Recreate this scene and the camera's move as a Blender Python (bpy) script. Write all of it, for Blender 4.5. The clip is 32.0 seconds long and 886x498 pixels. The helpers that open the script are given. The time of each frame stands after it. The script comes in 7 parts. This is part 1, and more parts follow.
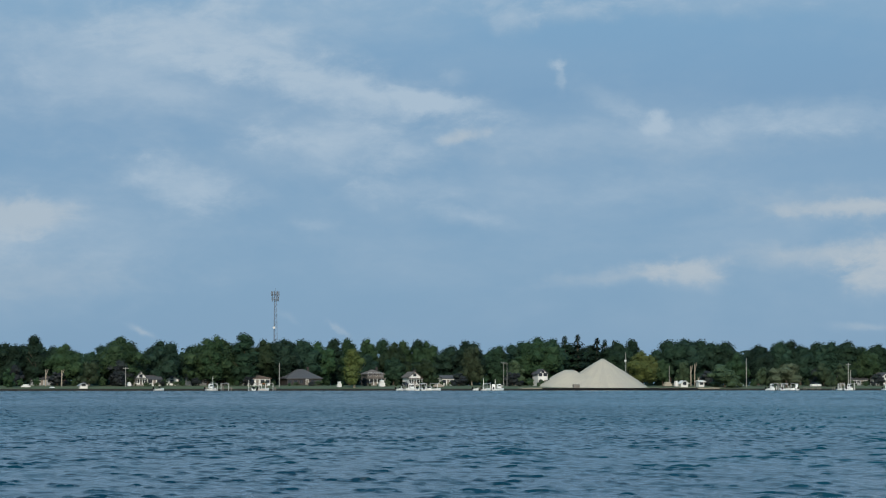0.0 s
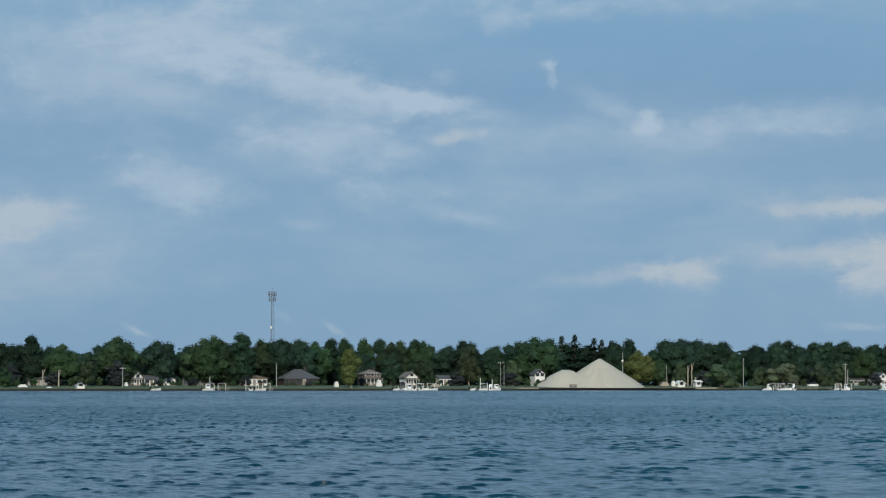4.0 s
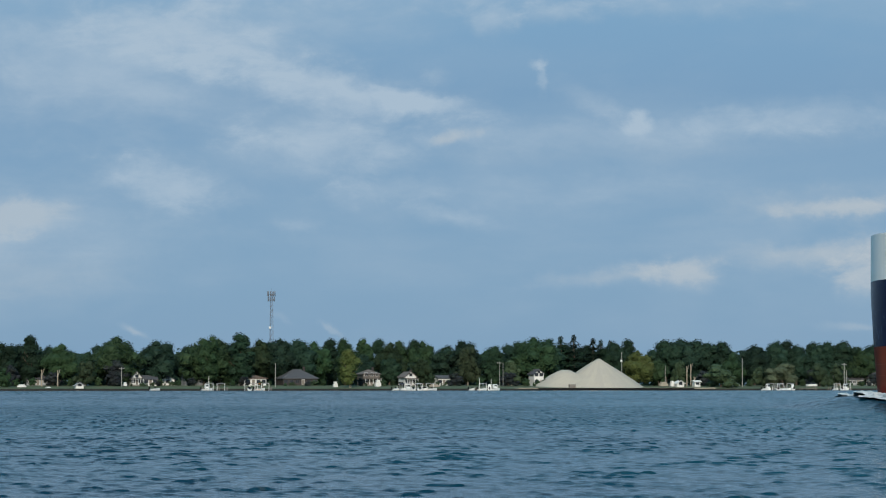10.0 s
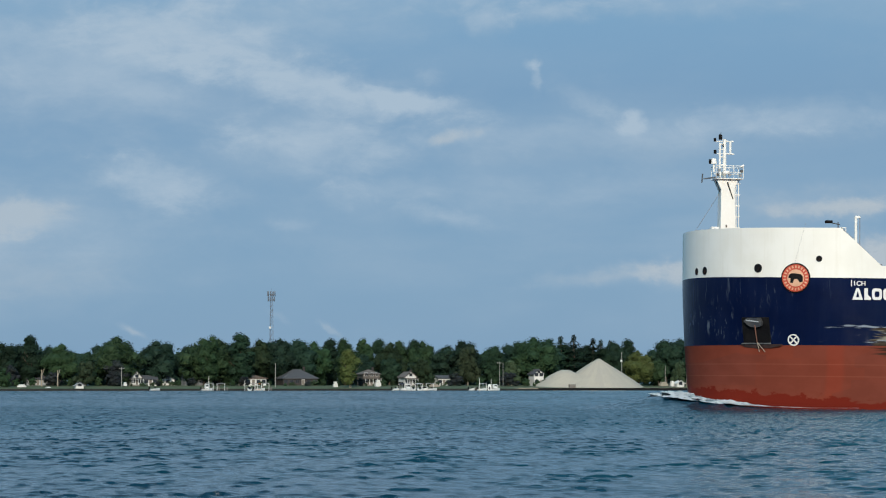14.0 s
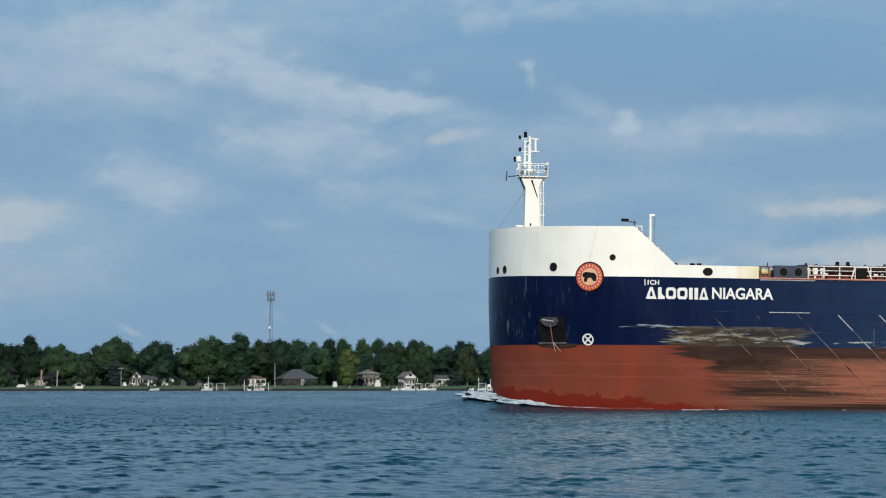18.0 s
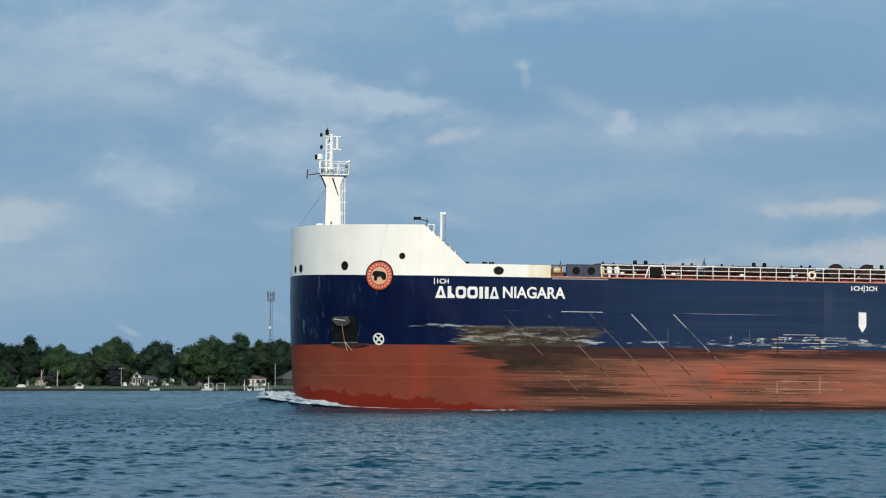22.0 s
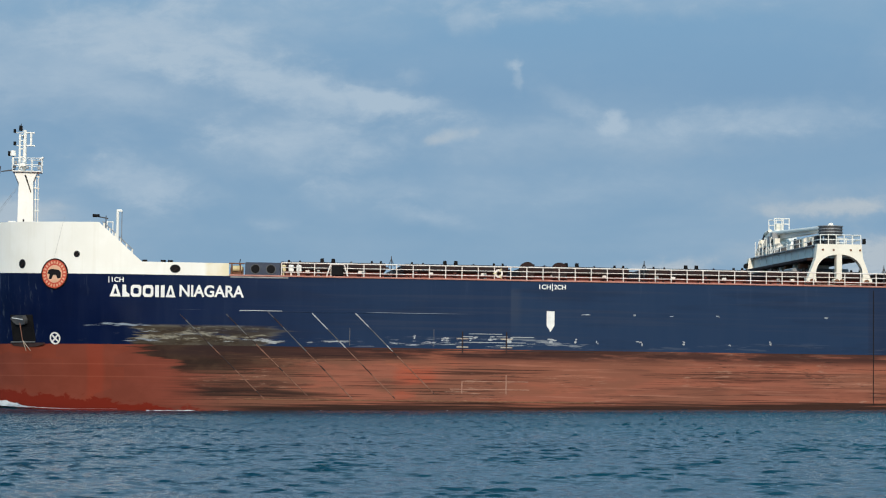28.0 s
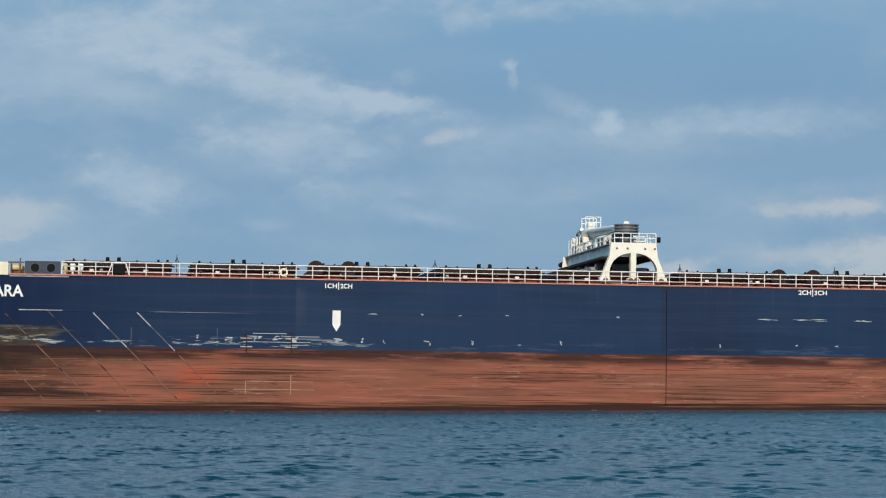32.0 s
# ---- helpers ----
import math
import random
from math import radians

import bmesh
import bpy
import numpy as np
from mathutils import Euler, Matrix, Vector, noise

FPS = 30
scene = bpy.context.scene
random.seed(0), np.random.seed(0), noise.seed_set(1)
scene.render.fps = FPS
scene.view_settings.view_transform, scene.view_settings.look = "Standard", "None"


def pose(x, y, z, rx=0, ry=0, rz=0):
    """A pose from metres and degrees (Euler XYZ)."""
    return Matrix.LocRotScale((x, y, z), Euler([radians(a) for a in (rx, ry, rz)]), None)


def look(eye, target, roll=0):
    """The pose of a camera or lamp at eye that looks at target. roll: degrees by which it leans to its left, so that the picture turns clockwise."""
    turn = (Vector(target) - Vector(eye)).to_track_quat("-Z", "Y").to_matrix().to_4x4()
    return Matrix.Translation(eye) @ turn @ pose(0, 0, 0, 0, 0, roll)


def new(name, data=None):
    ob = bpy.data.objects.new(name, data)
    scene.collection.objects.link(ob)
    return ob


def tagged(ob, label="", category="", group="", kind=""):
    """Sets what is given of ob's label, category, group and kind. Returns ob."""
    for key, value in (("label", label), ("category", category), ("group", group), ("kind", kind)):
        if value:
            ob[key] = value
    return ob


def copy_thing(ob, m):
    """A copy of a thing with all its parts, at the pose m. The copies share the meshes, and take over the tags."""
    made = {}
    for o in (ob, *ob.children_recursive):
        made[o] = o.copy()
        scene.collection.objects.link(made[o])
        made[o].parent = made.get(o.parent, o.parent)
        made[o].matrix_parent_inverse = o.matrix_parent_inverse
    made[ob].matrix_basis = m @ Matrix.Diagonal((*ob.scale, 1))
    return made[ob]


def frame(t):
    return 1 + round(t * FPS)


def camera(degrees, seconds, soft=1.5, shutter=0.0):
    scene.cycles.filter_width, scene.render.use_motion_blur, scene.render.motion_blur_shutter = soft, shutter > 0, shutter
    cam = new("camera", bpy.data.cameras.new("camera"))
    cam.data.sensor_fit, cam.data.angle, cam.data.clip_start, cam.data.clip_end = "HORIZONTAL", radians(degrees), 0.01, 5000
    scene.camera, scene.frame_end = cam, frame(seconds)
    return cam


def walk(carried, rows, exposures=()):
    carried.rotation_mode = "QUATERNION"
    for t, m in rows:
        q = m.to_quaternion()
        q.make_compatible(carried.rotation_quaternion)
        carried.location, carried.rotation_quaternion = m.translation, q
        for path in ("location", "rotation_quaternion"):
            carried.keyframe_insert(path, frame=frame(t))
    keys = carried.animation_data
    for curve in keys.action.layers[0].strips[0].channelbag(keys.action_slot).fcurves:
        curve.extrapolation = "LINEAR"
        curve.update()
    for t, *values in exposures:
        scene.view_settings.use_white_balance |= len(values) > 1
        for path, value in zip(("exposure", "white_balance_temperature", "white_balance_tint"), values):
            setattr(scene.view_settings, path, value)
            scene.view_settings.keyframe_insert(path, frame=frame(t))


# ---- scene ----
# One unit is a metre. The eye stands at (0, 0, EYE) on the near bank and looks along +Y over the river.
EYE = 1.77
TILT = 3.235          # degrees that the camera looks up
cam = camera(20.76, 32.0, soft=1.15)
PAN = ((0.0, 0.094), (0.5, 0.064), (1.0, 0.054), (2.0, 0.042), (3.0, 0.032), (5.5, 0.014), (7.0, 0.004),
       (10.0, 0.0), (16.0, 0.0), (17.5, -0.013), (20.0, -0.006), (32.0, -0.008))
walk(cam, [(t, pose(0, 0, EYE, 90 + TILT, 0, a)) for t, a in PAN])
scene.view_settings.exposure = 0.0

# ---- light ----
SUN_AZ, SUN_EL = -1.0, 25.0     # right of straight behind the camera is positive; height over the horizon
sx, sy, sz = (math.sin(radians(SUN_AZ)) * math.cos(radians(SUN_EL)), -math.cos(radians(SUN_AZ)) * math.cos(radians(SUN_EL)), math.sin(radians(SUN_EL)))
sun = new("sun", bpy.data.lights.new("sun", "SUN"))
sun.data.energy, sun.data.angle, sun.data.color = 3.35, radians(0.53), (1.0, 0.905, 0.77)
sun.matrix_world = look((sx * 500, sy * 500, sz * 500), (0, 0, 0))

world = bpy.data.worlds.new("world")
scene.world = world
world.use_nodes = True
wn, wl = world.node_tree.nodes, world.node_tree.links
sky = wn.new("ShaderNodeTexSky")
sky.sky_type, sky.sun_disc = "NISHITA", False
sky.sun_elevation, sky.sun_rotation = radians(SUN_EL), math.atan2(sx, sy)
sky.air_density, sky.dust_density, sky.ozone_density = 1.0, 0.6, 2.5
wn["Background"].inputs["Strength"].default_value = 0.012
wl.new(sky.outputs[0], wn["Background"].inputs["Color"])
# a thin veil of blue-grey cloud over the clear sky, brighter overhead
geo = wn.new("ShaderNodeTexCoord")
split = wn.new("ShaderNodeSeparateXYZ")
ramp = wn.new("ShaderNodeValToRGB")
veil, both = wn.new("ShaderNodeBackground"), wn.new("ShaderNodeAddShader")
wl.new(geo.outputs["Generated"], split.inputs[0])
wl.new(split.outputs[2], ramp.inputs[0])
ramp.color_ramp.elements[0].position, ramp.color_ramp.elements[0].color = 0.0, (0.160, 0.322, 0.530, 1)
ramp.color_ramp.elements[1].position, ramp.color_ramp.elements[1].color = 0.12, (0.168, 0.312, 0.495, 1)
# unseen upper sky, raised to brighten the water's reflections
third = ramp.color_ramp.elements.new(0.30)
third.color = (0.255, 0.530, 0.735, 1)
wl.new(ramp.outputs[0], veil.inputs["Color"])
veil.inputs["Strength"].default_value = 0.85
wl.new(wn["Background"].outputs[0], both.inputs[0])
wl.new(veil.outputs[0], both.inputs[1])
wl.new(both.outputs[0], wn["World Output"].inputs[0])

# ---- materials ----


class Nodes:
    """A material's node tree, written in short."""

    def __init__(self, name, rough=0.6, metal=0.0):
        self.m = bpy.data.materials.new(name)
        self.m.use_nodes = True
        self.t = self.m.node_tree
        self.b = self.t.nodes["Principled BSDF"]
        self.b.inputs["Roughness"].default_value = rough
        self.b.inputs["Metallic"].default_value = metal

    def add(self, kind, ins=None, op=None, clamp=False):
        n = self.t.nodes.new("ShaderNode" + kind)
        if op:
            n.operation = op
        if clamp:
            n.use_clamp = True
        for k, v in (ins or {}).items():
            self.put(n.inputs[k], v)
        return n

    def put(self, socket, v):
        if isinstance(v, bpy.types.NodeSocket):
            self.t.links.new(v, socket)
        else:
            socket.default_value = v

    def coord(self, scale=(1, 1, 1), loc=(0, 0, 0)):
        c = self.add("TexCoord")
        return self.add("Mapping", {"Vector": c.outputs["Object"], "Scale": scale, "Location": loc}).outputs[0]

    def noise(self, vec, scale, detail=4.0, rough=0.55, dist=0.0):
        return self.add("TexNoise", {"Vector": vec, "Scale": scale, "Detail": detail, "Roughness": rough, "Distortion": dist}).outputs[0]

    def step(self, v, lo, hi, a=0.0, b=1.0, smooth=True):
        n = self.add("MapRange", {0: v, 1: lo, 2: hi, 3: a, 4: b})
        n.interpolation_type = "SMOOTHSTEP" if smooth else "LINEAR"
        return n.outputs[0]

    def math(self, op, a, b=0.0, clamp=False):
        return self.add("Math", {0: a, 1: b}, op, clamp).outputs[0]

    def mix(self, f, a, b):
        n = self.add("Mix")
        n.data_type = "RGBA"
        self.put(n.inputs[0], f)
        self.put(n.inputs[6], a if isinstance(a, bpy.types.NodeSocket) else (*a, 1.0))
        self.put(n.inputs[7], b if isinstance(b, bpy.types.NodeSocket) else (*b, 1.0))
        return n.outputs[2]

    def colour(self, v):
        self.put(self.b.inputs["Base Color"], v if isinstance(v, bpy.types.NodeSocket) else (*v, 1.0))
        return self

    def rough(self, v):
        self.put(self.b.inputs["Roughness"], v)
        return self

    def bump(self, height, strength=0.3, distance=0.02):
        n = self.add("Bump", {"Height": height, "Strength": strength, "Distance": distance})
        self.put(self.b.inputs["Normal"], n.outputs[0])
        return self

    def span(self, x, lo0, lo1, hi0, hi1):
        return self.math("MULTIPLY", self.step(x, lo0, lo1), self.step(x, hi0, hi1, 1.0, 0.0))


def paint(name, c, c2, rough=0.5, scale=3.0, metal=0.0, bump=0.1, stretch=(1, 1, 1)):
    """Plain painted or raw surface with two scales of variation."""
    n = Nodes(name, rough, metal)
    v = n.coord(stretch)
    a, f = n.noise(v, scale, 5), n.noise(v, scale * 9, 4)
    k = n.math("ADD", n.math("MULTIPLY", n.step(a, 0.35, 0.7), 0.65), n.math("MULTIPLY", n.step(f, 0.4, 0.7), 0.35))
    n.colour(n.mix(k, c, c2))
    n.rough(n.step(a, 0.3, 0.7, rough * 0.85, min(1.0, rough * 1.15)))
    n.bump(f, bump, 0.02)
    return n.m


WHITE = paint("white_paint", (0.86, 0.84, 0.79), (0.80, 0.77, 0.70), 0.45, 0.6)
CREAM = paint("cream_paint", (0.84, 0.79, 0.68), (0.74, 0.68, 0.56), 0.5, 0.9)
BLACK = paint("flat_black", (0.005, 0.005, 0.006), (0.013, 0.012, 0.012), 0.7, 2.0)
STEEL = paint("grey_steel", (0.30, 0.31, 0.32), (0.20, 0.20, 0.21), 0.5, 2.0, 0.3)
DARKSTEEL = paint("dark_steel", (0.05, 0.055, 0.065), (0.09, 0.085, 0.08), 0.55, 2.0, 0.2)
OXIDE = paint("oxide_red_paint", (0.235, 0.066, 0.047), (0.120, 0.038, 0.029), 0.65, 1.4)
MAROON = paint("dark_maroon_paint", (0.016, 0.009, 0.009), (0.040, 0.016, 0.013), 0.7, 1.4)
RAILPAINT = paint("rail_paint", (0.84, 0.79, 0.73), (0.74, 0.60, 0.52), 0.55, 1.5)
PINKRAIL = paint("pink_edge_paint", (0.50, 0.22, 0.17), (0.36, 0.13, 0.09), 0.6, 1.8)
YELLOW = paint("worn_yellow_paint", (0.70, 0.60, 0.34), (0.52, 0.40, 0.2), 0.6, 2.0)
NAVYPANEL = paint("navy_panel_paint", (0.035, 0.045, 0.075), (0.055, 0.065, 0.09), 0.5, 2.0)
MARKWHITE = paint("lettering_white", (0.80, 0.79, 0.76), (0.68, 0.67, 0.63), 0.5, 1.5)
LOGORED = paint("emblem_red", (0.55, 0.075, 0.035), (0.46, 0.06, 0.03), 0.5, 2.0)
LOGOTAN = paint("emblem_tan", (0.72, 0.44, 0.29), (0.62, 0.34, 0.2), 0.5, 2.0)
RUST = paint("rust", (0.20, 0.085, 0.04), (0.11, 0.045, 0.025), 0.8, 3.0)
TANSCAR = paint("scraped_bar", (0.52, 0.44, 0.35), (0.26, 0.18, 0.13), 0.6, 1.1)
DARKSCAR = paint("dark_bar", (0.022, 0.016, 0.016), (0.07, 0.04, 0.035), 0.6, 1.3)
GREYSCAR = paint("scraped_grey_bar", (0.15, 0.15, 0.15), (0.05, 0.05, 0.055), 0.6, 2.2)
BROWNSCAR = paint("scraped_brown_bar", (0.26, 0.135, 0.095), (0.10, 0.045, 0.032), 0.7, 2.0)
SCUFF = paint("bare_scuff", (0.46, 0.47, 0.47), (0.28, 0.30, 0.32), 0.6, 4.0)
GLASS = paint("dark_window_glass", (0.02, 0.025, 0.03), (0.03, 0.035, 0.04), 0.08, 1.0, bump=0.0)

for _m, _s in ((BLACK, 0.1), (DARKSCAR, 0.15), (BROWNSCAR, 0.1), (GREYSCAR, 0.15), (OXIDE, 0.2), (MAROON, 0.2), (NAVYPANEL, 0.2)):
    _m.node_tree.nodes["Principled BSDF"].inputs["Specular IOR Level"].default_value = _s   # dull, chalky coats


def hull_red():
    """Anti-fouling red: horizontal wear streaks, a tarry black scrape on the shoulder, a fresher wet band at the water."""
    n = Nodes("hull_red_paint", 0.55)
    n.b.inputs["Specular IOR Level"].default_value = 0.01
    p = n.add("TexCoord").outputs["Object"]
    sep = n.add("SeparateXYZ", {0: p})
    x, z = sep.outputs[0], sep.outputs[2]
    streak = n.noise(n.coord((0.055, 0.3, 2.2)), 1.0, 7, 0.6)
    fine = n.noise(n.coord((0.09, 0.5, 6.0)), 1.0, 6, 0.58)
    blot = n.noise(n.coord((0.35, 0.35, 0.6)), 1.0, 4)
    grain = n.noise(n.coord(), 6.0, 4)
    col = n.mix(n.step(blot, 0.35, 0.65), (0.172, 0.046, 0.030), (0.198, 0.054, 0.036))
    # aft of the shoulder the coat is older and browner
    aft = n.step(x, 12.0, 26.0)
    col = n.mix(n.math("MULTIPLY", aft, 0.85), col, (0.290, 0.110, 0.074))
    # fresh red repair patches
    patch = n.math("MULTIPLY", n.span(x, 29.2, 30.0, 32.0, 33.2), n.step(blot, 0.42, 0.55))
    patch = n.math("MULTIPLY", patch, n.span(z, 0.9, 1.4, 3.0, 3.8))
    col = n.mix(n.math("MULTIPLY", patch, 0.8), col, (0.34, 0.085, 0.052))
    strip = n.math("MULTIPLY", n.span(n.math("ADD", x, n.math("MULTIPLY", blot, 0.5)), 8.1, 8.4, 9.2, 9.6), n.step(z, 0.6, 1.6))
    col = n.mix(n.math("MULTIPLY", strip, 0.40), col, (0.265, 0.050, 0.030))
    # brown-black streaks of wear, all along the flat side
    where = n.noise(n.coord((0.07, 0.3, 0.55), (5, 0, 3)), 1.0, 4, 0.6)
    olive = n.math("MULTIPLY", n.step(n.noise(n.coord((0.10, 0.3, 0.7), (1, 0, 8)), 1.0, 5, 0.6), 0.45, 0.58), n.math("MULTIPLY", n.step(x, 13.0, 20.0), n.step(x, 28.0, 40.0, 1.0, 0.6)))
    col = n.mix(n.math("MULTIPLY", olive, 0.72), col, (0.145, 0.074, 0.051))
    ease = n.step(x, 30.0, 44.0, 1.0, 0.55)   # less worn further aft
    wear = n.math("MULTIPLY", n.math("MULTIPLY", n.step(streak, 0.51, 0.58), n.step(where, 0.40, 0.52)), n.math("MULTIPLY", ease, n.step(x, 11.0, 18.0)))
    col = n.mix(n.math("MULTIPLY", wear, 0.60), col, (0.055, 0.026, 0.021))
    thin = n.noise(n.coord((0.10, 0.5, 10.0), (2, 0, 0)), 1.0, 5, 0.55)
    fw = n.math("MULTIPLY", n.math("MULTIPLY", n.step(thin, 0.55, 0.60), n.step(where, 0.43, 0.53)), n.step(x, 12.0, 18.0))
    col = n.mix(n.math("MULTIPLY", fw, 0.68), col, (0.020, 0.012, 0.012))
    pale = n.math("MULTIPLY", n.step(n.noise(n.coord((0.15, 0.5, 5.0), (7, 3, 1)), 1.0, 6, 0.6), 0.55, 0.62), n.step(x, 14.0, 22.0))
    col = n.mix(n.math("MULTIPLY", n.math("MULTIPLY", pale, n.step(x, 28.0, 40.0, 0.35, 1.0)), 0.5), col, (0.35, 0.155, 0.108))
    # short flakes of bare primer and tar, in clusters
    flake = n.noise(n.coord((0.7, 0.6, 7.0), (11, 2, 6)), 1.0, 7, 0.68)
    crowd = n.math("MULTIPLY", n.step(n.noise(n.coord((0.16, 0.3, 0.8), (4, 9, 1)), 1.0, 3), 0.46, 0.60), n.step(x, 13.0, 20.0))
    col = n.mix(n.math("MULTIPLY", n.math("MULTIPLY", n.step(flake, 0.57, 0.63), crowd), 0.75), col, (0.045, 0.032, 0.026))
    col = n.mix(n.math("MULTIPLY", n.math("MULTIPLY", n.step(flake, 0.42, 0.36), crowd), 0.65), col, (0.36, 0.22, 0.16))
    # patches rolled on at other times, in plates
    plate = n.add("TexVoronoi", {"Vector": n.coord((0.16, 0.0, 0.42), (2, 0, 0.3)), "Scale": 1.0})
    plate.distance = "CHEBYCHEV"
    tone = n.add("SeparateXYZ", {0: plate.outputs["Color"]}).outputs[0]
    hsv = n.add("HueSaturation", {"Color": col, "Value": n.step(tone, 0.0, 1.0, 0.92, 1.08, False), "Saturation": n.step(tone, 0.0, 1.0, 1.0, 1.05, False)})
    col = hsv.outputs[0]
    # the big tarry scrape: ragged wedge that narrows aft and down
    ragged = n.math("ADD", x, n.step(n.noise(n.coord((0.06, 0.3, 2.2), (3, 0, 5)), 1.0, 6, 0.6), 0.3, 0.7, -1.7, 1.7))
    low = n.math("SUBTRACT", 11.9, n.math("MULTIPLY", n.math("SUBTRACT", z, 4.8), 1.5))
    front = n.step(n.math("SUBTRACT", ragged, low), -1.0, -0.3)
    back = n.step(ragged, 15.0, 27.0, 1.0, 0.0)
    body = n.math("MULTIPLY", n.math("MULTIPLY", front, back), n.math("MAXIMUM", n.step(streak, 0.40, 0.48), n.math("MULTIPLY", n.step(z, 2.9, 3.6, 0.0, 0.97), n.step(ragged, 19.0, 25.0, 1.0, 0.2))))
    upper = n.step(z, 2.5, 3.4, 0.32, 0.95)
    col = n.mix(n.math("MULTIPLY", body, upper), col, n.mix(n.step(blot, 0.4, 0.6), (0.024, 0.017, 0.014), (0.050, 0.033, 0.023)))
    tarlow = n.math("MULTIPLY", n.span(z, 1.0, 1.35, 1.75, 2.1), n.span(ragged, 14.5, 16.5, 21.0, 25.0))
    col = n.mix(n.math("MULTIPLY", n.math("MULTIPLY", tarlow, n.step(fine, 0.42, 0.52)), 0.85), col, (0.022, 0.016, 0.014))
    # black grime right under the blue band
    under = n.math("MULTIPLY", n.step(z, 3.75, 4.4), n.step(n.noise(n.coord((0.16, 0.2, 1.6), (1, 8, 2)), 1.0, 6, 0.6), 0.32, 0.50))
    col = n.mix(n.math("MULTIPLY", n.math("MULTIPLY", under, n.step(x, 11.0, 15.0)), 0.85), col, (0.030, 0.018, 0.018))
    # weld lines round the bow
    for zc in (3.42, 2.55):
        ln = n.math("MULTIPLY", n.span(n.math("ADD", z, n.math("MULTIPLY", fine, 0.04)), zc - 0.03, zc, zc + 0.03, zc + 0.07), n.step(x, 10.0, 18.0, 0.14, 0.0))
        col = n.mix(ln, col, (0.42, 0.16, 0.10))
    # wet, darker, cleaner red next to the water, with a ragged upper edge that sinks going aft
    edge = n.math("ADD", n.step(n.noise(n.coord((0.8, 0.8, 1.4)), 1.0, 6, 0.6), 0.3, 0.7, -0.3, 0.3),
                  n.math("SUBTRACT", 1.70, n.math("MULTIPLY", x, 0.083)))
    wet = n.step(n.math("SUBTRACT", edge, z), -0.06, 0.10)
    wet = n.math("MULTIPLY", wet, n.step(x, 13.0, 24.0, 1.0, 0.0))
    col = n.mix(wet, col, (0.155, 0.020, 0.012))
    zs = n.math("ADD", z, n.math("MULTIPLY", x, -0.0127))
    grime = n.math("MULTIPLY", n.step(n.math("ADD", zs, n.step(fine, 0.3, 0.7, -0.2, 0.2)), 0.28, 0.55, 1.0, 0.0), n.step(x, 14.0, 22.0))
    col = n.mix(n.math("MULTIPLY", grime, 0.9), col, (0.022, 0.015, 0.013))
    n.colour(col)
    n.rough(n.step(wet, 0.0, 1.0, 0.58, 0.30))
    n.bump(n.math("ADD", n.math("MULTIPLY", streak, 0.6), n.math("MULTIPLY", grain, 0.4)), 0.25, 0.04)
    return n.m


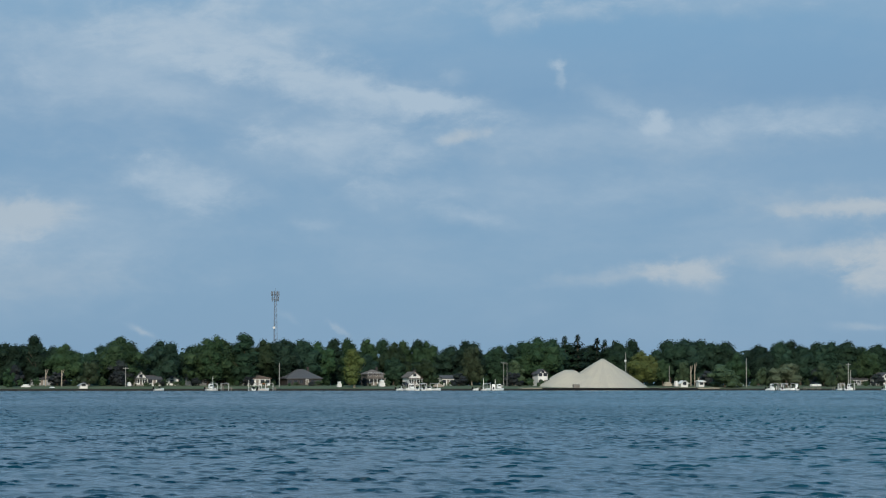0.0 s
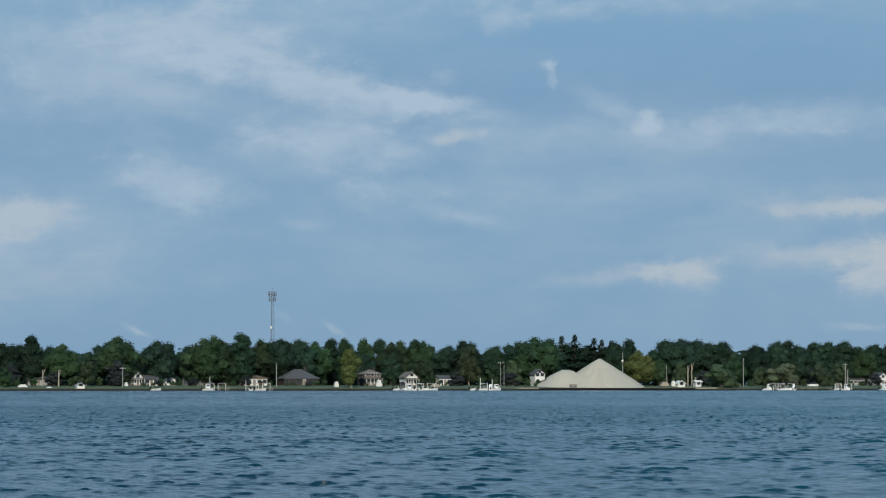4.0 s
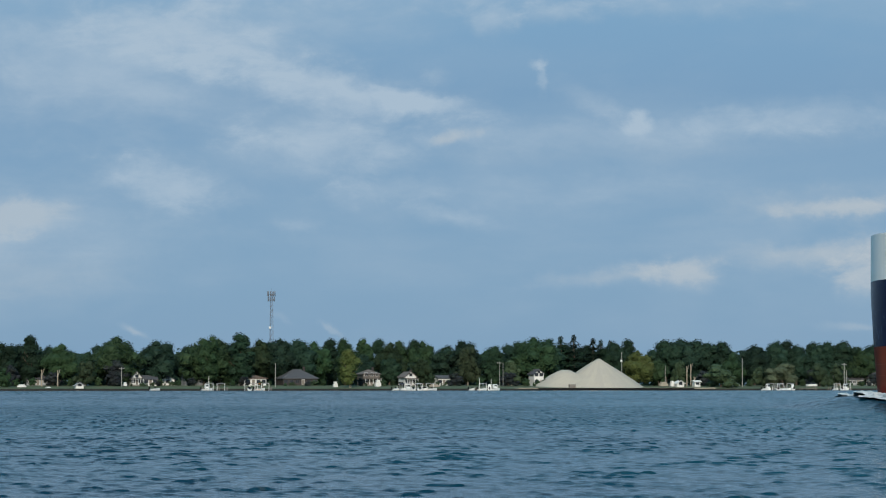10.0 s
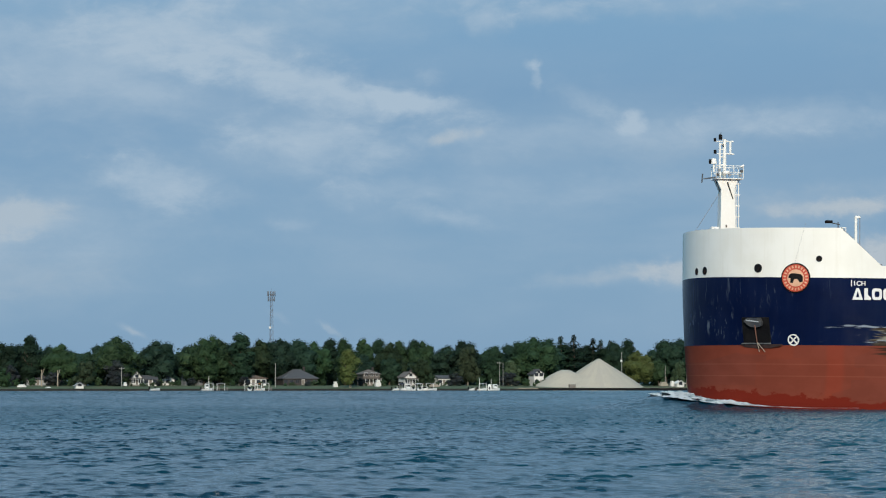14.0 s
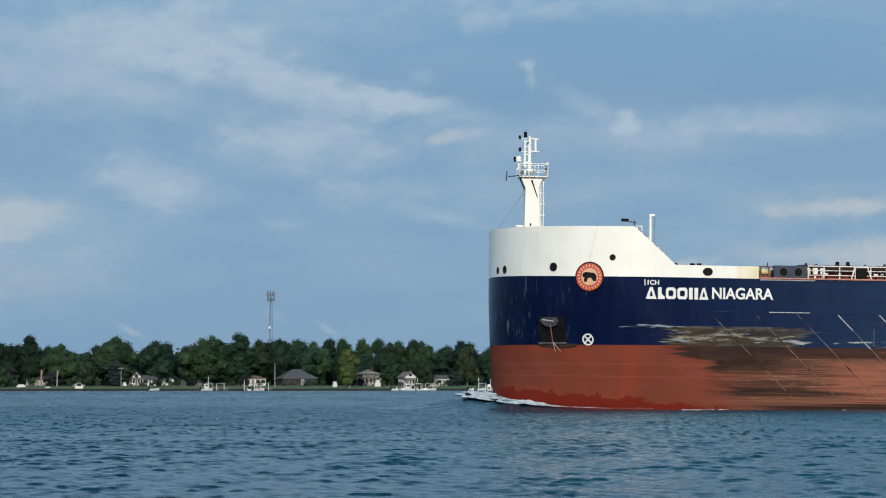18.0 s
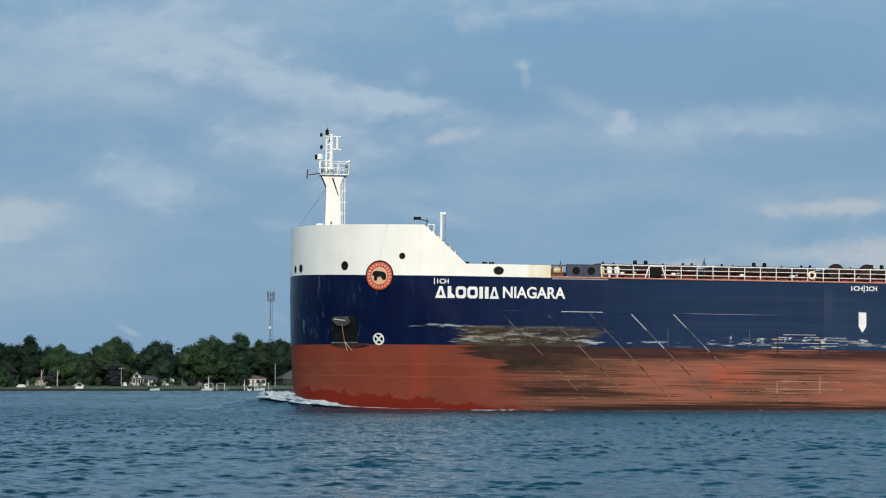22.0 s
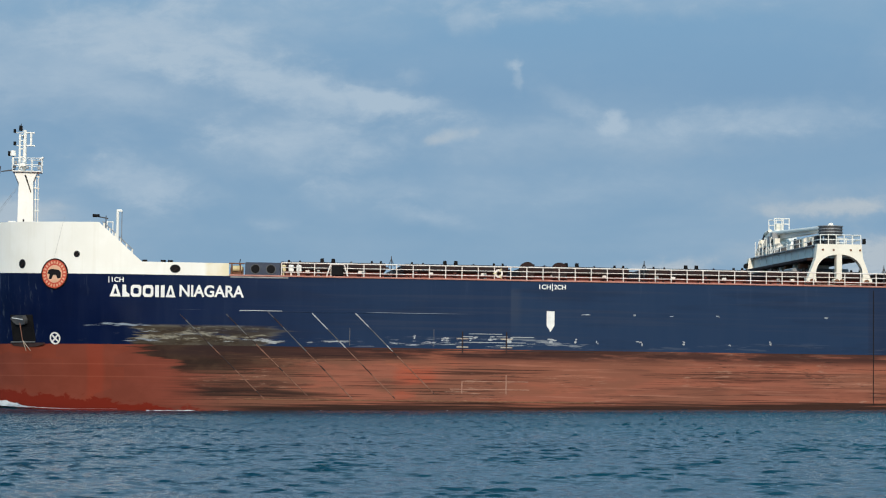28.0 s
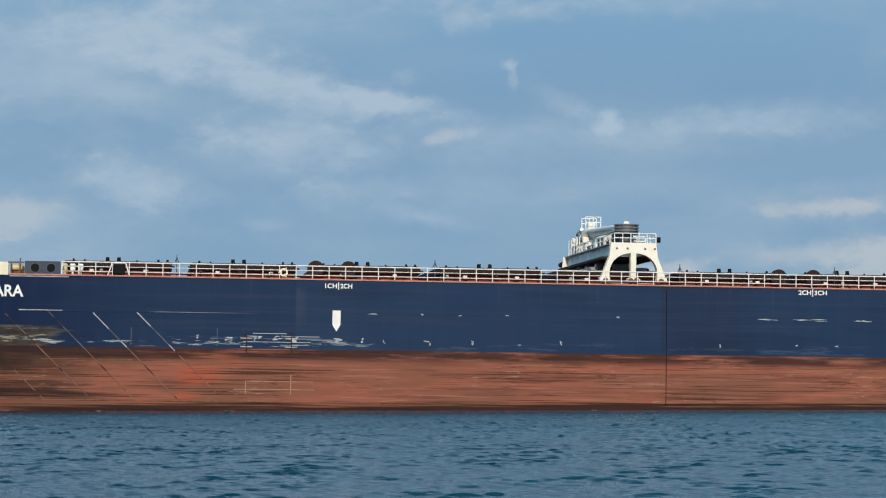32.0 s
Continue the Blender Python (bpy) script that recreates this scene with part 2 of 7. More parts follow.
def hull_blue():
    """Navy topside: glossier new coat on the bow, an older greyer coat aft, pale scuffs low down."""
    n = Nodes("hull_navy_paint", 0.35)
    n.b.inputs["Specular IOR Level"].default_value = 0.05
    p = n.add("TexCoord").outputs["Object"]
    sep = n.add("SeparateXYZ", {0: p})
    x, z = sep.outputs[0], sep.outputs[2]
    blot = n.noise(n.coord((0.25, 0.25, 0.5)), 1.0, 5)
    streak = n.noise(n.coord((0.12, 0.3, 4.0)), 1.0, 6, 0.6)
    col = n.mix(n.step(blot, 0.35, 0.65), (0.0026, 0.0067, 0.031), (0.0035, 0.0087, 0.038))
    col = n.mix(n.step(x, 9.0, 16.0), col, (0.0062, 0.0144, 0.047))
    aft = n.math("MAXIMUM", n.step(x, 37.7, 38.0), n.math("MULTIPLY", n.step(x, 14.0, 30.0), 0.75))
    col = n.mix(n.math("MULTIPLY", aft, 0.9), col, (0.0185, 0.0390, 0.084))
    seam = n.math("MULTIPLY", n.span(x, 37.85, 37.95, 38.3, 38.9), n.span(z, 6.0, 7.5, 9.0, 9.3))
    col = n.mix(n.math("MULTIPLY", seam, 0.14), col, (0.10, 0.10, 0.10))
    col = n.mix(n.math("MULTIPLY", n.span(x, 64.1, 64.3, 69.0, 72.0), 0.5), col, (0.018, 0.025, 0.055))
    # scraped tan-white zone over the tarry shoulder
    rag = n.math("ADD", x, n.step(n.noise(n.coord((0.05, 0.3, 3.2), (3, 0, 5)), 1.0, 6, 0.6), 0.3, 0.7, -1.3, 1.3))
    zone = n.math("MULTIPLY", n.span(rag, 11.5, 12.1, 20.3, 22.0), n.span(z, 4.6, 4.85, 6.0, 6.3))
    chip = n.step(n.noise(n.coord((0.3, 0.4, 2.6), (4, 0, 0)), 1.0, 7, 0.65), 0.40, 0.50)
    col = n.mix(n.math("MULTIPLY", n.math("MULTIPLY", zone, chip), 0.9), col, n.mix(n.step(n.noise(n.coord((0.5, 0.5, 2.0), (6, 1, 2)), 1.0, 6, 0.62), 0.40, 0.53), (0.075, 0.055, 0.032), (0.27, 0.25, 0.19)))
    chip2 = n.step(n.noise(n.coord((0.45, 0.4, 3.4), (9, 2, 0)), 1.0, 6, 0.65), 0.43, 0.50)
    col = n.mix(n.math("MULTIPLY", n.math("MULTIPLY", zone, n.math("MAXIMUM", chip2, n.step(z, 5.05, 5.25, 0.85, 0.0))), 0.92), col, (0.036, 0.025, 0.016))
    # long pale scrapes ahead of the shoulder
    scr = n.step(n.noise(n.coord((0.5, 0.4, 9.0), (1, 2, 4)), 1.0, 7, 0.65), 0.50, 0.57)
    wav = n.math("ADD", z, n.math("MULTIPLY", n.step(n.noise(n.coord((0.5, 0.5, 0.5)), 1.0, 2), 0.3, 0.7, -0.12, 0.12), 1.0))
    for zc, hz, x0, x1 in ((6.22, 0.10, 7.6, 13.0), (5.22, 0.16, 10.2, 13.5), (5.78, 0.06, 11.0, 14.0)):
        m = n.math("MULTIPLY", n.span(wav, zc - hz, zc - hz * 0.5, zc + hz * 0.5, zc + hz), n.span(x, x0, x0 + 0.7, x1 - 1.2, x1))
        col = n.mix(n.math("MULTIPLY", n.math("MULTIPLY", m, scr), 0.75), col, (0.33, 0.38, 0.44))
    # pale scuffs along the bottom edge
    low = n.math("MULTIPLY", n.span(z, 4.85, 5.0, 5.3, 5.7), n.step(x, 7.0, 12.0))
    scuff = n.step(n.noise(n.coord((0.28, 0.3, 3.2), (2, 5, 9)), 1.0, 8, 0.7), 0.545, 0.60)
    col = n.mix(n.math("MULTIPLY", n.math("MULTIPLY", low, scuff), n.step(x, 38.0, 46.0, 0.85, 0.06)), col, (0.42, 0.44, 0.45))
    # a thin rubbed line two metres below the deck
    line = n.math("MULTIPLY", n.span(n.math("ADD", z, n.math("MULTIPLY", streak, 0.05)), 7.305, 7.32, 7.345, 7.36), n.step(streak, 0.47, 0.55))
    col = n.mix(n.math("MULTIPLY", n.math("MULTIPLY", line, n.span(x, 13.0, 18.0, 31.0, 36.0)), 0.8), col, (0.25, 0.28, 0.32))
    faint = n.math("MULTIPLY", n.step(n.noise(n.coord((0.06, 0.3, 3.0), (8, 1, 3)), 1.0, 6, 0.6), 0.52, 0.64), n.step(x, 16.0, 26.0))
    col = n.mix(n.math("MULTIPLY", faint, 0.22), col, (0.045, 0.052, 0.075))
    dim = n.math("MULTIPLY", n.step(n.noise(n.coord((0.10, 0.3, 0.8), (2, 6, 5)), 1.0, 5, 0.6), 0.5, 0.66), n.step(x, 9.0, 14.0))
    col = n.mix(n.math("MULTIPLY", dim, 0.30), col, (0.012, 0.018, 0.040))
    # scratched, chalky patches round the stem
    bowz = n.math("MULTIPLY", n.step(x, 3.0, 5.2, 1.0, 0.0), n.span(z, 4.9, 5.2, 6.4, 8.6))
    chalk = n.step(n.noise(n.coord((3.6, 2.2, 0.8), (5, 5, 5)), 1.0, 8, 0.68), 0.55, 0.64)
    col = n.mix(n.math("MULTIPLY", n.math("MULTIPLY", bowz, chalk), n.step(blot, 0.42, 0.52, 0.05, 0.5)), col, (0.16, 0.20, 0.25))
    run = n.step(n.noise(n.coord((3.5, 3.5, 0.18)), 1.0, 5, 0.6), 0.60, 0.70)
    col = n.mix(n.math("MULTIPLY", n.math("MULTIPLY", run, n.step(x, 5.0, 9.0, 0.35, 0.05)), n.step(z, 7.0, 9.4)), col, (0.12, 0.15, 0.2))
    n.colour(col)
    n.rough(n.step(x, 6.0, 40.0, 0.25, 0.34))
    dent = n.noise(n.coord((1.1, 0.2, 0.12), (3, 0, 1)), 1.0, 3)
    col = n.mix(n.math("MULTIPLY", n.step(dent, 0.40, 0.62), 0.05), col, (0.05, 0.065, 0.10))
    n.colour(col)
    n.bump(n.math("ADD", n.math("MULTIPLY", n.math("ADD", blot, dent), 0.8), n.math("MULTIPLY", streak, 0.2)), 0.16, 0.05)
    return n.m


def hull_white():
    """White forecastle plating with faint vertical plate lines, and a rust-yellow end."""
    n = Nodes("forecastle_white_paint", 0.42)
    p = n.add("TexCoord").outputs["Object"]
    sep = n.add("SeparateXYZ", {0: p})
    x, z = sep.outputs[0], sep.outputs[2]
    a = n.noise(n.coord((0.5, 0.5, 0.4)), 1.0, 5)
    run = n.noise(n.coord((2.6, 2.6, 0.12)), 1.0, 5, 0.6)
    col = n.mix(n.step(a, 0.35, 0.65), (0.86, 0.835, 0.77), (0.82, 0.79, 0.715))
    col = n.mix(n.math("MULTIPLY", n.step(run, 0.5, 0.72), 0.25), col, (0.70, 0.65, 0.55))
    yel = n.math("MULTIPLY", n.step(x, 16.0, 16.4), n.step(a, 0.3, 0.55, 0.5, 1.0))
    col = n.mix(n.math("MULTIPLY", yel, 0.65), col, (0.66, 0.54, 0.26))
    n.colour(col)
    n.bump(a, 0.08, 0.05)
    return n.m


HULL_RED, HULL_BLUE, HULL_WHITE = hull_red(), hull_blue(), hull_white()


def water_material():
    n = Nodes("river_water", 0.13)
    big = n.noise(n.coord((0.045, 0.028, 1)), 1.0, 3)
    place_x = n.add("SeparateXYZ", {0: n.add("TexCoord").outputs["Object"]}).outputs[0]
    body_lift = n.math("ADD", n.step(place_x, -4.0, 22.0, 0.0, 0.75), n.step(big, 0.35, 0.65, 0.0, 0.4))   # brightness rising towards +x is put into the body colour, plus broad tone
    n.colour(n.mix(body_lift, (0.0012, 0.025, 0.050), (0.0024, 0.056, 0.088)))
    n.b.inputs["IOR"].default_value = 1.333
    chop = n.noise(n.coord((0.8, 1.0, 1)), 6.0, 4, 0.6, 0.4)
    swell = n.noise(n.coord((0.9, 1.2, 1)), 2.2, 4, 0.6)
    n.bump(n.math("ADD", n.math("MULTIPLY", chop, 0.06), n.math("MULTIPLY", swell, 0.09)), 1.0, 0.50)
    far = n.add("SeparateXYZ", {0: n.add("TexCoord").outputs["Object"]}).outputs[1]
    n.rough(n.step(far, 40.0, 140.0, 0.13, 0.24))   # ripples too fine to model further out
    return n.m


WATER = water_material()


def foam_material():
    n = Nodes("foam", 0.7)
    a = n.noise(n.coord((1, 1, 1.6)), 1.7, 7, 0.65)
    b = n.noise(n.coord(), 7.0, 4)
    k = n.step(n.math("ADD", n.math("MULTIPLY", a, 0.8), n.math("MULTIPLY", b, 0.2)), 0.37, 0.55)
    n.colour(n.mix(k, (0.16, 0.24, 0.28), (0.62, 0.67, 0.69)))
    n.rough(n.step(k, 0.0, 1.0, 0.2, 0.8))
    n.bump(a, 0.8, 0.2)
    return n.m


FOAM = foam_material()


def foliage(name, c, c2, c3):
    n = Nodes(name, 0.7)
    n.b.inputs["Specular IOR Level"].default_value = 0.15
    isl = n.add("NewGeometry").outputs["Random Per Island"]
    ob = n.add("ObjectInfo").outputs["Random"]
    a = n.noise(n.coord(), 0.22, 3)
    col = n.mix(isl, c, c2)
    col = n.mix(n.math("MULTIPLY", n.step(a, 0.4, 0.65), 0.55), col, c3)
    hsv = n.add("HueSaturation", {"Color": col, "Value": n.step(ob, 0, 1, 0.62, 1.38, False), "Hue": n.step(n.math("FRACT", n.math("MULTIPLY", ob, 7.3)), 0, 1, 0.492, 0.530, False)})
    n.colour(hsv.outputs[0])
    return n.m


LEAF_DARK = foliage("leaf_dark", (0.0106, 0.0266, 0.0159), (0.0159, 0.0360, 0.0199), (0.0211, 0.0432, 0.0223))
LEAF_MID = foliage("leaf_mid", (0.0193, 0.0381, 0.0167), (0.0277, 0.0503, 0.0215), (0.0361, 0.0571, 0.0227))
LEAF_PALE = foliage("leaf_pale", (0.062, 0.080, 0.048), (0.098, 0.118, 0.068), (0.080, 0.098, 0.055))
LEAF_OLIVE = foliage("leaf_olive", (0.0337, 0.0515, 0.0269), (0.0431, 0.0620, 0.0310), (0.0485, 0.0634, 0.0296))
LEAF_GOLD = foliage("leaf_gold", (0.0527, 0.0651, 0.0186), (0.0682, 0.0794, 0.0236), (0.0651, 0.0713, 0.0223))
LEAF_PURPLE = foliage("leaf_purple", (0.014, 0.018, 0.022), (0.024, 0.028, 0.030), (0.02, 0.03, 0.02))
NEEDLE = foliage("needle_dark", (0.0064, 0.0176, 0.0088), (0.0104, 0.0256, 0.0120), (0.0096, 0.0240, 0.0112))
BARK = paint("bark", (0.10, 0.075, 0.055), (0.055, 0.042, 0.034), 0.9, 1.2, bump=0.6, stretch=(3, 3, 0.6))
PALEBARK = paint("pale_bark", (0.34, 0.29, 0.22), (0.22, 0.18, 0.14), 0.9, 1.2, bump=0.4, stretch=(3, 3, 0.6))


def sand_material():
    """Pale sand with greyer and tanner runs down the slopes."""
    n = Nodes("pale_sand", 0.95)
    p = n.add("TexCoord").outputs["Object"]
    sep = n.add("SeparateXYZ", {0: p})
    ang = n.math("ARCTAN2", n.math("SUBTRACT", sep.outputs[0], 4.0), n.math("ADD", sep.outputs[1], 0.01))
    run = n.noise(n.add("CombineXYZ", {0: n.math("MULTIPLY", ang, 7.0), 1: n.math("MULTIPLY", sep.outputs[2], 0.10), 2: 0.0}).outputs[0], 1.0, 5, 0.6)
    big, fine = n.noise(n.coord(), 0.16, 4), n.noise(n.coord(), 2.4, 4)
    col = n.mix(n.step(run, 0.36, 0.62), (0.385, 0.345, 0.285), (0.43, 0.38, 0.305))
    col = n.mix(n.math("MULTIPLY", n.step(big, 0.45, 0.65), 0.5), col, (0.37, 0.34, 0.29))
    col = n.mix(n.math("MULTIPLY", n.step(fine, 0.45, 0.7), 0.3), col, (0.32, 0.28, 0.225))
    n.colour(col)
    n.bump(n.math("ADD", n.math("MULTIPLY", run, 0.6), n.math("MULTIPLY", fine, 0.4)), 0.6, 0.15)
    return n.m


SAND = sand_material()
GRASS = paint("grass", (0.055, 0.080, 0.034), (0.088, 0.105, 0.048), 0.9, 0.08, bump=0.5)
STONEWALL = paint("dark_stone_wall", (0.020, 0.021, 0.020), (0.045, 0.043, 0.038), 0.9, 0.6, bump=0.6)
GRAVEL = paint("pale_gravel", (0.36, 0.32, 0.25), (0.26, 0.23, 0.18), 0.95, 0.3, bump=0.5)
SIDING = paint("white_siding", (0.68, 0.67, 0.64), (0.56, 0.55, 0.52), 0.6, 0.5)
SIDING_TAN = paint("tan_siding", (0.34, 0.29, 0.23), (0.27, 0.225, 0.175), 0.7, 0.5)
# tan siding with the tree shade on one house put into its colour
SHADED_TAN = paint("shaded_tan_siding", (0.11, 0.095, 0.08), (0.075, 0.065, 0.055), 0.7, 0.5)
SIDING_GREY = paint("grey_siding", (0.30, 0.31, 0.32), (0.24, 0.25, 0.26), 0.7, 0.5)
BRICK = paint("brown_brick", (0.038, 0.031, 0.029), (0.028, 0.024, 0.022), 0.85, 0.8)
ROOF_DARK = paint("dark_shingle", (0.055, 0.058, 0.066), (0.085, 0.085, 0.09), 0.9, 0.7)
ROOF_BROWN = paint("brown_shingle", (0.145, 0.098, 0.072), (0.105, 0.075, 0.058), 0.9, 0.7)
ROOF_GREY = paint("grey_brown_shingle", (0.145, 0.120, 0.105), (0.10, 0.085, 0.078), 0.9, 0.7)
TAR = paint("tarred_timber", (0.010, 0.010, 0.011), (0.018, 0.017, 0.016), 1.0, 1.0)
for _m in (TAR, STONEWALL):
    _m.node_tree.nodes["Principled BSDF"].inputs["Specular IOR Level"].default_value = 0.08
GALVANISED = paint("dull_galvanised_steel", (0.145, 0.165, 0.20), (0.11, 0.125, 0.15), 0.8, 0.6)
PINKSCAR = paint("pink_scraped_bar", (0.42, 0.24, 0.17), (0.27, 0.12, 0.08), 0.7, 1.6)
GREYPOLE = paint("silver_grey_wood", (0.30, 0.30, 0.28), (0.21, 0.21, 0.20), 0.9, 1.0)
WOOD = paint("weathered_wood", (0.22, 0.195, 0.165), (0.15, 0.13, 0.11), 0.85, 1.0, stretch=(0.4, 3, 3))
GELCOAT = paint("white_gelcoat", (0.80, 0.80, 0.78), (0.72, 0.72, 0.70), 0.25, 1.0)
CANVAS = paint("blue_canvas", (0.05, 0.08, 0.16), (0.07, 0.10, 0.18), 0.8, 1.0)
ORANGE = paint("orange_paint", (0.55, 0.16, 0.05), (0.42, 0.12, 0.04), 0.6, 1.0)

# ---- mesh helpers ----


def from_bm(name, bm, material, smooth=False):
    bmesh.ops.recalc_face_normals(bm, faces=bm.faces)
    me = bpy.data.meshes.new(name)
    bm.to_mesh(me)
    bm.free()
    me.materials.append(material)
    if smooth:
        me.shade_smooth()
    return me


def part(name, bm, material, parent, label="", smooth=False):
    """Links a bmesh (or a ready mesh) as one mesh object under a thing or under a part."""
    me = from_bm(name, bm, material, smooth) if isinstance(bm, bmesh.types.BMesh) else bm
    ob = new(name, me)
    ob.parent = parent
    return tagged(ob, label)


def box(bm, x0, x1, y0, y1, z0, z1, bevel=0.0, m=None):
    """A box, bevelled on demand, added to bm."""
    r = bmesh.ops.create_cube(bm, size=1.0)
    mm = Matrix.Translation(((x0 + x1) / 2, (y0 + y1) / 2, (z0 + z1) / 2)) @ Matrix.Diagonal((x1 - x0, y1 - y0, z1 - z0, 1))
    bmesh.ops.transform(bm, matrix=mm if m is None else m @ mm, verts=r["verts"])
    if bevel:
        edges = list({e for v in r["verts"] for e in v.link_edges})
        bmesh.ops.bevel(bm, geom=edges, offset=bevel, segments=1, affect="EDGES")
    return bm


def tube(bm, a, b, r, r2=None, n=8):
    """A round bar from a to b."""
    a, b = Vector(a), Vector(b)
    d = b - a
    q = d.to_track_quat("Z", "Y").to_matrix().to_4x4()
    bmesh.ops.create_cone(bm, cap_ends=True, segments=n, radius1=r, radius2=r if r2 is None else r2, depth=d.length,
                          matrix=Matrix.Translation((a + b) / 2) @ q)
    return bm


def prism(bm, outline, lo, hi, axis="y", m=None):
    """Sweeps a closed outline (pairs) between lo and hi along an axis; the pairs are (x, z) for y and (y, z) for x and (x, y) for z."""
    def at(p, d):
        v = {"y": (p[0], d, p[1]), "x": (d, p[0], p[1]), "z": (p[0], p[1], d)}[axis]
        return Vector(v) if m is None else m @ Vector(v)
    a = [bm.verts.new(at(p, lo)) for p in outline]
    b = [bm.verts.new(at(p, hi)) for p in outline]
    bm.faces.new(a)
    bm.faces.new(b[::-1])
    for i in range(len(a)):
        j = (i + 1) % len(a)
        bm.faces.new((a[i], b[i], b[j], a[j]))
    return bm


def one(f, *a, **k):
    """A fresh bmesh with one primitive in it."""
    return f(bmesh.new(), *a, **k)


def empty(name, m, label, category, group=""):
    e = new(name)
    e.empty_display_size = 0.5
    e.matrix_basis = m
    return tagged(e, label, category, group)

# ---- sky: cloud layers that drift ----
SKY_R = 4300.0


def cloud_layer(name, radius, clouds, warm, haze, label):
    """A shell round the eye, far behind everything, with soft clouds on clear air. clouds: (bearing, rise, half width, half height, lean, density),
    the first four in thousandths of the distance."""
    bm = bmesh.new()
    rows, cols = 14, 40
    grid = []
    for j in range(rows + 1):
        el = radians(-1.0 + 33.0 * j / rows)
        grid.append([bm.verts.new((radius * math.cos(el) * math.sin(a), radius * math.cos(el) * math.cos(a), radius * math.sin(el)))
                     for a in (radians(-38 + 76 * i / cols) for i in range(cols + 1))])
    for j in range(rows):
        for i in range(cols):
            bm.faces.new((grid[j][i], grid[j][i + 1], grid[j + 1][i + 1], grid[j + 1][i]))
    n = Nodes(name)
    n.t.nodes.remove(n.b)
    p = n.add("TexCoord").outputs["Object"]
    sep = n.add("SeparateXYZ", {0: p})
    u = n.math("MULTIPLY", n.math("DIVIDE", sep.outputs[0], sep.outputs[1]), 1000.0)
    v = n.math("MULTIPLY", n.math("DIVIDE", sep.outputs[2], sep.outputs[1]), 1000.0)
    uv = n.add("CombineXYZ", {0: u, 1: v, 2: 0.0}).outputs[0]
    warp = n.add("TexNoise", {"Vector": uv, "Scale": 0.030, "Detail": 5.0, "Roughness": 0.6}).outputs[1]
    off = n.add("VectorMath", {0: warp, 1: (0.5, 0.5, 0.5)}, "SUBTRACT").outputs[0]
    warp2 = n.add("TexNoise", {"Vector": uv, "Scale": 0.11, "Detail": 5.0, "Roughness": 0.6}).outputs[1]
    off2 = n.add("VectorMath", {0: warp2, 1: (0.5, 0.5, 0.5)}, "SUBTRACT").outputs[0]
    bent = n.add("VectorMath", {0: uv, 1: n.add("VectorMath", {0: off, 1: (18.0, 8.0, 0.0)}, "MULTIPLY").outputs[0]}, "ADD").outputs[0]
    bent = n.add("VectorMath", {0: bent, 1: n.add("VectorMath", {0: off2, 1: (8.0, 5.0, 0.0)}, "MULTIPLY").outputs[0]}, "ADD").outputs[0]
    rag = n.noise(n.add("Mapping", {"Vector": uv, "Scale": (0.045, 0.085, 1), "Rotation": (0, 0, 0.10)}).outputs[0], 1.0, 8, 0.62, 0.3)
    rag = n.math("MULTIPLY", n.math("SUBTRACT", rag, 0.5), 1.25)
    total = None
    for cx, cy, rx, ry, lean, dens in clouds:
        mp = n.add("Mapping", {"Vector": bent, "Location": (cx, cy, 0), "Rotation": (0, 0, radians(lean)), "Scale": (rx, ry, 1)})
        mp.vector_type = "TEXTURE"
        d = n.add("VectorMath", {0: mp.outputs[0]}, "LENGTH").outputs["Value"]
        k = n.step(n.math("ADD", n.math("SUBTRACT", 1.35, d), rag), 0.0, 1.25, 0.0, dens)
        total = k if total is None else n.math("ADD", total, k)
    wisp = n.noise(n.add("Mapping", {"Vector": uv, "Scale": (0.016, 0.045, 1), "Rotation": (0, 0, 0.12)}).outputs[0], 1.0, 7, 0.62, 0.4)
    fine = n.noise(n.add("Mapping", {"Vector": uv, "Scale": (0.06, 0.12, 1)}).outputs[0], 1.0, 6, 0.6)
    broad = n.noise(n.add("Mapping", {"Vector": uv, "Scale": (0.007, 0.017, 1), "Rotation": (0, 0, 0.14), "Location": (6.4, 3.3, 0)}).outputs[0], 1.0, 6, 0.6, 0.3)
    total = n.math("ADD", total, n.step(broad, 0.38, 0.66, 0.0, haze))
    tex = n.math("ADD", n.step(wisp, 0.32, 0.66, 0.80, 1.10), n.step(fine, 0.3, 0.7, -0.07, 0.07))
    dens = n.math("MINIMUM", n.math("MULTIPLY", total, tex), 0.95)
    col = n.mix(n.step(dens, 0.05, 0.8), warm[0], warm[1])
    em = n.add("Emission", {"Color": col, "Strength": 1.0})
    tr = n.add("BsdfTransparent")
    mx = n.add("MixShader", {0: n.math("MAXIMUM", dens, 0.0), 1: tr.outputs[0], 2: em.outputs[0]})
    n.t.links.new(mx.outputs[0], n.t.nodes["Material Output"].inputs[0])
    ob = new(name, from_bm(name, bm, n.m, True))
    ob.location = (0, 0, EYE)
    return tagged(ob, label, "sky", kind="structure")


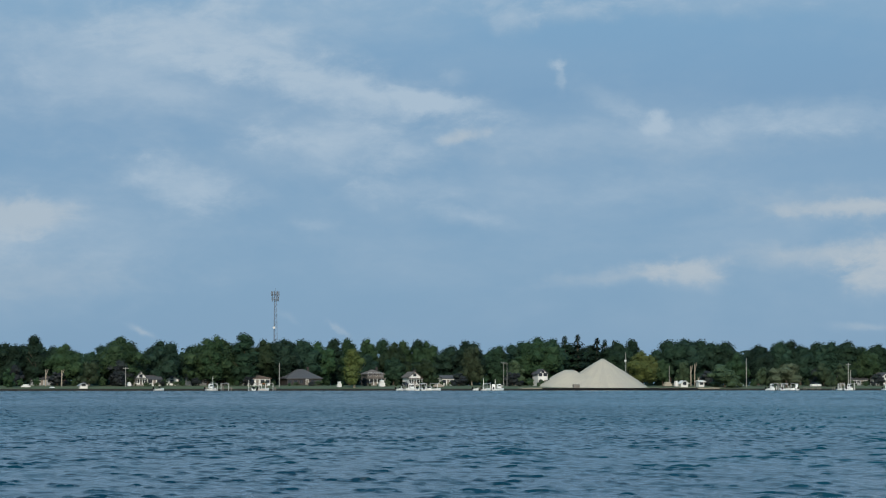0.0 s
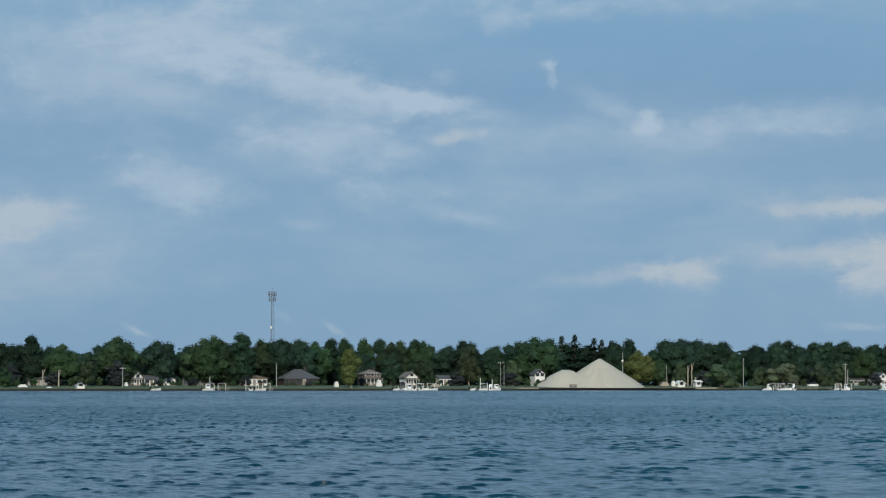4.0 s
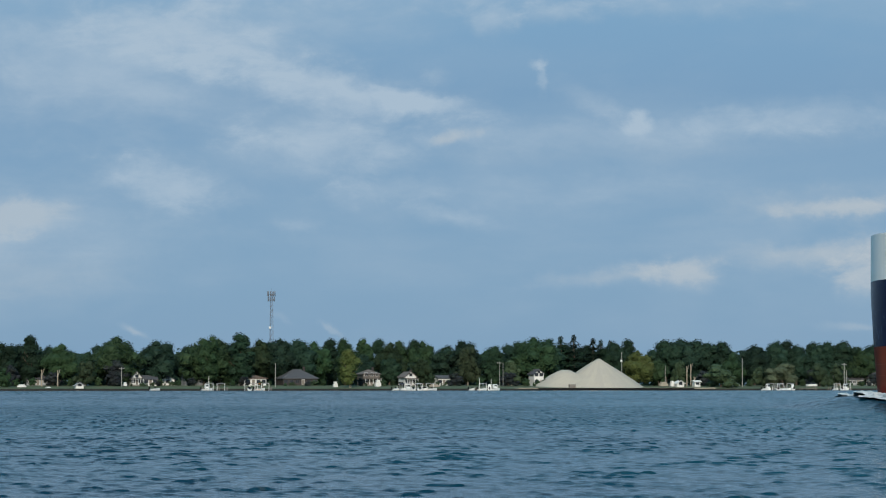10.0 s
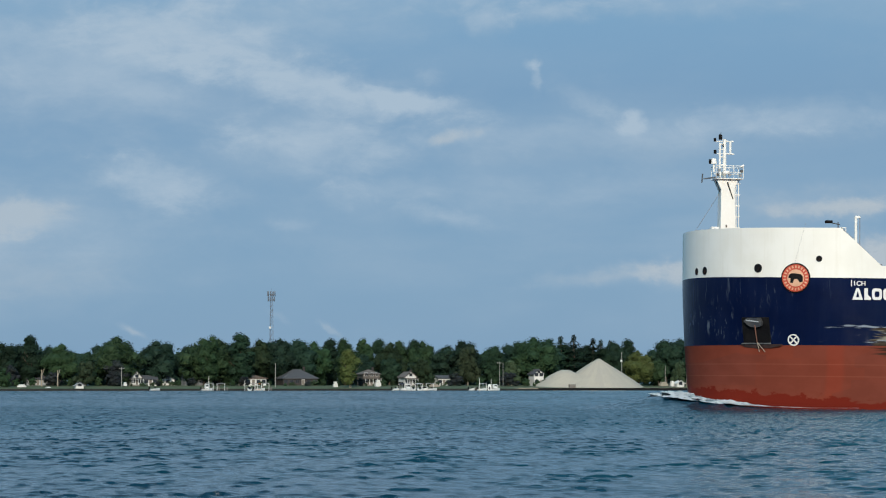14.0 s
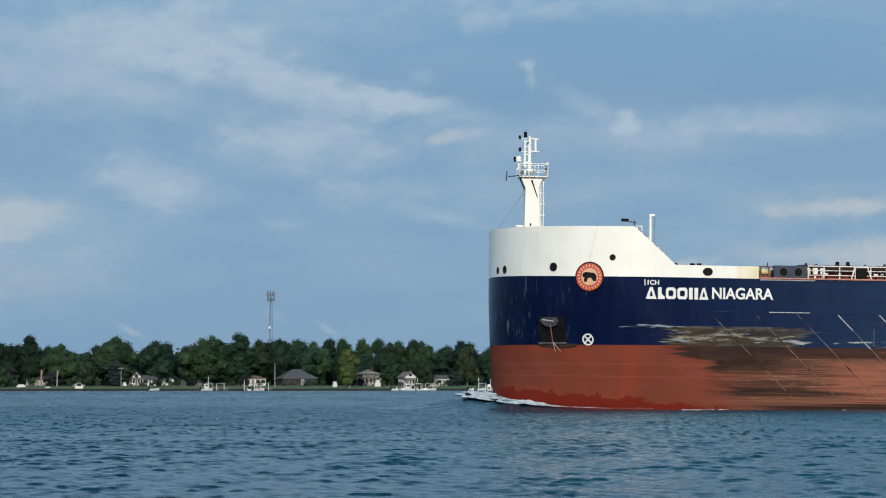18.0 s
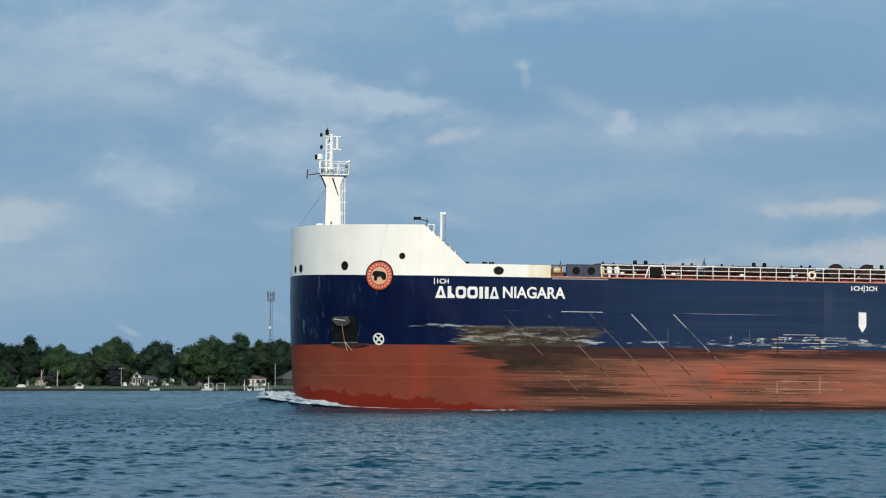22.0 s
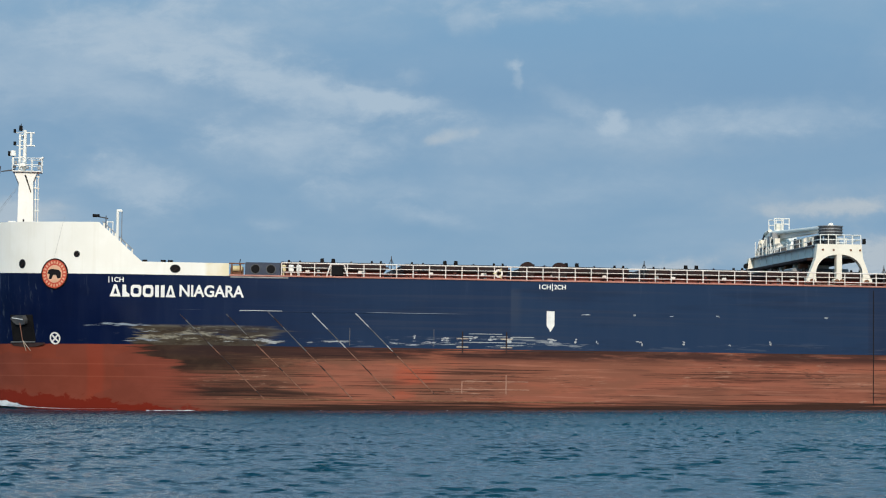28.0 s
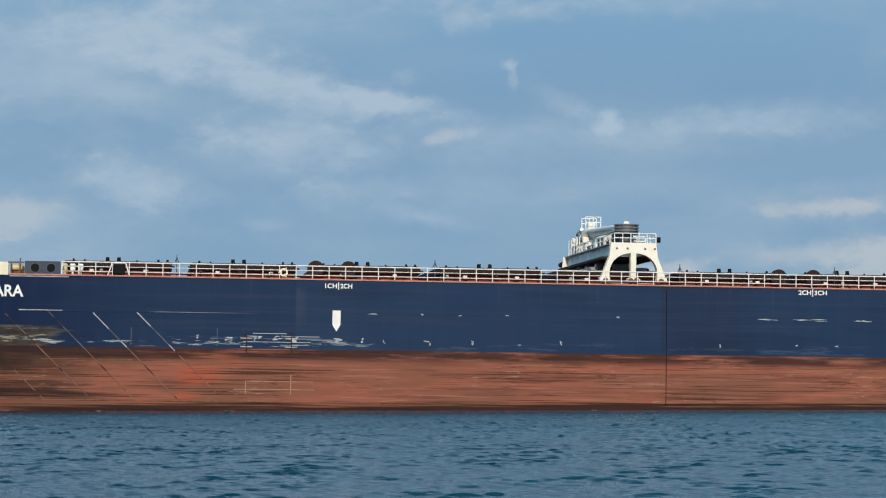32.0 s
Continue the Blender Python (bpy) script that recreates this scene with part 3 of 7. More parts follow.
GREY_CLOUD, LIT_CLOUD, PEACH = (0.315, 0.440, 0.570), (0.400, 0.515, 0.630), (0.450, 0.520, 0.580)
far_clouds = cloud_layer("backdrop_far_clouds", SKY_R, (
    (-168.0, 70.5, 26.0, 8.6, 4, 0.80), (-211.7, 70.8, 46.7, 14.0, 0, 0.8), (6.5, 103.5, 14.0, 3.2, 8, 0.95),
    (168.0, 74.5, 34, 3.9, 2, 0.7), (160.0, 76.0, 60, 8.5, 2, 0.34), (102.5, 46.0, 17, 8.0, 0, 0.85), (66.0, 45.0, 36, 4.6, 6, 0.5),
    (176.8, 45.0, 17.5, 11.2, 0, 0.75), (155.8, 54.4, 51.4, 7.9, 4, 0.55), (-124.7, 21.6, 8.4, 2.1, -30, 0.55),
    (-44.1, 24.4, 6.5, 1.6, -35, 0.45), (-66.4, 28.6, 7.0, 1.9, -30, 0.25), (176.6, 24.4, 18.7, 2.1, 0, 0.4),
    (-169.3, 45.0, 56.1, 17.5, 0, 0.42), (228.3, 49.7, 60.7, 11.7, 3, 0.6), (195.7, 59.1, 44.4, 9.8, 3, 0.5), (167.9, 92.0, 98.1, 25.7, 2, 0.16), (50.7, 96.7, 98.1, 7.0, 2, 0.2), (-19.6, 49.7, 98.1, 11.7, 2, 0.12)),
    (GREY_CLOUD, PEACH), 0.12, "pale evening cloud bank low over the far shore")
near_clouds = cloud_layer("backdrop_high_clouds", SKY_R - 150, (
    (-45.6, 124.5, 56.1, 10.3, -10, 0.62), (-0.9, 117.1, 37.4, 4.7, -9, 0.55), (3.7, 127.3, 6.5, 3.5, 0, 0.34), (-102.6, 145.6, 70.1, 14.5, -13, 0.44),
    (-144.6, 129.2, 74.8, 28.0, -3, 0.42), (-41.8, 100.0, 44.4, 15.2, -4, 0.55), (-109.6, 85.3, 29.2, 12.1, -12, 0.45), (48.1, 129.2, 3.0, 7.9, 4, 0.5),
    (46.5, 134.8, 4.0, 2.3, 0, 0.4), (64.5, 119.4, 16.4, 5.6, -28, 0.36), (86.0, 110.5, 7.6, 5.4, 0, 0.85), (68.0, 104.4, 121.5, 9.3, 1, 0.36),
    (156.8, 111.7, 53.7, 8.4, 3, 0.5), (27.1, 153.7, 12.9, 7.9, 0, 0.5), (56.3, 156.3, 21.0, 6.1, 4, 0.5), (106.5, 158.2, 44.4, 6.5, 0, 0.4),
    (7.2, 69.6, 21.0, 4.7, -9, 0.42), (-16.1, 80.1, 25.7, 7.0, 0, 0.32), (-54.7, 66.8, 12.1, 3.7, 0, 0.28), (3.5, 173.6, 210.3, 16.4, 0, 0.45),
    (-151.6, 66.1, 77.1, 28.0, -4, 0.42), (30.6, 82.5, 70.1, 14.0, 0, 0.18), (112.4, 82.5, 77.1, 9.3, 2, 0.16), (-48.8, 154.9, 51.4, 14.0, -4, 0.3),
    (21.3, 133.9, 46.7, 11.7, 0, 0.16),
    # clouds out of view; the one at (210, 250) is added to brighten water
    (-114.3, 225.0, 350.5, 30.0, 3, 0.25), (210.0, 250.0, 300.0, 45.0, -3, 0.55), (-301.8, 136.8, 105.1, 21.0, -5, 0.5), (309.5, 146.2, 98.1, 18.7, 4, 0.5)),
    (GREY_CLOUD, LIT_CLOUD), 0.30, "thin drifting white-grey evening clouds in a blue sky")

# ---- river ----


CREST = 0.015
LEAN = 2.7
FARSLOPE = 0.088


def build_water():
    """One sheet in rings round the eye: real wavelets as far as they can be told apart, flat further out."""
    fine = np.radians(np.linspace(-18.5, 18.5, 480))
    coarse = np.radians(np.linspace(21, 180, 26))
    th = np.concatenate([-coarse[::-1], fine, coarse])
    r = [0.5, 6.0, 14.0, 22.0, 27.0, 29.0]
    while r[-1] < 700:
        r.append(r[-1] + (0.085 if r[-1] < 80 else 0.13 if r[-1] < 190 else 0.13 + (r[-1] - 190) * 0.006))
    while r[-1] < 4200:
        r.append(r[-1] * 1.12)
    r = np.array(r)
    R, T = np.meshgrid(r, th, indexing="ij")
    X, Y = R * np.sin(T), R * np.cos(T)
    rng = np.random.RandomState(7)
    cell = np.where(R < 80, 0.085, np.where(R < 190, 0.13, 0.13 + (R - 190) * 0.006))

    def waves(count, lo, hi, power, spread):
        z = np.zeros_like(X)
        for i in range(count):
            lam = lo * (hi / lo) ** rng.rand()
            ang, k = radians(262) + rng.randn() * spread, 2 * math.pi / lam
            keep = np.clip((lam / cell - 2.2) / 1.6, 0, 1)
            z += keep * lam ** power * np.sin(k * (X * math.cos(ang) + Y * math.sin(ang)) + rng.rand() * 6.28)
        return z / math.sqrt(count / 2)

    # low ripples everywhere, and sparse short steep crests standing out of them
    low = waves(60, 0.26, 0.95, 0.9, 0.9)
    crest = waves(50, 0.34, 0.80, 0.0, 0.30)
    small = waves(40, 0.26, 0.48, 0.0, 0.35)
    group = waves(16, 2.0, 9.0, 0.0, 2.0)
    Z = 0.0135 * low + CREST * np.clip(1.25 - R / 240, 0.45, 1) * np.clip(crest + 0.35 * small + 0.30 * group - 1.22, 0, 2.2) + 0.010 * np.clip(small + 0.5 * group - 1.15, 0, 2)
    fade = np.clip((radians(18.5) - np.abs(T)) / 0.015, 0, 1) * np.clip((R - 29) / 2, 0, 1) * np.clip((395 - R) / 200, 0, 1)
    Z *= fade

    def chop(count, ylo, yhi, xlo, xhi, slope):
        """Short-crested ripples, longer along the line of sight where the sheet is coarser."""
        z = np.zeros_like(X)
        for i in range(count):
            ky, kx = 2 * math.pi / (ylo + (yhi - ylo) * rng.rand()), 2 * math.pi / (xlo + (xhi - xlo) * rng.rand()) * rng.choice((-1, 1))
            z += slope / ky * np.sin(kx * X + ky * Y + rng.rand() * 6.28)
        return z / math.sqrt(count / 2)

    ramp = lambda lo, hi: np.clip((R - lo) / (hi - lo), 0, 1)
    edge = np.clip((radians(18.5) - np.abs(T)) / 0.015, 0, 1)
    mid = chop(36, 0.8, 1.9, 0.5, 1.3, 1.0)
    Z += edge * ramp(50, 90) * (1 - ramp(320, 420)) * 0.034 * np.clip(mid / mid.std() - 1.60, 0, 2.2)
    Z += edge * ramp(55, 110) * (1 - ramp(200, 300)) * chop(40, 0.8, 2.4, 0.55, 1.6, FARSLOPE)
    Z += edge * ramp(200, 300) * (1 - ramp(380, 480)) * chop(30, 2.4, 5.5, 1.2, 3.5, FARSLOPE)
    Z += edge * ramp(380, 480) * (1 - ramp(600, 690)) * chop(24, 6.0, 12.0, 2.6, 6.0, FARSLOPE)
    ny, nx = X.shape
    me = bpy.data.meshes.new("water")
    # crests lean towards the near bank, so that their faces stand steep
    lean = LEAN * (1 - 0.6 * ramp(90, 170)) * np.clip(Z - 0.01, 0, 0.2) * edge
    co = np.stack([X - lean * np.sin(T), Y - lean * np.cos(T), Z], -1).reshape(-1, 3)
    idx = np.arange(nx * ny).reshape(ny, nx)
    q = np.stack([idx[:-1, :-1], idx[:-1, 1:], idx[1:, 1:], idx[1:, :-1]], -1)[:, :, ::-1].reshape(-1)
    me.vertices.add(len(co))
    me.vertices.foreach_set("co", co.ravel())
    me.loops.add(len(q))
    me.loops.foreach_set("vertex_index", q)
    me.polygons.add(len(q) // 4)
    me.polygons.foreach_set("loop_start", np.arange(0, len(q), 4))
    me.update()
    me.validate()
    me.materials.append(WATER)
    me.shade_smooth()
    return tagged(new("water", me), "choppy blue-grey river water with small dark wavelets", "river", kind="structure")


river = build_water()

# ---- far bank ----
SHORE, SKEW = 900.0, 0.35      # the bank runs along y = SHORE + SKEW * x


def bank(b, back=0.0, z=None):
    """A place on the far bank: b is its bearing in thousandths, back its distance behind the water's edge."""
    k = b / 1000.0
    y = (SHORE + back) / (1 - SKEW * k)
    return Vector((k * y, y, ground_z(back) if z is None else z))


def ground_z(back):
    return 0.62 + 1.25 * min(1.0, max(0.0, back / 30.0))


BANK_TURN = math.degrees(math.atan(SKEW))


def build_ground():
    bm = bmesh.new()
    backs = (0.6, 8, 20, 40, 60, 110, 240, 700, 3000)
    xs = [-3600, -1500, -700] + [-400 + 20 * i for i in range(46)] + [900, 1800, 3600]
    rows = []
    for b in backs:
        rows.append([bm.verts.new((x, SHORE + SKEW * x + b, ground_z(b) + (0.16 * noise.noise((x * 0.05, b * 0.1, 2.0)) if b > 5 else 0)))
                     for x in xs])
    for j in range(len(backs) - 1):
        for i in range(len(xs) - 1):
            bm.faces.new((rows[j][i], rows[j][i + 1], rows[j + 1][i + 1], rows[j + 1][i]))
    tagged(new("ground", from_bm("ground", bm, GRASS, True)), "flat green lawn along the far river bank", "ground", kind="structure")
    wall = bmesh.new()
    front = [(x, SHORE + SKEW * x) for x in xs]
    lines = [[wall.verts.new((x, y + dy, z + (0.08 * noise.noise((x * 0.11, 0, 0)) if z > 0 else 0))) for x, y in front]
             for dy, z in ((0, -1.5), (0.1, 0.60), (0.7, 0.68), (0.75, -1.5))]
    for p, q in zip(lines, lines[1:]):
        for i in range(len(xs) - 1):
            wall.faces.new((p[i], p[i + 1], q[i + 1], q[i]))
    tagged(new("seawall", from_bm("seawall", wall, STONEWALL)), "low dark stone seawall at the water's edge", "seawall", kind="structure")
    # the near bank behind the camera
    near = bmesh.new()
    box(near, -400, 400, -600, 2.2, -1.5, 0.15)
    tagged(new("ground_near_bank", from_bm("ground_near_bank", near, GRASS)), "grassy near bank behind the viewer", "ground", kind="structure")


build_ground()

# ---- trees ----


def leaf_mesh(name, centres, normals, size, material, rng, droop=0.0):
    """Many small bent leaf clumps, each a four-sided scrap of two triangles."""
    n = len(centres)
    nrm = normals + rng.randn(n, 3) * 0.42
    nrm /= np.linalg.norm(nrm, axis=1)[:, None] + 1e-9
    t = np.cross(nrm, rng.randn(n, 3))
    t /= np.linalg.norm(t, axis=1)[:, None] + 1e-9
    b = np.cross(nrm, t)
    s = (size * (0.55 + 0.9 * rng.rand(n)))[:, None]
    v = np.empty((n, 4, 3))
    v[:, 0] = centres - t * s
    v[:, 1] = centres - b * s * 0.62 + nrm * s * 0.22
    v[:, 2] = centres + t * s
    v[:, 3] = centres + b * s * 0.62 + nrm * s * 0.22
    v[:, :, 2] -= droop * s
    me = bpy.data.meshes.new(name)
    me.from_pydata(v.reshape(-1, 3).tolist(), [], [(4 * i + a, 4 * i + c, 4 * i + d) for i in range(n) for a, c, d in ((0, 1, 2), (0, 2, 3))])
    me.materials.append(material)
    return me


def lobe_points(rng, lobes, count):
    """Points near the surface of a bunch of flattened balls, and their outward directions."""
    r3 = np.array([l[3] * l[3] for l in lobes])
    pick = rng.choice(len(lobes), count, p=r3 / r3.sum())
    d = rng.randn(count, 3)
    d /= np.linalg.norm(d, axis=1)[:, None]
    L = np.array([l[:3] for l in lobes])[pick]
    R = np.array([l[3] for l in lobes])[pick]
    k = 0.72 + 0.36 * rng.rand(count)
    p = L + d * (R * k)[:, None] * np.array([1, 1, 0.82])
    out = p - np.array([0, 0, 4.0])
    out /= np.linalg.norm(out, axis=1)[:, None] + 1e-9
    return p, 0.5 * d + 0.6 * out + np.array([0, 0, 0.2])


def crown_bm(leaves, lobes, rng):
    """Leaf scraps over a rough inner mass of leaves, one lump a bough, so that no sky-black shows between them."""
    bm = bmesh.new()
    for x, y, z, r in lobes:
        got = bmesh.ops.create_icosphere(bm, subdivisions=1, radius=r * 0.78, matrix=Matrix.Translation((x, y, z)) @ Matrix.Diagonal((1, 1, 0.82, 1)))
        for v in got["verts"]:
            c = Vector((x, y, z))
            v.co = c + (v.co - c) * (1.0 + 0.40 * noise.noise(v.co * 1.7) + 0.30 * noise.noise(v.co * 4.3))
    bm.from_mesh(leaves)
    return bm


def make_tree(seed, kind, material, label, bark=BARK):
    """One tree, ten metres tall at scale one: a tapered trunk with limbs, and a ragged crown."""
    rng = np.random.RandomState(seed)
    root = empty("tree" if kind != "conifer" else "conifer_tree", Matrix(), label, "tree", "trees on the far bank")
    lobes = []
    if kind == "round":
        w = 3.4 + 1.2 * rng.rand()
        for i in range(30):
            a, h = rng.rand() * 6.28, rng.rand()
            prof = math.sin(math.pi * (0.22 + 0.70 * h)) ** 0.6
            rad = w * prof * (0.5 + 0.45 * rng.rand())
            lobes.append((math.cos(a) * rad, math.sin(a) * rad, 1.5 + 6.6 * h, 1.1 + 0.8 * rng.rand()))
        for z, r in ((3.2, 2.6), (5.4, 3.2), (7.2, 2.3)):
            lobes.append((0, 0, z, r))
        lobes.append((rng.randn() * 0.8, rng.randn() * 0.5, 8.7, 1.15))
    elif kind == "tall":
        for i in range(26):
            a, h = rng.rand() * 6.28, rng.rand()
            rad = 2.1 * math.sin(math.pi * (0.16 + 0.80 * h)) ** 0.8 * (0.4 + 0.6 * rng.rand())
            lobes.append((math.cos(a) * rad, math.sin(a) * rad, 1.4 + 7.8 * h, 0.8 + 0.6 * rng.rand()))
        for z, r in ((3.0, 1.5), (5.2, 1.8), (7.4, 1.3)):
            lobes.append((0, 0, z, r))
    elif kind == "willow":
        for i in range(30):
            a, h = rng.rand() * 6.28, rng.rand()
            rad = 4.6 * math.sqrt(1 - h * h * 0.9) * (0.3 + 0.7 * rng.rand())
            lobes.append((math.cos(a) * rad, math.sin(a) * rad, 1.0 + 7.2 * h, 1.1 + 0.8 * rng.rand()))
        lobes.append((0, 0, 4.5, 3.2))
    elif kind == "shrub":
        for i in range(24):
            a, h = rng.rand() * 6.28, rng.rand()
            rad = 5.4 * math.sqrt(1 - h * h * 0.92) * (0.3 + 0.7 * rng.rand())
            lobes.append((math.cos(a) * rad, math.sin(a) * rad, 0.8 + 7.4 * h, 1.3 + 0.9 * rng.rand()))
        lobes.append((0, 0, 3.5, 3.6))
    tr = bmesh.new()
    if kind == "conifer":
        tube(tr, (0, 0, -0.3), (0, 0, 9.6), 0.20, 0.03, 7)
        pts, nr, sz = [], [], []
        for i in range(2200):
            h = rng.rand() ** 1.25
            tier = 0.72 + 0.42 * math.sin(h * 40 + 0.8 * math.sin(h * 9))
            r = 2.3 * (1 - h) ** 1.05 * tier * (0.35 + 0.65 * rng.rand()) + 0.08
            a = rng.rand() * 6.28
            pts.append((math.cos(a) * r, math.sin(a) * r, 0.9 + 9.0 * h - 0.18 * r))
            nr.append((math.cos(a), math.sin(a), 0.5))
            sz.append(0.05 + 0.19 * (1 - h))
        crown = leaf_mesh("crown", np.array(pts), np.array(nr), np.array(sz), material, rng, 0.25)
    else:
        top = 5.2 if kind in ("round", "tall") else 3.6
        tube(tr, (0, 0, -0.3), (0.06, 0.03, top * 0.55), 0.30, 0.22, 8)
        tube(tr, (0.06, 0.03, top * 0.53), (0.15, 0.05, top + 1.8), 0.22, 0.07, 7)
        for i in range(7):
            a, z = rng.rand() * 6.28, top * (0.36 + 0.09 * i)
            e = 1.4 + 1.2 * rng.rand()
            tube(tr, (0.08, 0.03, z), (math.cos(a) * e, math.sin(a) * e, z + 1.5 + rng.rand()), 0.10, 0.03, 5)
        c, d = lobe_points(rng, lobes, {"shrub": 2800, "tall": 4600}.get(kind, 6600))
        crown = crown_bm(leaf_mesh("crown", c, d, 0.17 if kind != "willow" else 0.15, material, rng, 0.5 if kind == "willow" else 0.0), lobes, rng)
    part("trunk", tr, bark, root)
    part("crown", crown, material, root)
    return root


TREES = {
    "round_a": make_tree(11, "round", LEAF_MID, "broad leafy green tree on the lawn of the far bank"),
    "round_b": make_tree(12, "round", LEAF_DARK, "tall dark green leafy tree on the far bank"),
    "round_c": make_tree(13, "round", LEAF_MID, "broad leafy green tree on the lawn of the far bank"),
    "round_d": make_tree(14, "round", LEAF_DARK, "tall dark green leafy tree on the far bank"),
    "tall_a": make_tree(21, "tall", LEAF_MID, "slender mid-green leafy tree on the far bank"),
    "tall_b": make_tree(22, "tall", LEAF_DARK, "slender dark green leafy tree on the far bank"),
    "pale": make_tree(31, "tall", LEAF_GOLD, "pale yellow-green leafy tree near the far shore", PALEBARK),
    "paleround": make_tree(32, "round", LEAF_GOLD, "rounded yellow-green tree near the far shore"),
    "willow": make_tree(41, "willow", LEAF_PALE, "drooping pale green willow beside the far docks"),
    "willow_b": make_tree(42, "willow", LEAF_OLIVE, "drooping green willow near the far shore", PALEBARK),
    "shrub": make_tree(51, "shrub", LEAF_MID, "low wide green shrub by the far shore"),
    "bush": make_tree(53, "shrub", LEAF_OLIVE, "wide rounded grey-green bush by the far shore"),
    "shrub_dark": make_tree(52, "shrub", LEAF_PURPLE, "low dark purple-leaved tree on the far bank"),
    "conifer": make_tree(61, "conifer", NEEDLE, "narrow dark spruce rising over the far trees"),
}
_tree_rng = random.Random(5)
_used = set()


def tree(kind, b, back, height, wide=1.0):
    """Sets a tree of that height; the first of its kind is the pattern itself."""
    s = height / 10.0
    m = Matrix.Translation(bank(b, back)) @ Matrix.Rotation(_tree_rng.random() * 6.28, 4, "Z") @ Matrix.Diagonal((s * wide, s * wide, s, 1))
    if kind in _used:
        copy_thing(TREES[kind], m)
    else:
        _used.add(kind)
        TREES[kind]["pending"] = [v for row in m for v in row]


def settle_trees():
    for ob in TREES.values():
        if "pending" in ob:
            v = list(ob["pending"])
            del ob["pending"]
            ob.matrix_basis = Matrix([v[0:4], v[4:8], v[8:12], v[12:16]])


for kind, b, back, h, wide in (
        ("round_b", -180.4, 40, 16.5, 1.0), ("tall_b", -169.9, 42, 18.3, 1.0), ("round_d", -175.0, 48, 16, 1.0), ("round_a", -157.9, 38, 16.0, 1.05),
        ("round_d", -162.6, 46, 15.5, 0.9), ("round_b", -147.7, 60, 13.5, 1.0), ("willow_b", -147.7, 26, 10.0, 0.9), ("round_c", -134.1, 38, 19.0, 1.15),
        ("round_d", -138.8, 52, 17.0, 1.0), ("round_b", -116.6, 40, 17.8, 1.0), ("round_b", -122.0, 58, 16, 0.9)):
    tree(kind, b, back, h, wide)
for kind, b, back, h, wide in (
        ("round_c", -98.6, 40, 18.6, 1.15), ("round_a", -92.5, 44, 18.4, 1.0), ("tall_a", -96.3, 36, 19.3, 0.9), ("tall_b", -83.2, 38, 19.6, 1.15),
        ("round_d", -104.9, 54, 16.0, 1.0), ("round_b", -88.6, 56, 17.5, 1.0), ("round_a", -75.7, 56, 18.6, 0.9), ("round_b", -67.5, 52, 19.0, 1.0),
        ("round_d", -60.5, 56, 18.8, 1.05), ("round_c", -54.2, 60, 18.0, 0.9), ("pale", -38.3, 10, 14.5, 1.15), ("tall_a", -40.2, 60, 19.0, 1.0)):
    tree(kind, b, back, h, wide)
for kind, b, back, h, wide in (
        ("tall_b", -47.2, 74, 18.4, 1.0), ("tall_a", -32.5, 72, 19.3, 0.9), ("tall_b", -27.1, 80, 18.5, 1.0), ("round_a", -22.0, 70, 18.0, 0.9),
        ("tall_a", -17.3, 82, 18.6, 1.0), ("tall_b", -12.6, 84, 18.4, 1.0), ("round_c", -7.9, 76, 18.8, 0.8), ("round_d", -33.6, 50, 13, 1.0),
        ("round_d", -22.0, 46, 11.5, 1.0), ("round_a", -9.1, 44, 11.0, 1.0), ("shrub", -5.1, 18, 6.0, 0.75), ("round_b", 9.6, 52, 18.8, 0.9),
        ("willow_b", 10.3, 40, 17.0, 0.62), ("round_d", 1.9, 62, 16.8, 1.0), ("round_b", 20.1, 60, 16.8, 1.0)):
    tree(kind, b, back, h, wide)
for kind, b, back, h, wide in (
        ("round_c", 36.4, 44, 20.0, 1.15), ("round_b", 41.6, 50, 19.8, 1.0), ("round_d", 30.6, 52, 18.4, 1.0), ("willow_b", 28.3, 36, 11.0, 0.8),
        ("conifer", 48.6, 60, 20.3, 2.89), ("conifer", 54.0, 58, 20.8, 2.72), ("conifer", 62.0, 64, 19.6, 3.06), ("conifer", 65.2, 66, 19.0, 2.72),
        ("conifer", 69.1, 68, 18.8, 2.72), ("round_d", 50.5, 66, 18.0, 1.0), ("round_b", 57.5, 68, 17.5, 1.0), ("round_d", 70.3, 62, 18.9, 0.9),
        ("tall_b", 76.2, 66, 18.9, 1.0), ("paleround", 80.8, 28, 14.5, 1.05), ("round_a", 89.0, 30, 11.0, 0.75), ("round_d", 92.1, 52, 19.6, 1.0),
        ("round_b", 99.1, 54, 20.2, 1.15), ("round_d", 105.4, 56, 19.8, 1.0), ("willow_b", 97.9, 30, 10.8, 0.65), ("round_d", 114.7, 50, 19.0, 1.0)):
    tree(kind, b, back, h, wide)
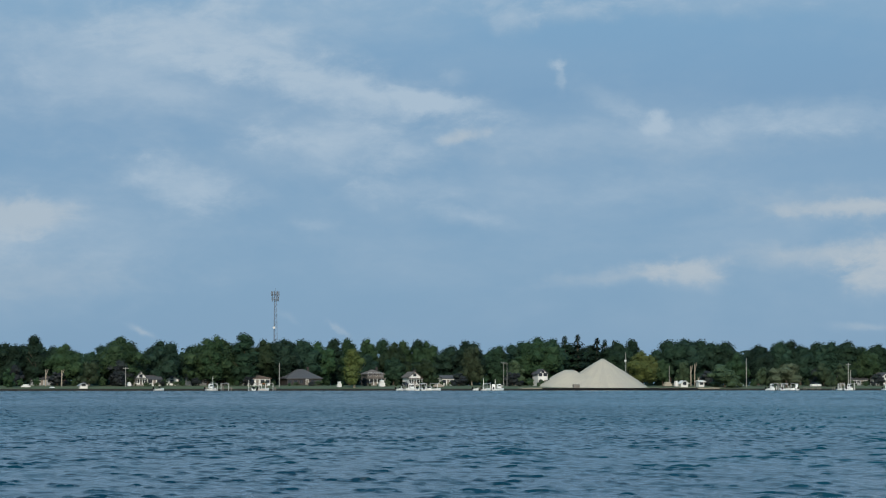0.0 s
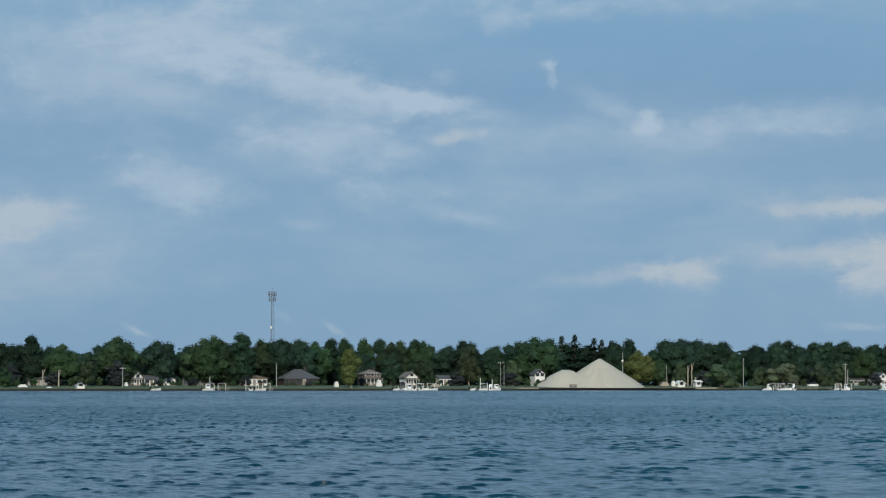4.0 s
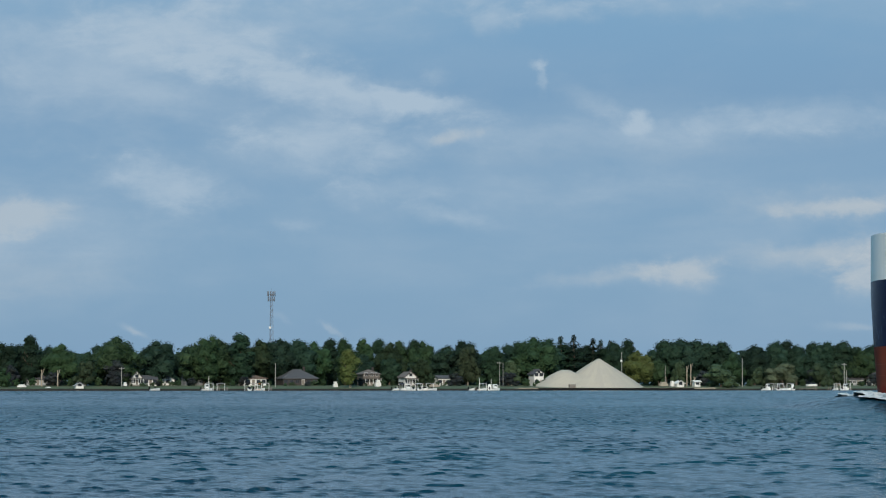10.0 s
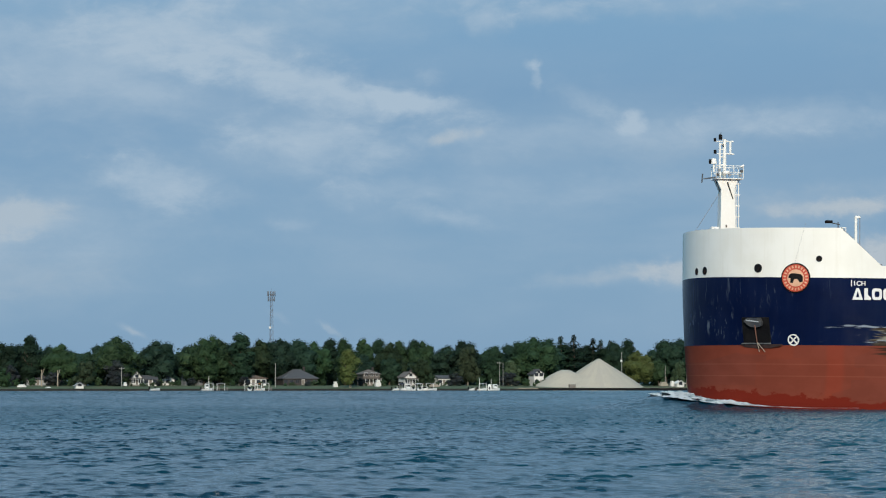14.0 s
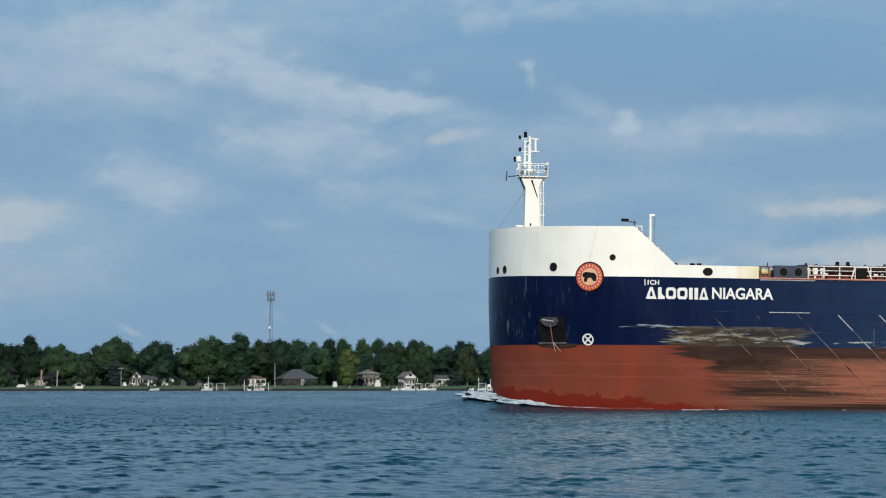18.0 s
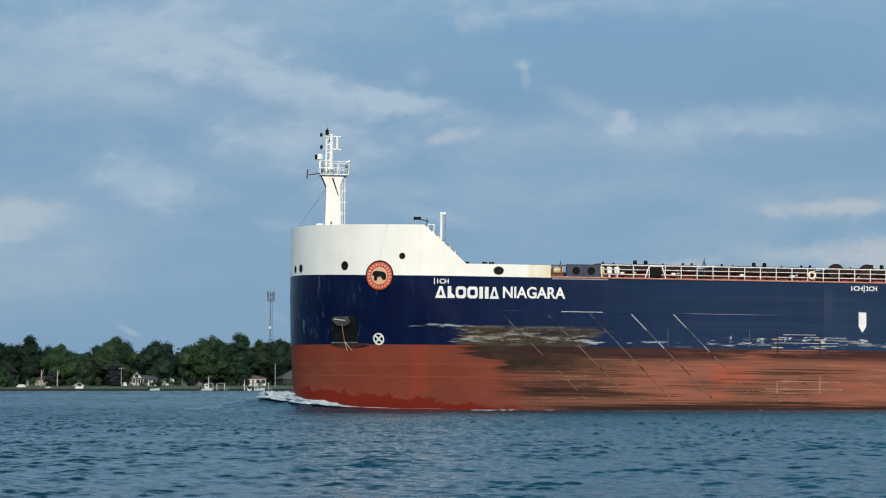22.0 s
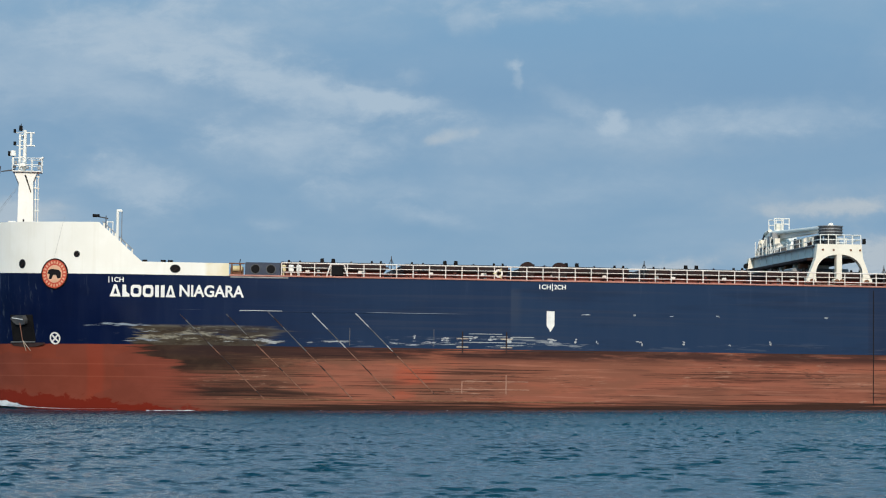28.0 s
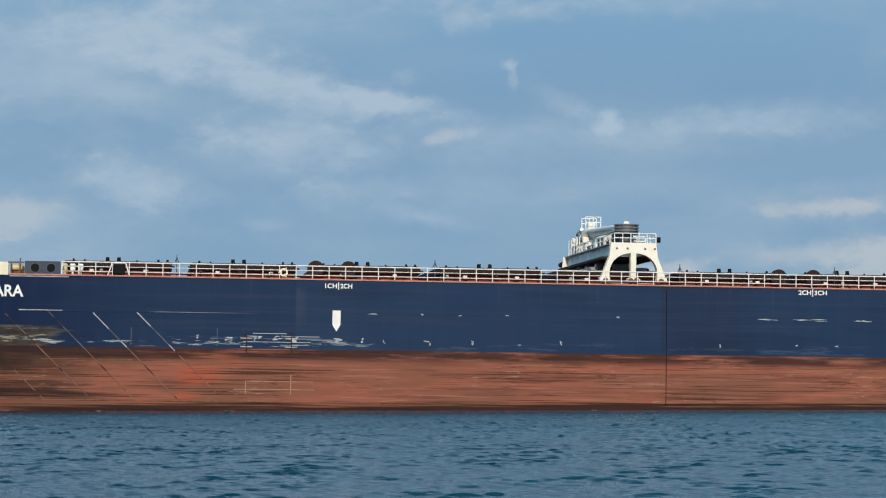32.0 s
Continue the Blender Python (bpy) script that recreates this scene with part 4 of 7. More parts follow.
for kind, b, back, h, wide in (
        ("bush", 114.6, 14, 9.8, 1.50), ("round_a", 119.6, 40, 14.0, 0.9), ("round_d", 128.7, 60, 17.8, 1.0), ("round_b", 136.9, 62, 19.6, 0.9),
        ("tall_b", 141.6, 66, 18.8, 1.0), ("round_d", 145.8, 64, 18.0, 1.0), ("willow", 140.2, 16, 10.8, 1.45), ("bush", 129.9, 22, 8.5, 0.75),
        ("round_b", 156.8, 60, 19.5, 0.95), ("tall_b", 152.1, 70, 18.2, 1.0), ("round_d", 165.4, 58, 19.8, 1.0), ("bush", 155.6, 22, 10.4, 0.85), ("bush", 163.1, 24, 10.0, 0.8),
        ("round_c", 170.8, 56, 17.0, 1.0), ("round_b", 176.6, 60, 18.6, 0.9), ("round_d", 183.2, 58, 18.2, 1.0), ("shrub_dark", -135.3, 30, 10.5, 1.0),
        ("shrub_dark", -178.5, 30, 8.0, 0.9), ("shrub", -181.3, 14, 7.5, 0.7), ("round_b", -189.0, 45, 17, 1.0), ("round_d", 190.7, 56, 18, 1.1)):
    tree(kind, b, back, h, wide)
settle_trees()


def far_woods():
    """The unbroken wood behind the houses."""
    rng = np.random.RandomState(3)
    n = 44000
    b = rng.rand(n) * 560 - 270
    back = 70 + 60 * rng.rand(n)
    k = b / 1000.0
    y = (SHORE + back) / (1 - SKEW * k)
    x = k * y
    top = 12.2 + 1.8 * np.sin(x * 0.11) + 1.3 * np.sin(x * 0.31 + 1) + 0.9 * np.sin(x * 0.83 + back * 0.4)
    z = 0.6 + top * rng.rand(n) ** 0.9
    c = np.stack([x, y, z], -1)
    d = np.stack([rng.randn(n) * 0.4, -np.ones(n), 0.5 + rng.rand(n)], -1)
    me = leaf_mesh("far_woods", c, d, 1.0, LEAF_DARK, rng)
    tagged(new("far_woods", me), "dense dark green wood behind the far houses", "wood", kind="stuff")


far_woods()

# ---- the ship: x runs aft from the stem, port is -y, z is the height over the water at the stem ----
HALF, LENGTH = 11.9, 225.0
Z_RED, Z_BLUE, Z_DECK = 4.81, 9.72, 9.82
ship = empty("cargo_ship", Matrix(), "navy, red and white lake bulk carrier under way, scuffed hull", "ship")


def stem_x(z):
    return 0.35 * max(0.0, 1 - z / 5.0) ** 1.5 - 0.13 * max(0.0, min(1.0, (z - 4.0) / 4.0))


def sheer(x):
    """How far the deck line rises towards the stem."""
    return 0.25 * max(0.0, 1 - x / 8.0) ** 2


def bow_len(z):
    z = max(-2.0, min(9.0, z))
    return 10.5 + (9.0 - z) * 0.86


def half_breadth(x, z):
    u = max(0.0, min(1.0, (x - stem_x(z)) / bow_len(z)))
    h = HALF * math.sqrt(max(0.0, 1 - (1 - u) ** 2))
    v = max(0.0, min(1.0, (x - (LENGTH - 14)) / 14))
    return h * (1 - 0.45 * v * v)


def hull_at(x, z, proud=0.0):
    """A place on the port side: x axis aft along the plating, y axis up, z axis outwards."""
    e = 0.02
    t = Vector((2 * e, -(half_breadth(x + e, z) - half_breadth(x - e, z)), 0)).normalized()
    up = Vector((0, -(half_breadth(x, z + e) - half_breadth(x, z - e)), 2 * e)).normalized()
    n = t.cross(up).normalized()
    up = n.cross(t)
    p = Vector((x, -half_breadth(x, z), z)) + n * proud
    return Matrix(((t.x, up.x, n.x, p.x), (t.y, up.y, n.y, p.y), (t.z, up.z, n.z, p.z), (0, 0, 0, 1)))


def stations(z):
    """Stations from the stem aft: dense round the bow."""
    L, s0 = bow_len(z), stem_x(z)
    out = [s0 + L * (1 - math.cos(a * math.pi / 2 / 30)) for a in range(31)]
    return out


def ring(z, x_end=None):
    """The outline of the hull at a height, from the port end round the stem to the starboard end."""
    bow = stations(z)
    if x_end is None:
        tail = [20 + 12.0 * i for i in range(17)] + [LENGTH - 6, LENGTH - 2, LENGTH]
    else:
        tail = [x_end]
    xs = [x for x in bow if x_end is None or x < x_end - 0.05] + [x for x in tail if x > bow[-1] + 0.2 or x_end is not None]
    port = [(x, -half_breadth(x, z)) for x in xs]
    return port[::-1] + [(x, -y) for x, y in port[1:]]


def loft(zs, closed_end=True):
    bm = bmesh.new()
    rings = [[bm.verts.new((x, y, z + sheer(x) * max(0.0, (z - Z_RED) / (Z_BLUE - Z_RED)))) for x, y in ring(z)] for z in zs]
    n = min(len(r) for r in rings)
    for a, b in zip(rings, rings[1:]):
        for i in range(n - 1):
            bm.faces.new((a[i], a[i + 1], b[i + 1], b[i]))
        if closed_end:
            bm.faces.new((a[0], b[0], b[-1], a[-1]))
    return bm


part("hull_bottom", loft([-3.0, -1.0, 0.0, 1.0, 2.0, 3.0, 4.0, Z_RED]), HULL_RED, ship, "worn brick-red underwater hull with black scrapes", True)
part("hull_topside", loft([Z_RED, 6.0, 7.0, 8.0, 9.0, Z_BLUE]), HULL_BLUE, ship, "navy blue topside with scuffs and pale scrapes", True)


def castle_top(x):
    """Upper edge of the white plating: level, then a slope down to the low bulwark."""
    if x < 8.65:
        return 13.36 + 0.24 * (1 - x / 8.65) ** 2
    return max(10.62, 13.36 - (x - 8.65) * (13.36 - 10.62) / 3.05)


def forecastle():
    bm = bmesh.new()
    xs = [stem_x(10) + 8.45 * (1 - math.cos(i * math.pi / 2 / 24)) for i in range(25)] + [8.65, 9.4, 10.2, 11.0, 11.7, 13.0, 14.5, 16.2, 17.8]

    def row(side, inset):
        out = []
        for x in xs:
            zt = castle_top(x)
            col = []
            for k in range(4):
                zb = Z_BLUE + sheer(x)
                z = zb + (zt - zb) * k / 3
                h = max(0.0, half_breadth(x, max(z, 9.0)) - inset)
                col.append((x + (inset if x < 0.2 else 0), side * h, z))
            out.append(col)
        return out
    stem = []
    for side in (-1, 1):
        outer, inner = row(side, 0.0), row(side, 0.16)
        vo = [[bm.verts.new(p) for p in c] for c in outer]
        vi = [[bm.verts.new(p) for p in c] for c in inner]
        for i in range(len(xs) - 1):
            for k in range(3):
                bm.faces.new((vo[i][k], vo[i + 1][k], vo[i + 1][k + 1], vo[i][k + 1]))
                bm.faces.new((vi[i][k], vi[i][k + 1], vi[i + 1][k + 1], vi[i + 1][k]))
        stem.append((vo[0], vi[0]))
        # the rim has points of its own, so that its edges stay sharp
        ro = [bm.verts.new(Vector(cn[3])) for cn in outer]
        ri = [bm.verts.new(Vector(cn[3])) for cn in inner]
        for i in range(len(xs) - 1):
            bm.faces.new((ro[i], ro[i + 1], ri[i + 1], ri[i]))
        bm.faces.new([bm.verts.new(v.co) for v in (*vo[-1], *vi[-1][::-1])])
    bmesh.ops.weld_verts(bm, targetmap={p: q for k in (0, 1) for p, q in zip(stem[1][k], stem[0][k])})
    return bm


part("forecastle_plating", forecastle(), HULL_WHITE, ship, "white painted forecastle plating", True)


def flat_deck(z, x0, x1, inset):
    bm = bmesh.new()
    n = 26
    xs = [x0 + (x1 - x0) * (i / n) ** 2 for i in range(n + 1)]
    pl = [(x, -max(0.02, half_breadth(x, min(z, 9.0)) - inset)) for x in xs]
    prism(bm, pl + [(x, -y) for x, y in pl[::-1]], z - 0.12, z, "z")
    return bm


part("forecastle_deck", flat_deck(12.35, 0.5, 8.6, 0.2), OXIDE, ship)
part("main_deck", flat_deck(Z_DECK, 0.6, LENGTH - 0.3, 0.03), OXIDE, ship, "red oxide main deck")
bm = bmesh.new()
box(bm, 8.4, 8.6, -11.1, 11.1, Z_DECK, 12.3)
part("forecastle_bulkhead", bm, HULL_WHITE, ship)
for s in (-1, 1):
    part("gunwale", one(box, 17.8, LENGTH - 14, s * 11.93 - 0.05, s * 11.93 + 0.05, Z_BLUE, Z_BLUE + 0.11, 0.02), PINKRAIL, ship, "pinkish red deck edge")


def disc(bm, m, r0, r1, z0, z1, n=40):
    """A flat ring (or a disc, r0 = 0) with its axis along m's z."""
    def circ(r, z):
        return [bm.verts.new(m @ Vector((r * math.cos(6.28319 * i / n), r * math.sin(6.28319 * i / n), z))) for i in range(n)]
    a, b = circ(r1, z0), circ(r1, z1)
    for i in range(n):
        j = (i + 1) % n
        bm.faces.new((a[i], a[j], b[j], b[i]))
    if r0 <= 0:
        bm.faces.new(b)
        bm.faces.new(a[::-1])
    else:
        c, d = circ(r0, z0), circ(r0, z1)
        for i in range(n):
            j = (i + 1) % n
            bm.faces.new((b[i], b[j], d[j], d[i]))
            bm.faces.new((d[i], d[j], c[j], c[i]))
            bm.faces.new((a[i], c[i], c[j], a[j]))
    return bm


def chock(x, z, r, wide=1.0):
    """A mooring pipe: a raised lip round a dark mouth."""
    m = hull_at(x, z) @ Matrix.Diagonal((wide, 1, 1, 1))
    # the mouth is a flat black disc; its inner shade is painted
    o = part("mooring_hole", one(disc, m, 0, r, -0.05, 0.02, 24), BLACK, ship, "dark round mooring hole")
    part("lip", one(disc, m, r, r + 0.03, -0.03, 0.035, 24), DARKSTEEL, o)
    part("roller", one(tube, m @ Vector((-r * 0.3, -r * 0.7, 0.03)), m @ Vector((r * 0.45, r * 0.2, 0.03)), 0.035), MAROON, o)


for x, z, r, w in ((0.10, 10.44, 0.24, 1.0), (0.42, 10.44, 0.28, 1.0), (3.27, 10.46, 0.30, 1.0), (7.16, 11.10, 0.20, 1.0), (14.03, 10.16, 0.27, 1.25)):
    chock(x, z, r, w)

# a plate seam on the forecastle
bm = bmesh.new()
for i in range(7):
    z = 10.8 + i * 0.42
    m0, m1 = hull_at(5.55 + i * 0.10, z, 0.008), hull_at(5.55 + (i + 1) * 0.10, z + 0.42, 0.008)
    tube(bm, m0.translation, m1.translation, 0.006, n=5)
part("seam", bm, STEEL, ship)

# emblem: rings and a plain dark shape
LOGO_X, LOGO_Z = 5.62, 9.70


def conform(bm, m):
    """Lays a flat sheet, drawn in m's plane, on to the curved side."""
    for v in bm.verts:
        p = m @ v.co
        lift = v.co.z
        z = p.z
        v.co = Vector((p.x, -half_breadth(p.x, min(z, 9.0)) - lift - 0.02, z))
    return bm


def fan(bm, rings):
    """Flat rings of many points, so that the sheet can bend."""
    rows = [[bm.verts.new((r * math.cos(6.28319 * i / 48), r * math.sin(6.28319 * i / 48), h)) for i in range(48)] for r, h in rings]
    for a, b in zip(rows, rows[1:]):
        for i in range(48):
            j = (i + 1) % 48
            bm.faces.new((a[i], a[j], b[j], b[i]))
    return bm


lm = hull_at(LOGO_X, LOGO_Z)
emblem = part("emblem", conform(one(fan, ((0.02, 0.03), (0.3, 0.03), (0.6, 0.03), (1.03, 0.03), (1.04, 0.0))), lm), LOGORED, ship, "round red emblem with a dark plain shape")
part("ring", conform(one(fan, ((1.00, 0.04), (1.05, 0.045), (1.09, 0.04), (1.10, 0.0))), lm), BLACK, emblem)
part("field", conform(one(fan, ((0.02, 0.045), (0.3, 0.045), (0.56, 0.045), (0.62, 0.045), (0.63, 0.03))), lm), LOGOTAN, emblem)
for i in range(22):
    a = 6.28319 * i / 22
    c, s = math.cos(a), math.sin(a)
    bm = bmesh.new()
    box(bm, -0.055, 0.055, 0.73, 0.91, 0.034, 0.046, m=Matrix.Rotation(a, 4, "Z"))
    part("bar", conform(bm, lm), LOGOTAN, emblem)
bm = bmesh.new()
prism(bm, [(-0.42, 0.02), (-0.36, 0.20), (-0.20, 0.27), (0.05, 0.24), (0.30, 0.20), (0.42, 0.05), (0.40, -0.22), (0.22, -0.24), (0.10, -0.05), (-0.08, -0.06), (-0.16, -0.28), (-0.32, -0.26), (-0.28, -0.02)], 0.046, 0.062, "z", m=Matrix.Scale(1.32, 4))
part("shape", conform(bm, lm), TAR, emblem)

# bow thruster mark: a white ring with a cross
tm = hull_at(5.72, 5.20, 0.015)
mark = part("thruster_mark", one(disc, tm, 0.34, 0.44, 0, 0.03, 28), MARKWHITE, ship, "white ring with a cross")
for a in (45, -45):
    part("bar", one(box, -0.36, 0.36, -0.055, 0.055, 0.0, 0.025, m=tm @ pose(0, 0, 0, 0, 0, a)), MARKWHITE, mark)


def lettering(words, x0, x1, z0, z1, name="lettering", parent=None, label=""):
    """Words in the built-in typeface, stretched to a box on the flat side."""
    cu = bpy.data.curves.new("words", "FONT")
    cu.body = words
    cu.extrude = 0.02
    cu.offset = 0.024
    tmp = bpy.data.objects.new("words", cu)
    me = bpy.data.meshes.new_from_object(tmp)
    bpy.data.objects.remove(tmp)
    co = np.array([v.co[:] for v in me.vertices])
    lo, hi = co.min(0), co.max(0)
    out = np.empty_like(co)
    out[:, 0] = x0 + (co[:, 0] - lo[0]) / (hi[0] - lo[0]) * (x1 - x0)
    out[:, 2] = z0 + (co[:, 1] - lo[1]) / (hi[1] - lo[1]) * (z1 - z0)
    out[:, 1] = [-half_breadth(x, z) - 0.012 - max(0.0, c) for x, z, c in zip(out[:, 0], out[:, 2], co[:, 2])]
    me.vertices.foreach_set("co", out.ravel())
    me.materials.clear()
    me.materials.append(MARKWHITE)
    me.update()
    return part(name, me, MARKWHITE, parent or ship, label)


# the first word of the name is a row of plain white shapes, the second is lettered
NAME_Z = (8.14, 8.98)


def name_shape(x0, x1, outline, hole=None):
    """A plain white figure on the side: an outline in fractions of its box, less a hole of as many points."""
    bm = bmesh.new()
    at = lambda p, h: (x0 + (x1 - x0) * p[0], -half_breadth(x0 + (x1 - x0) * p[0], 9.0) - h, NAME_Z[0] + (NAME_Z[1] - NAME_Z[0]) * p[1])
    if hole is None:
        a, b = [[bm.verts.new(at(p, h)) for p in outline] for h in (0.032, -0.05)]
        bm.faces.new(a)
        for i in range(len(a)):
            bm.faces.new((a[i], a[i - 1], b[i - 1], b[i]))
    else:
        a, b, c, d = [[bm.verts.new(at(p, h)) for p in o] for o, h in ((outline, -0.05), (outline, 0.032), (hole, 0.032), (hole, -0.05))]
        for p, q in ((a, b), (b, c), (c, d)):
            for i in range(len(p)):
                bm.faces.new((p[i], p[i - 1], q[i - 1], q[i]))
    part("name_shape", bm, MARKWHITE, ship, "plain white painted shape")


def rounded(k, c):
    """An octagon inset by k with corners cut by c."""
    lo, hi = k, 1 - k
    return [(lo + c, lo), (hi - c, lo), (hi, lo + c), (hi, hi - c), (hi - c, hi), (lo + c, hi), (lo, hi - c), (lo, lo + c)]


WEDGE, WEDGE_HOLE = ((0, 0), (1, 0), (0.62, 1), (0.38, 1)), ((0.33, 0.22), (0.67, 0.22), (0.53, 0.70), (0.47, 0.70))
name_shape(9.50, 10.28, WEDGE, WEDGE_HOLE)
name_shape(10.38, 10.88, ((0, 0), (1, 0), (1, 0.20), (0.52, 0.45), (0.52, 1), (0, 1)))
name_shape(10.96, 11.70, rounded(0.0, 0.18), rounded(0.25, 0.10))
name_shape(11.80, 12.54, rounded(0.0, 0.18), rounded(0.25, 0.10))
name_shape(12.66, 12.92, ((0, 0), (1, 0), (1, 1), (0, 1)))
name_shape(13.06, 13.32, ((0, 0), (1, 0), (1, 1), (0, 1)))
name_shape(13.40, 14.08, WEDGE, WEDGE_HOLE)
lettering("NIAGARA", 14.36, 18.88, 8.20, 9.04, "ship_name", label="white painted block capitals")
lettering("1CH", 9.62, 10.46, 9.16, 9.50, "hold_mark")
part("hold_stroke", one(box, 9.40, 9.46, -half_breadth(9.5, 9.0) - 0.03, -11.6, 9.10, 9.56), MARKWHITE, ship)
for xa, xb, zc, l, r in ((39.94, 41.87, 9.34, "1CH", "2CH"), (74.32, 76.42, 9.45, "2CH", "3CH")):
    mid = (xa + xb) / 2
    lettering(l, xa, mid - 0.12, zc - 0.17, zc + 0.17, "hold_mark")
    lettering(r, mid + 0.12, xb, zc - 0.17, zc + 0.17, "hold_mark")
    part("hold_stroke", one(box, mid - 0.03, mid + 0.03, -11.93, -11.8, zc - 0.27, zc + 0.25), MARKWHITE, ship)

# tug push arrow
bm = one(prism, [(40.50, 7.60), (41.07, 7.60), (41.07, 6.58), (40.785, 6.12), (40.50, 6.58)], -11.925, -11.85, "y")
part("push_arrow", bm, MARKWHITE, ship, "white painted arrow pointing down")

# anchor in its pocket
am = hull_at(3.35, 5.85)
# a shallow black block; the recess's shade is put into its colour
pocket = part("anchor_pocket", one(box, -1.15, 1.15, -0.90, 1.02, -0.2, 0.03, 0.02, m=am), BLACK, ship, "dark recessed anchor pocket")
part("lower_plate", one(box, -0.95, 0.95, -0.84, 0.1, 0.0, 0.045, m=am), BLACK, pocket)
bm = bmesh.new()
box(bm, -1.3, 1.2, -0.98, -0.88, 0.0, 0.12, 0.03, m=am)
part("sill", bm, GREYSCAR, pocket)
bm = bmesh.new()
prism(bm, [(-0.85, 0.80), (-0.60, 0.98), (0.50, 0.98), (0.66, 0.70), (0.60, 0.42), (0.2, 0.30), (-0.3, 0.36), (-0.6, 0.55)], 0.02, 0.30, "z", m=am)
anchor = part("anchor", bm, DARKSTEEL, ship, "dark steel anchor hanging under its pocket")
part("crown", one(tube, am @ Vector((-0.6, 0.84, 0.30)), am @ Vector((0.45, 0.72, 0.32)), 0.045), SCUFF, anchor)
part("shank", one(tube, am @ Vector((0.10, 0.5, 0.30)), am @ Vector((0.14, -0.80, 0.26)), 0.038), BROWNSCAR, anchor)
for dx in (-0.05, 0.42):
    part("chain_end", one(tube, am @ Vector((0.14, -0.80, 0.24)), am @ Vector((0.2 + dx, -1.55, 0.05)), 0.025), TANSCAR, anchor)
bm = bmesh.new()
prism(bm, [(-1.5, -0.98), (2.2, -0.98), (1.9, -1.12), (1.2, -1.26), (0.0, -1.32), (-1.1, -1.2)], 0.0, 0.02, "z", m=am)
part("rust_run", bm, DARKSCAR, pocket)

# slanting rubbing bars on the shoulder
for (xa, za), (xb, zb) in (((14.41, 6.98), (20.42, 1.10)), ((17.66, 7.03), (23.46, 1.35)), ((20.59, 7.25), (26.65, 1.17)), ((23.71, 7.18), (29.66, 1.25)), ((26.79, 7.23), (32.51, 1.55))):
    rs = random.Random(int(xa * 10))
    f0 = 0.0
    while f0 < 1.0:
        f1 = min(1.0, f0 + 0.03 + 0.09 * rs.random())
        a = (xa + (xb - xa) * f0, -11.895, za + (zb - za) * f0)
        b = (xa + (xb - xa) * f1, -11.895, za + (zb - za) * f1)
        if f0 < 0.36:
            mat = rs.choice((SCUFF, SCUFF, GREYSCAR) if xa > 22 else (GREYSCAR, DARKSCAR, GREYSCAR))
        elif f0 < 0.50:
            mat = rs.choice((SCUFF, BROWNSCAR, DARKSCAR))
        else:
            mat = rs.choice((BROWNSCAR, BROWNSCAR, DARKSCAR))
        part("rubbing_bar", one(tube, a, b, 0.030 + 0.016 * rs.random(), n=8), mat, ship, "slanting half-round steel rubbing bar")
        f0 = f1
    # added dark strip beside the bar stands in for its shadow
    part("weld_shade", one(tube, (xa - 0.06, -11.878, za - 0.05), (xb - 0.06, -11.878, zb - 0.05), 0.022, n=6), DARKSCAR, ship)
for x0, x1, z, mat in ((19.4, 33.0, 7.26, HULL_BLUE), (18.6, 21.6, 7.30, SCUFF), (19.0, 44.0, 1.08, RUST), (20.2, 26.5, 3.92, RUST), (28.0, 44.0, 4.70, DARKSCAR)):
    part("weld_bar", one(tube, (x0, -11.895, z), (x1, -11.895, z), 0.055 if mat is RUST and z < 2 else 0.035, n=6), mat, ship)
# scarred square guards
for x in (34.45, 37.62):
    part("guard_post", one(tube, (x, -11.9, 4.55), (x, -11.9, 6.05), 0.055, n=6), DARKSCAR, ship)
    part("guard_post", one(tube, (x, -11.9, 1.65), (x, -11.9, 3.0 if x > 36 else 2.5), 0.04, n=6), PINKSCAR, ship)
    for z in (4.95, 5.55):
        part("guard_bar", one(tube, (x - 0.42, -11.9, z), (x + 0.42, -11.9, z), 0.05, n=6), TANSCAR, ship)
for x0, x1, z in ((33.6, 39.3, 1.95), (34.4, 39.2, 2.52), (34.9, 37.3, 5.90), (34.2, 39.0, 5.30), (37.9, 39.6, 5.70), (34.5, 35.2, 5.70), (36.9, 37.7, 5.72)):
    part("guard_bar", one(tube, (x0, -11.9, z), (x1, -11.9, z), 0.026, n=6), PINKSCAR if z < 3 else SCUFF, ship)
for x in (26.4, 32.4):
    part("weld_bar", one(tube, (x, -11.893, 4.95), (x, -11.893, 6.2), 0.024, n=6), GREYSCAR, ship)
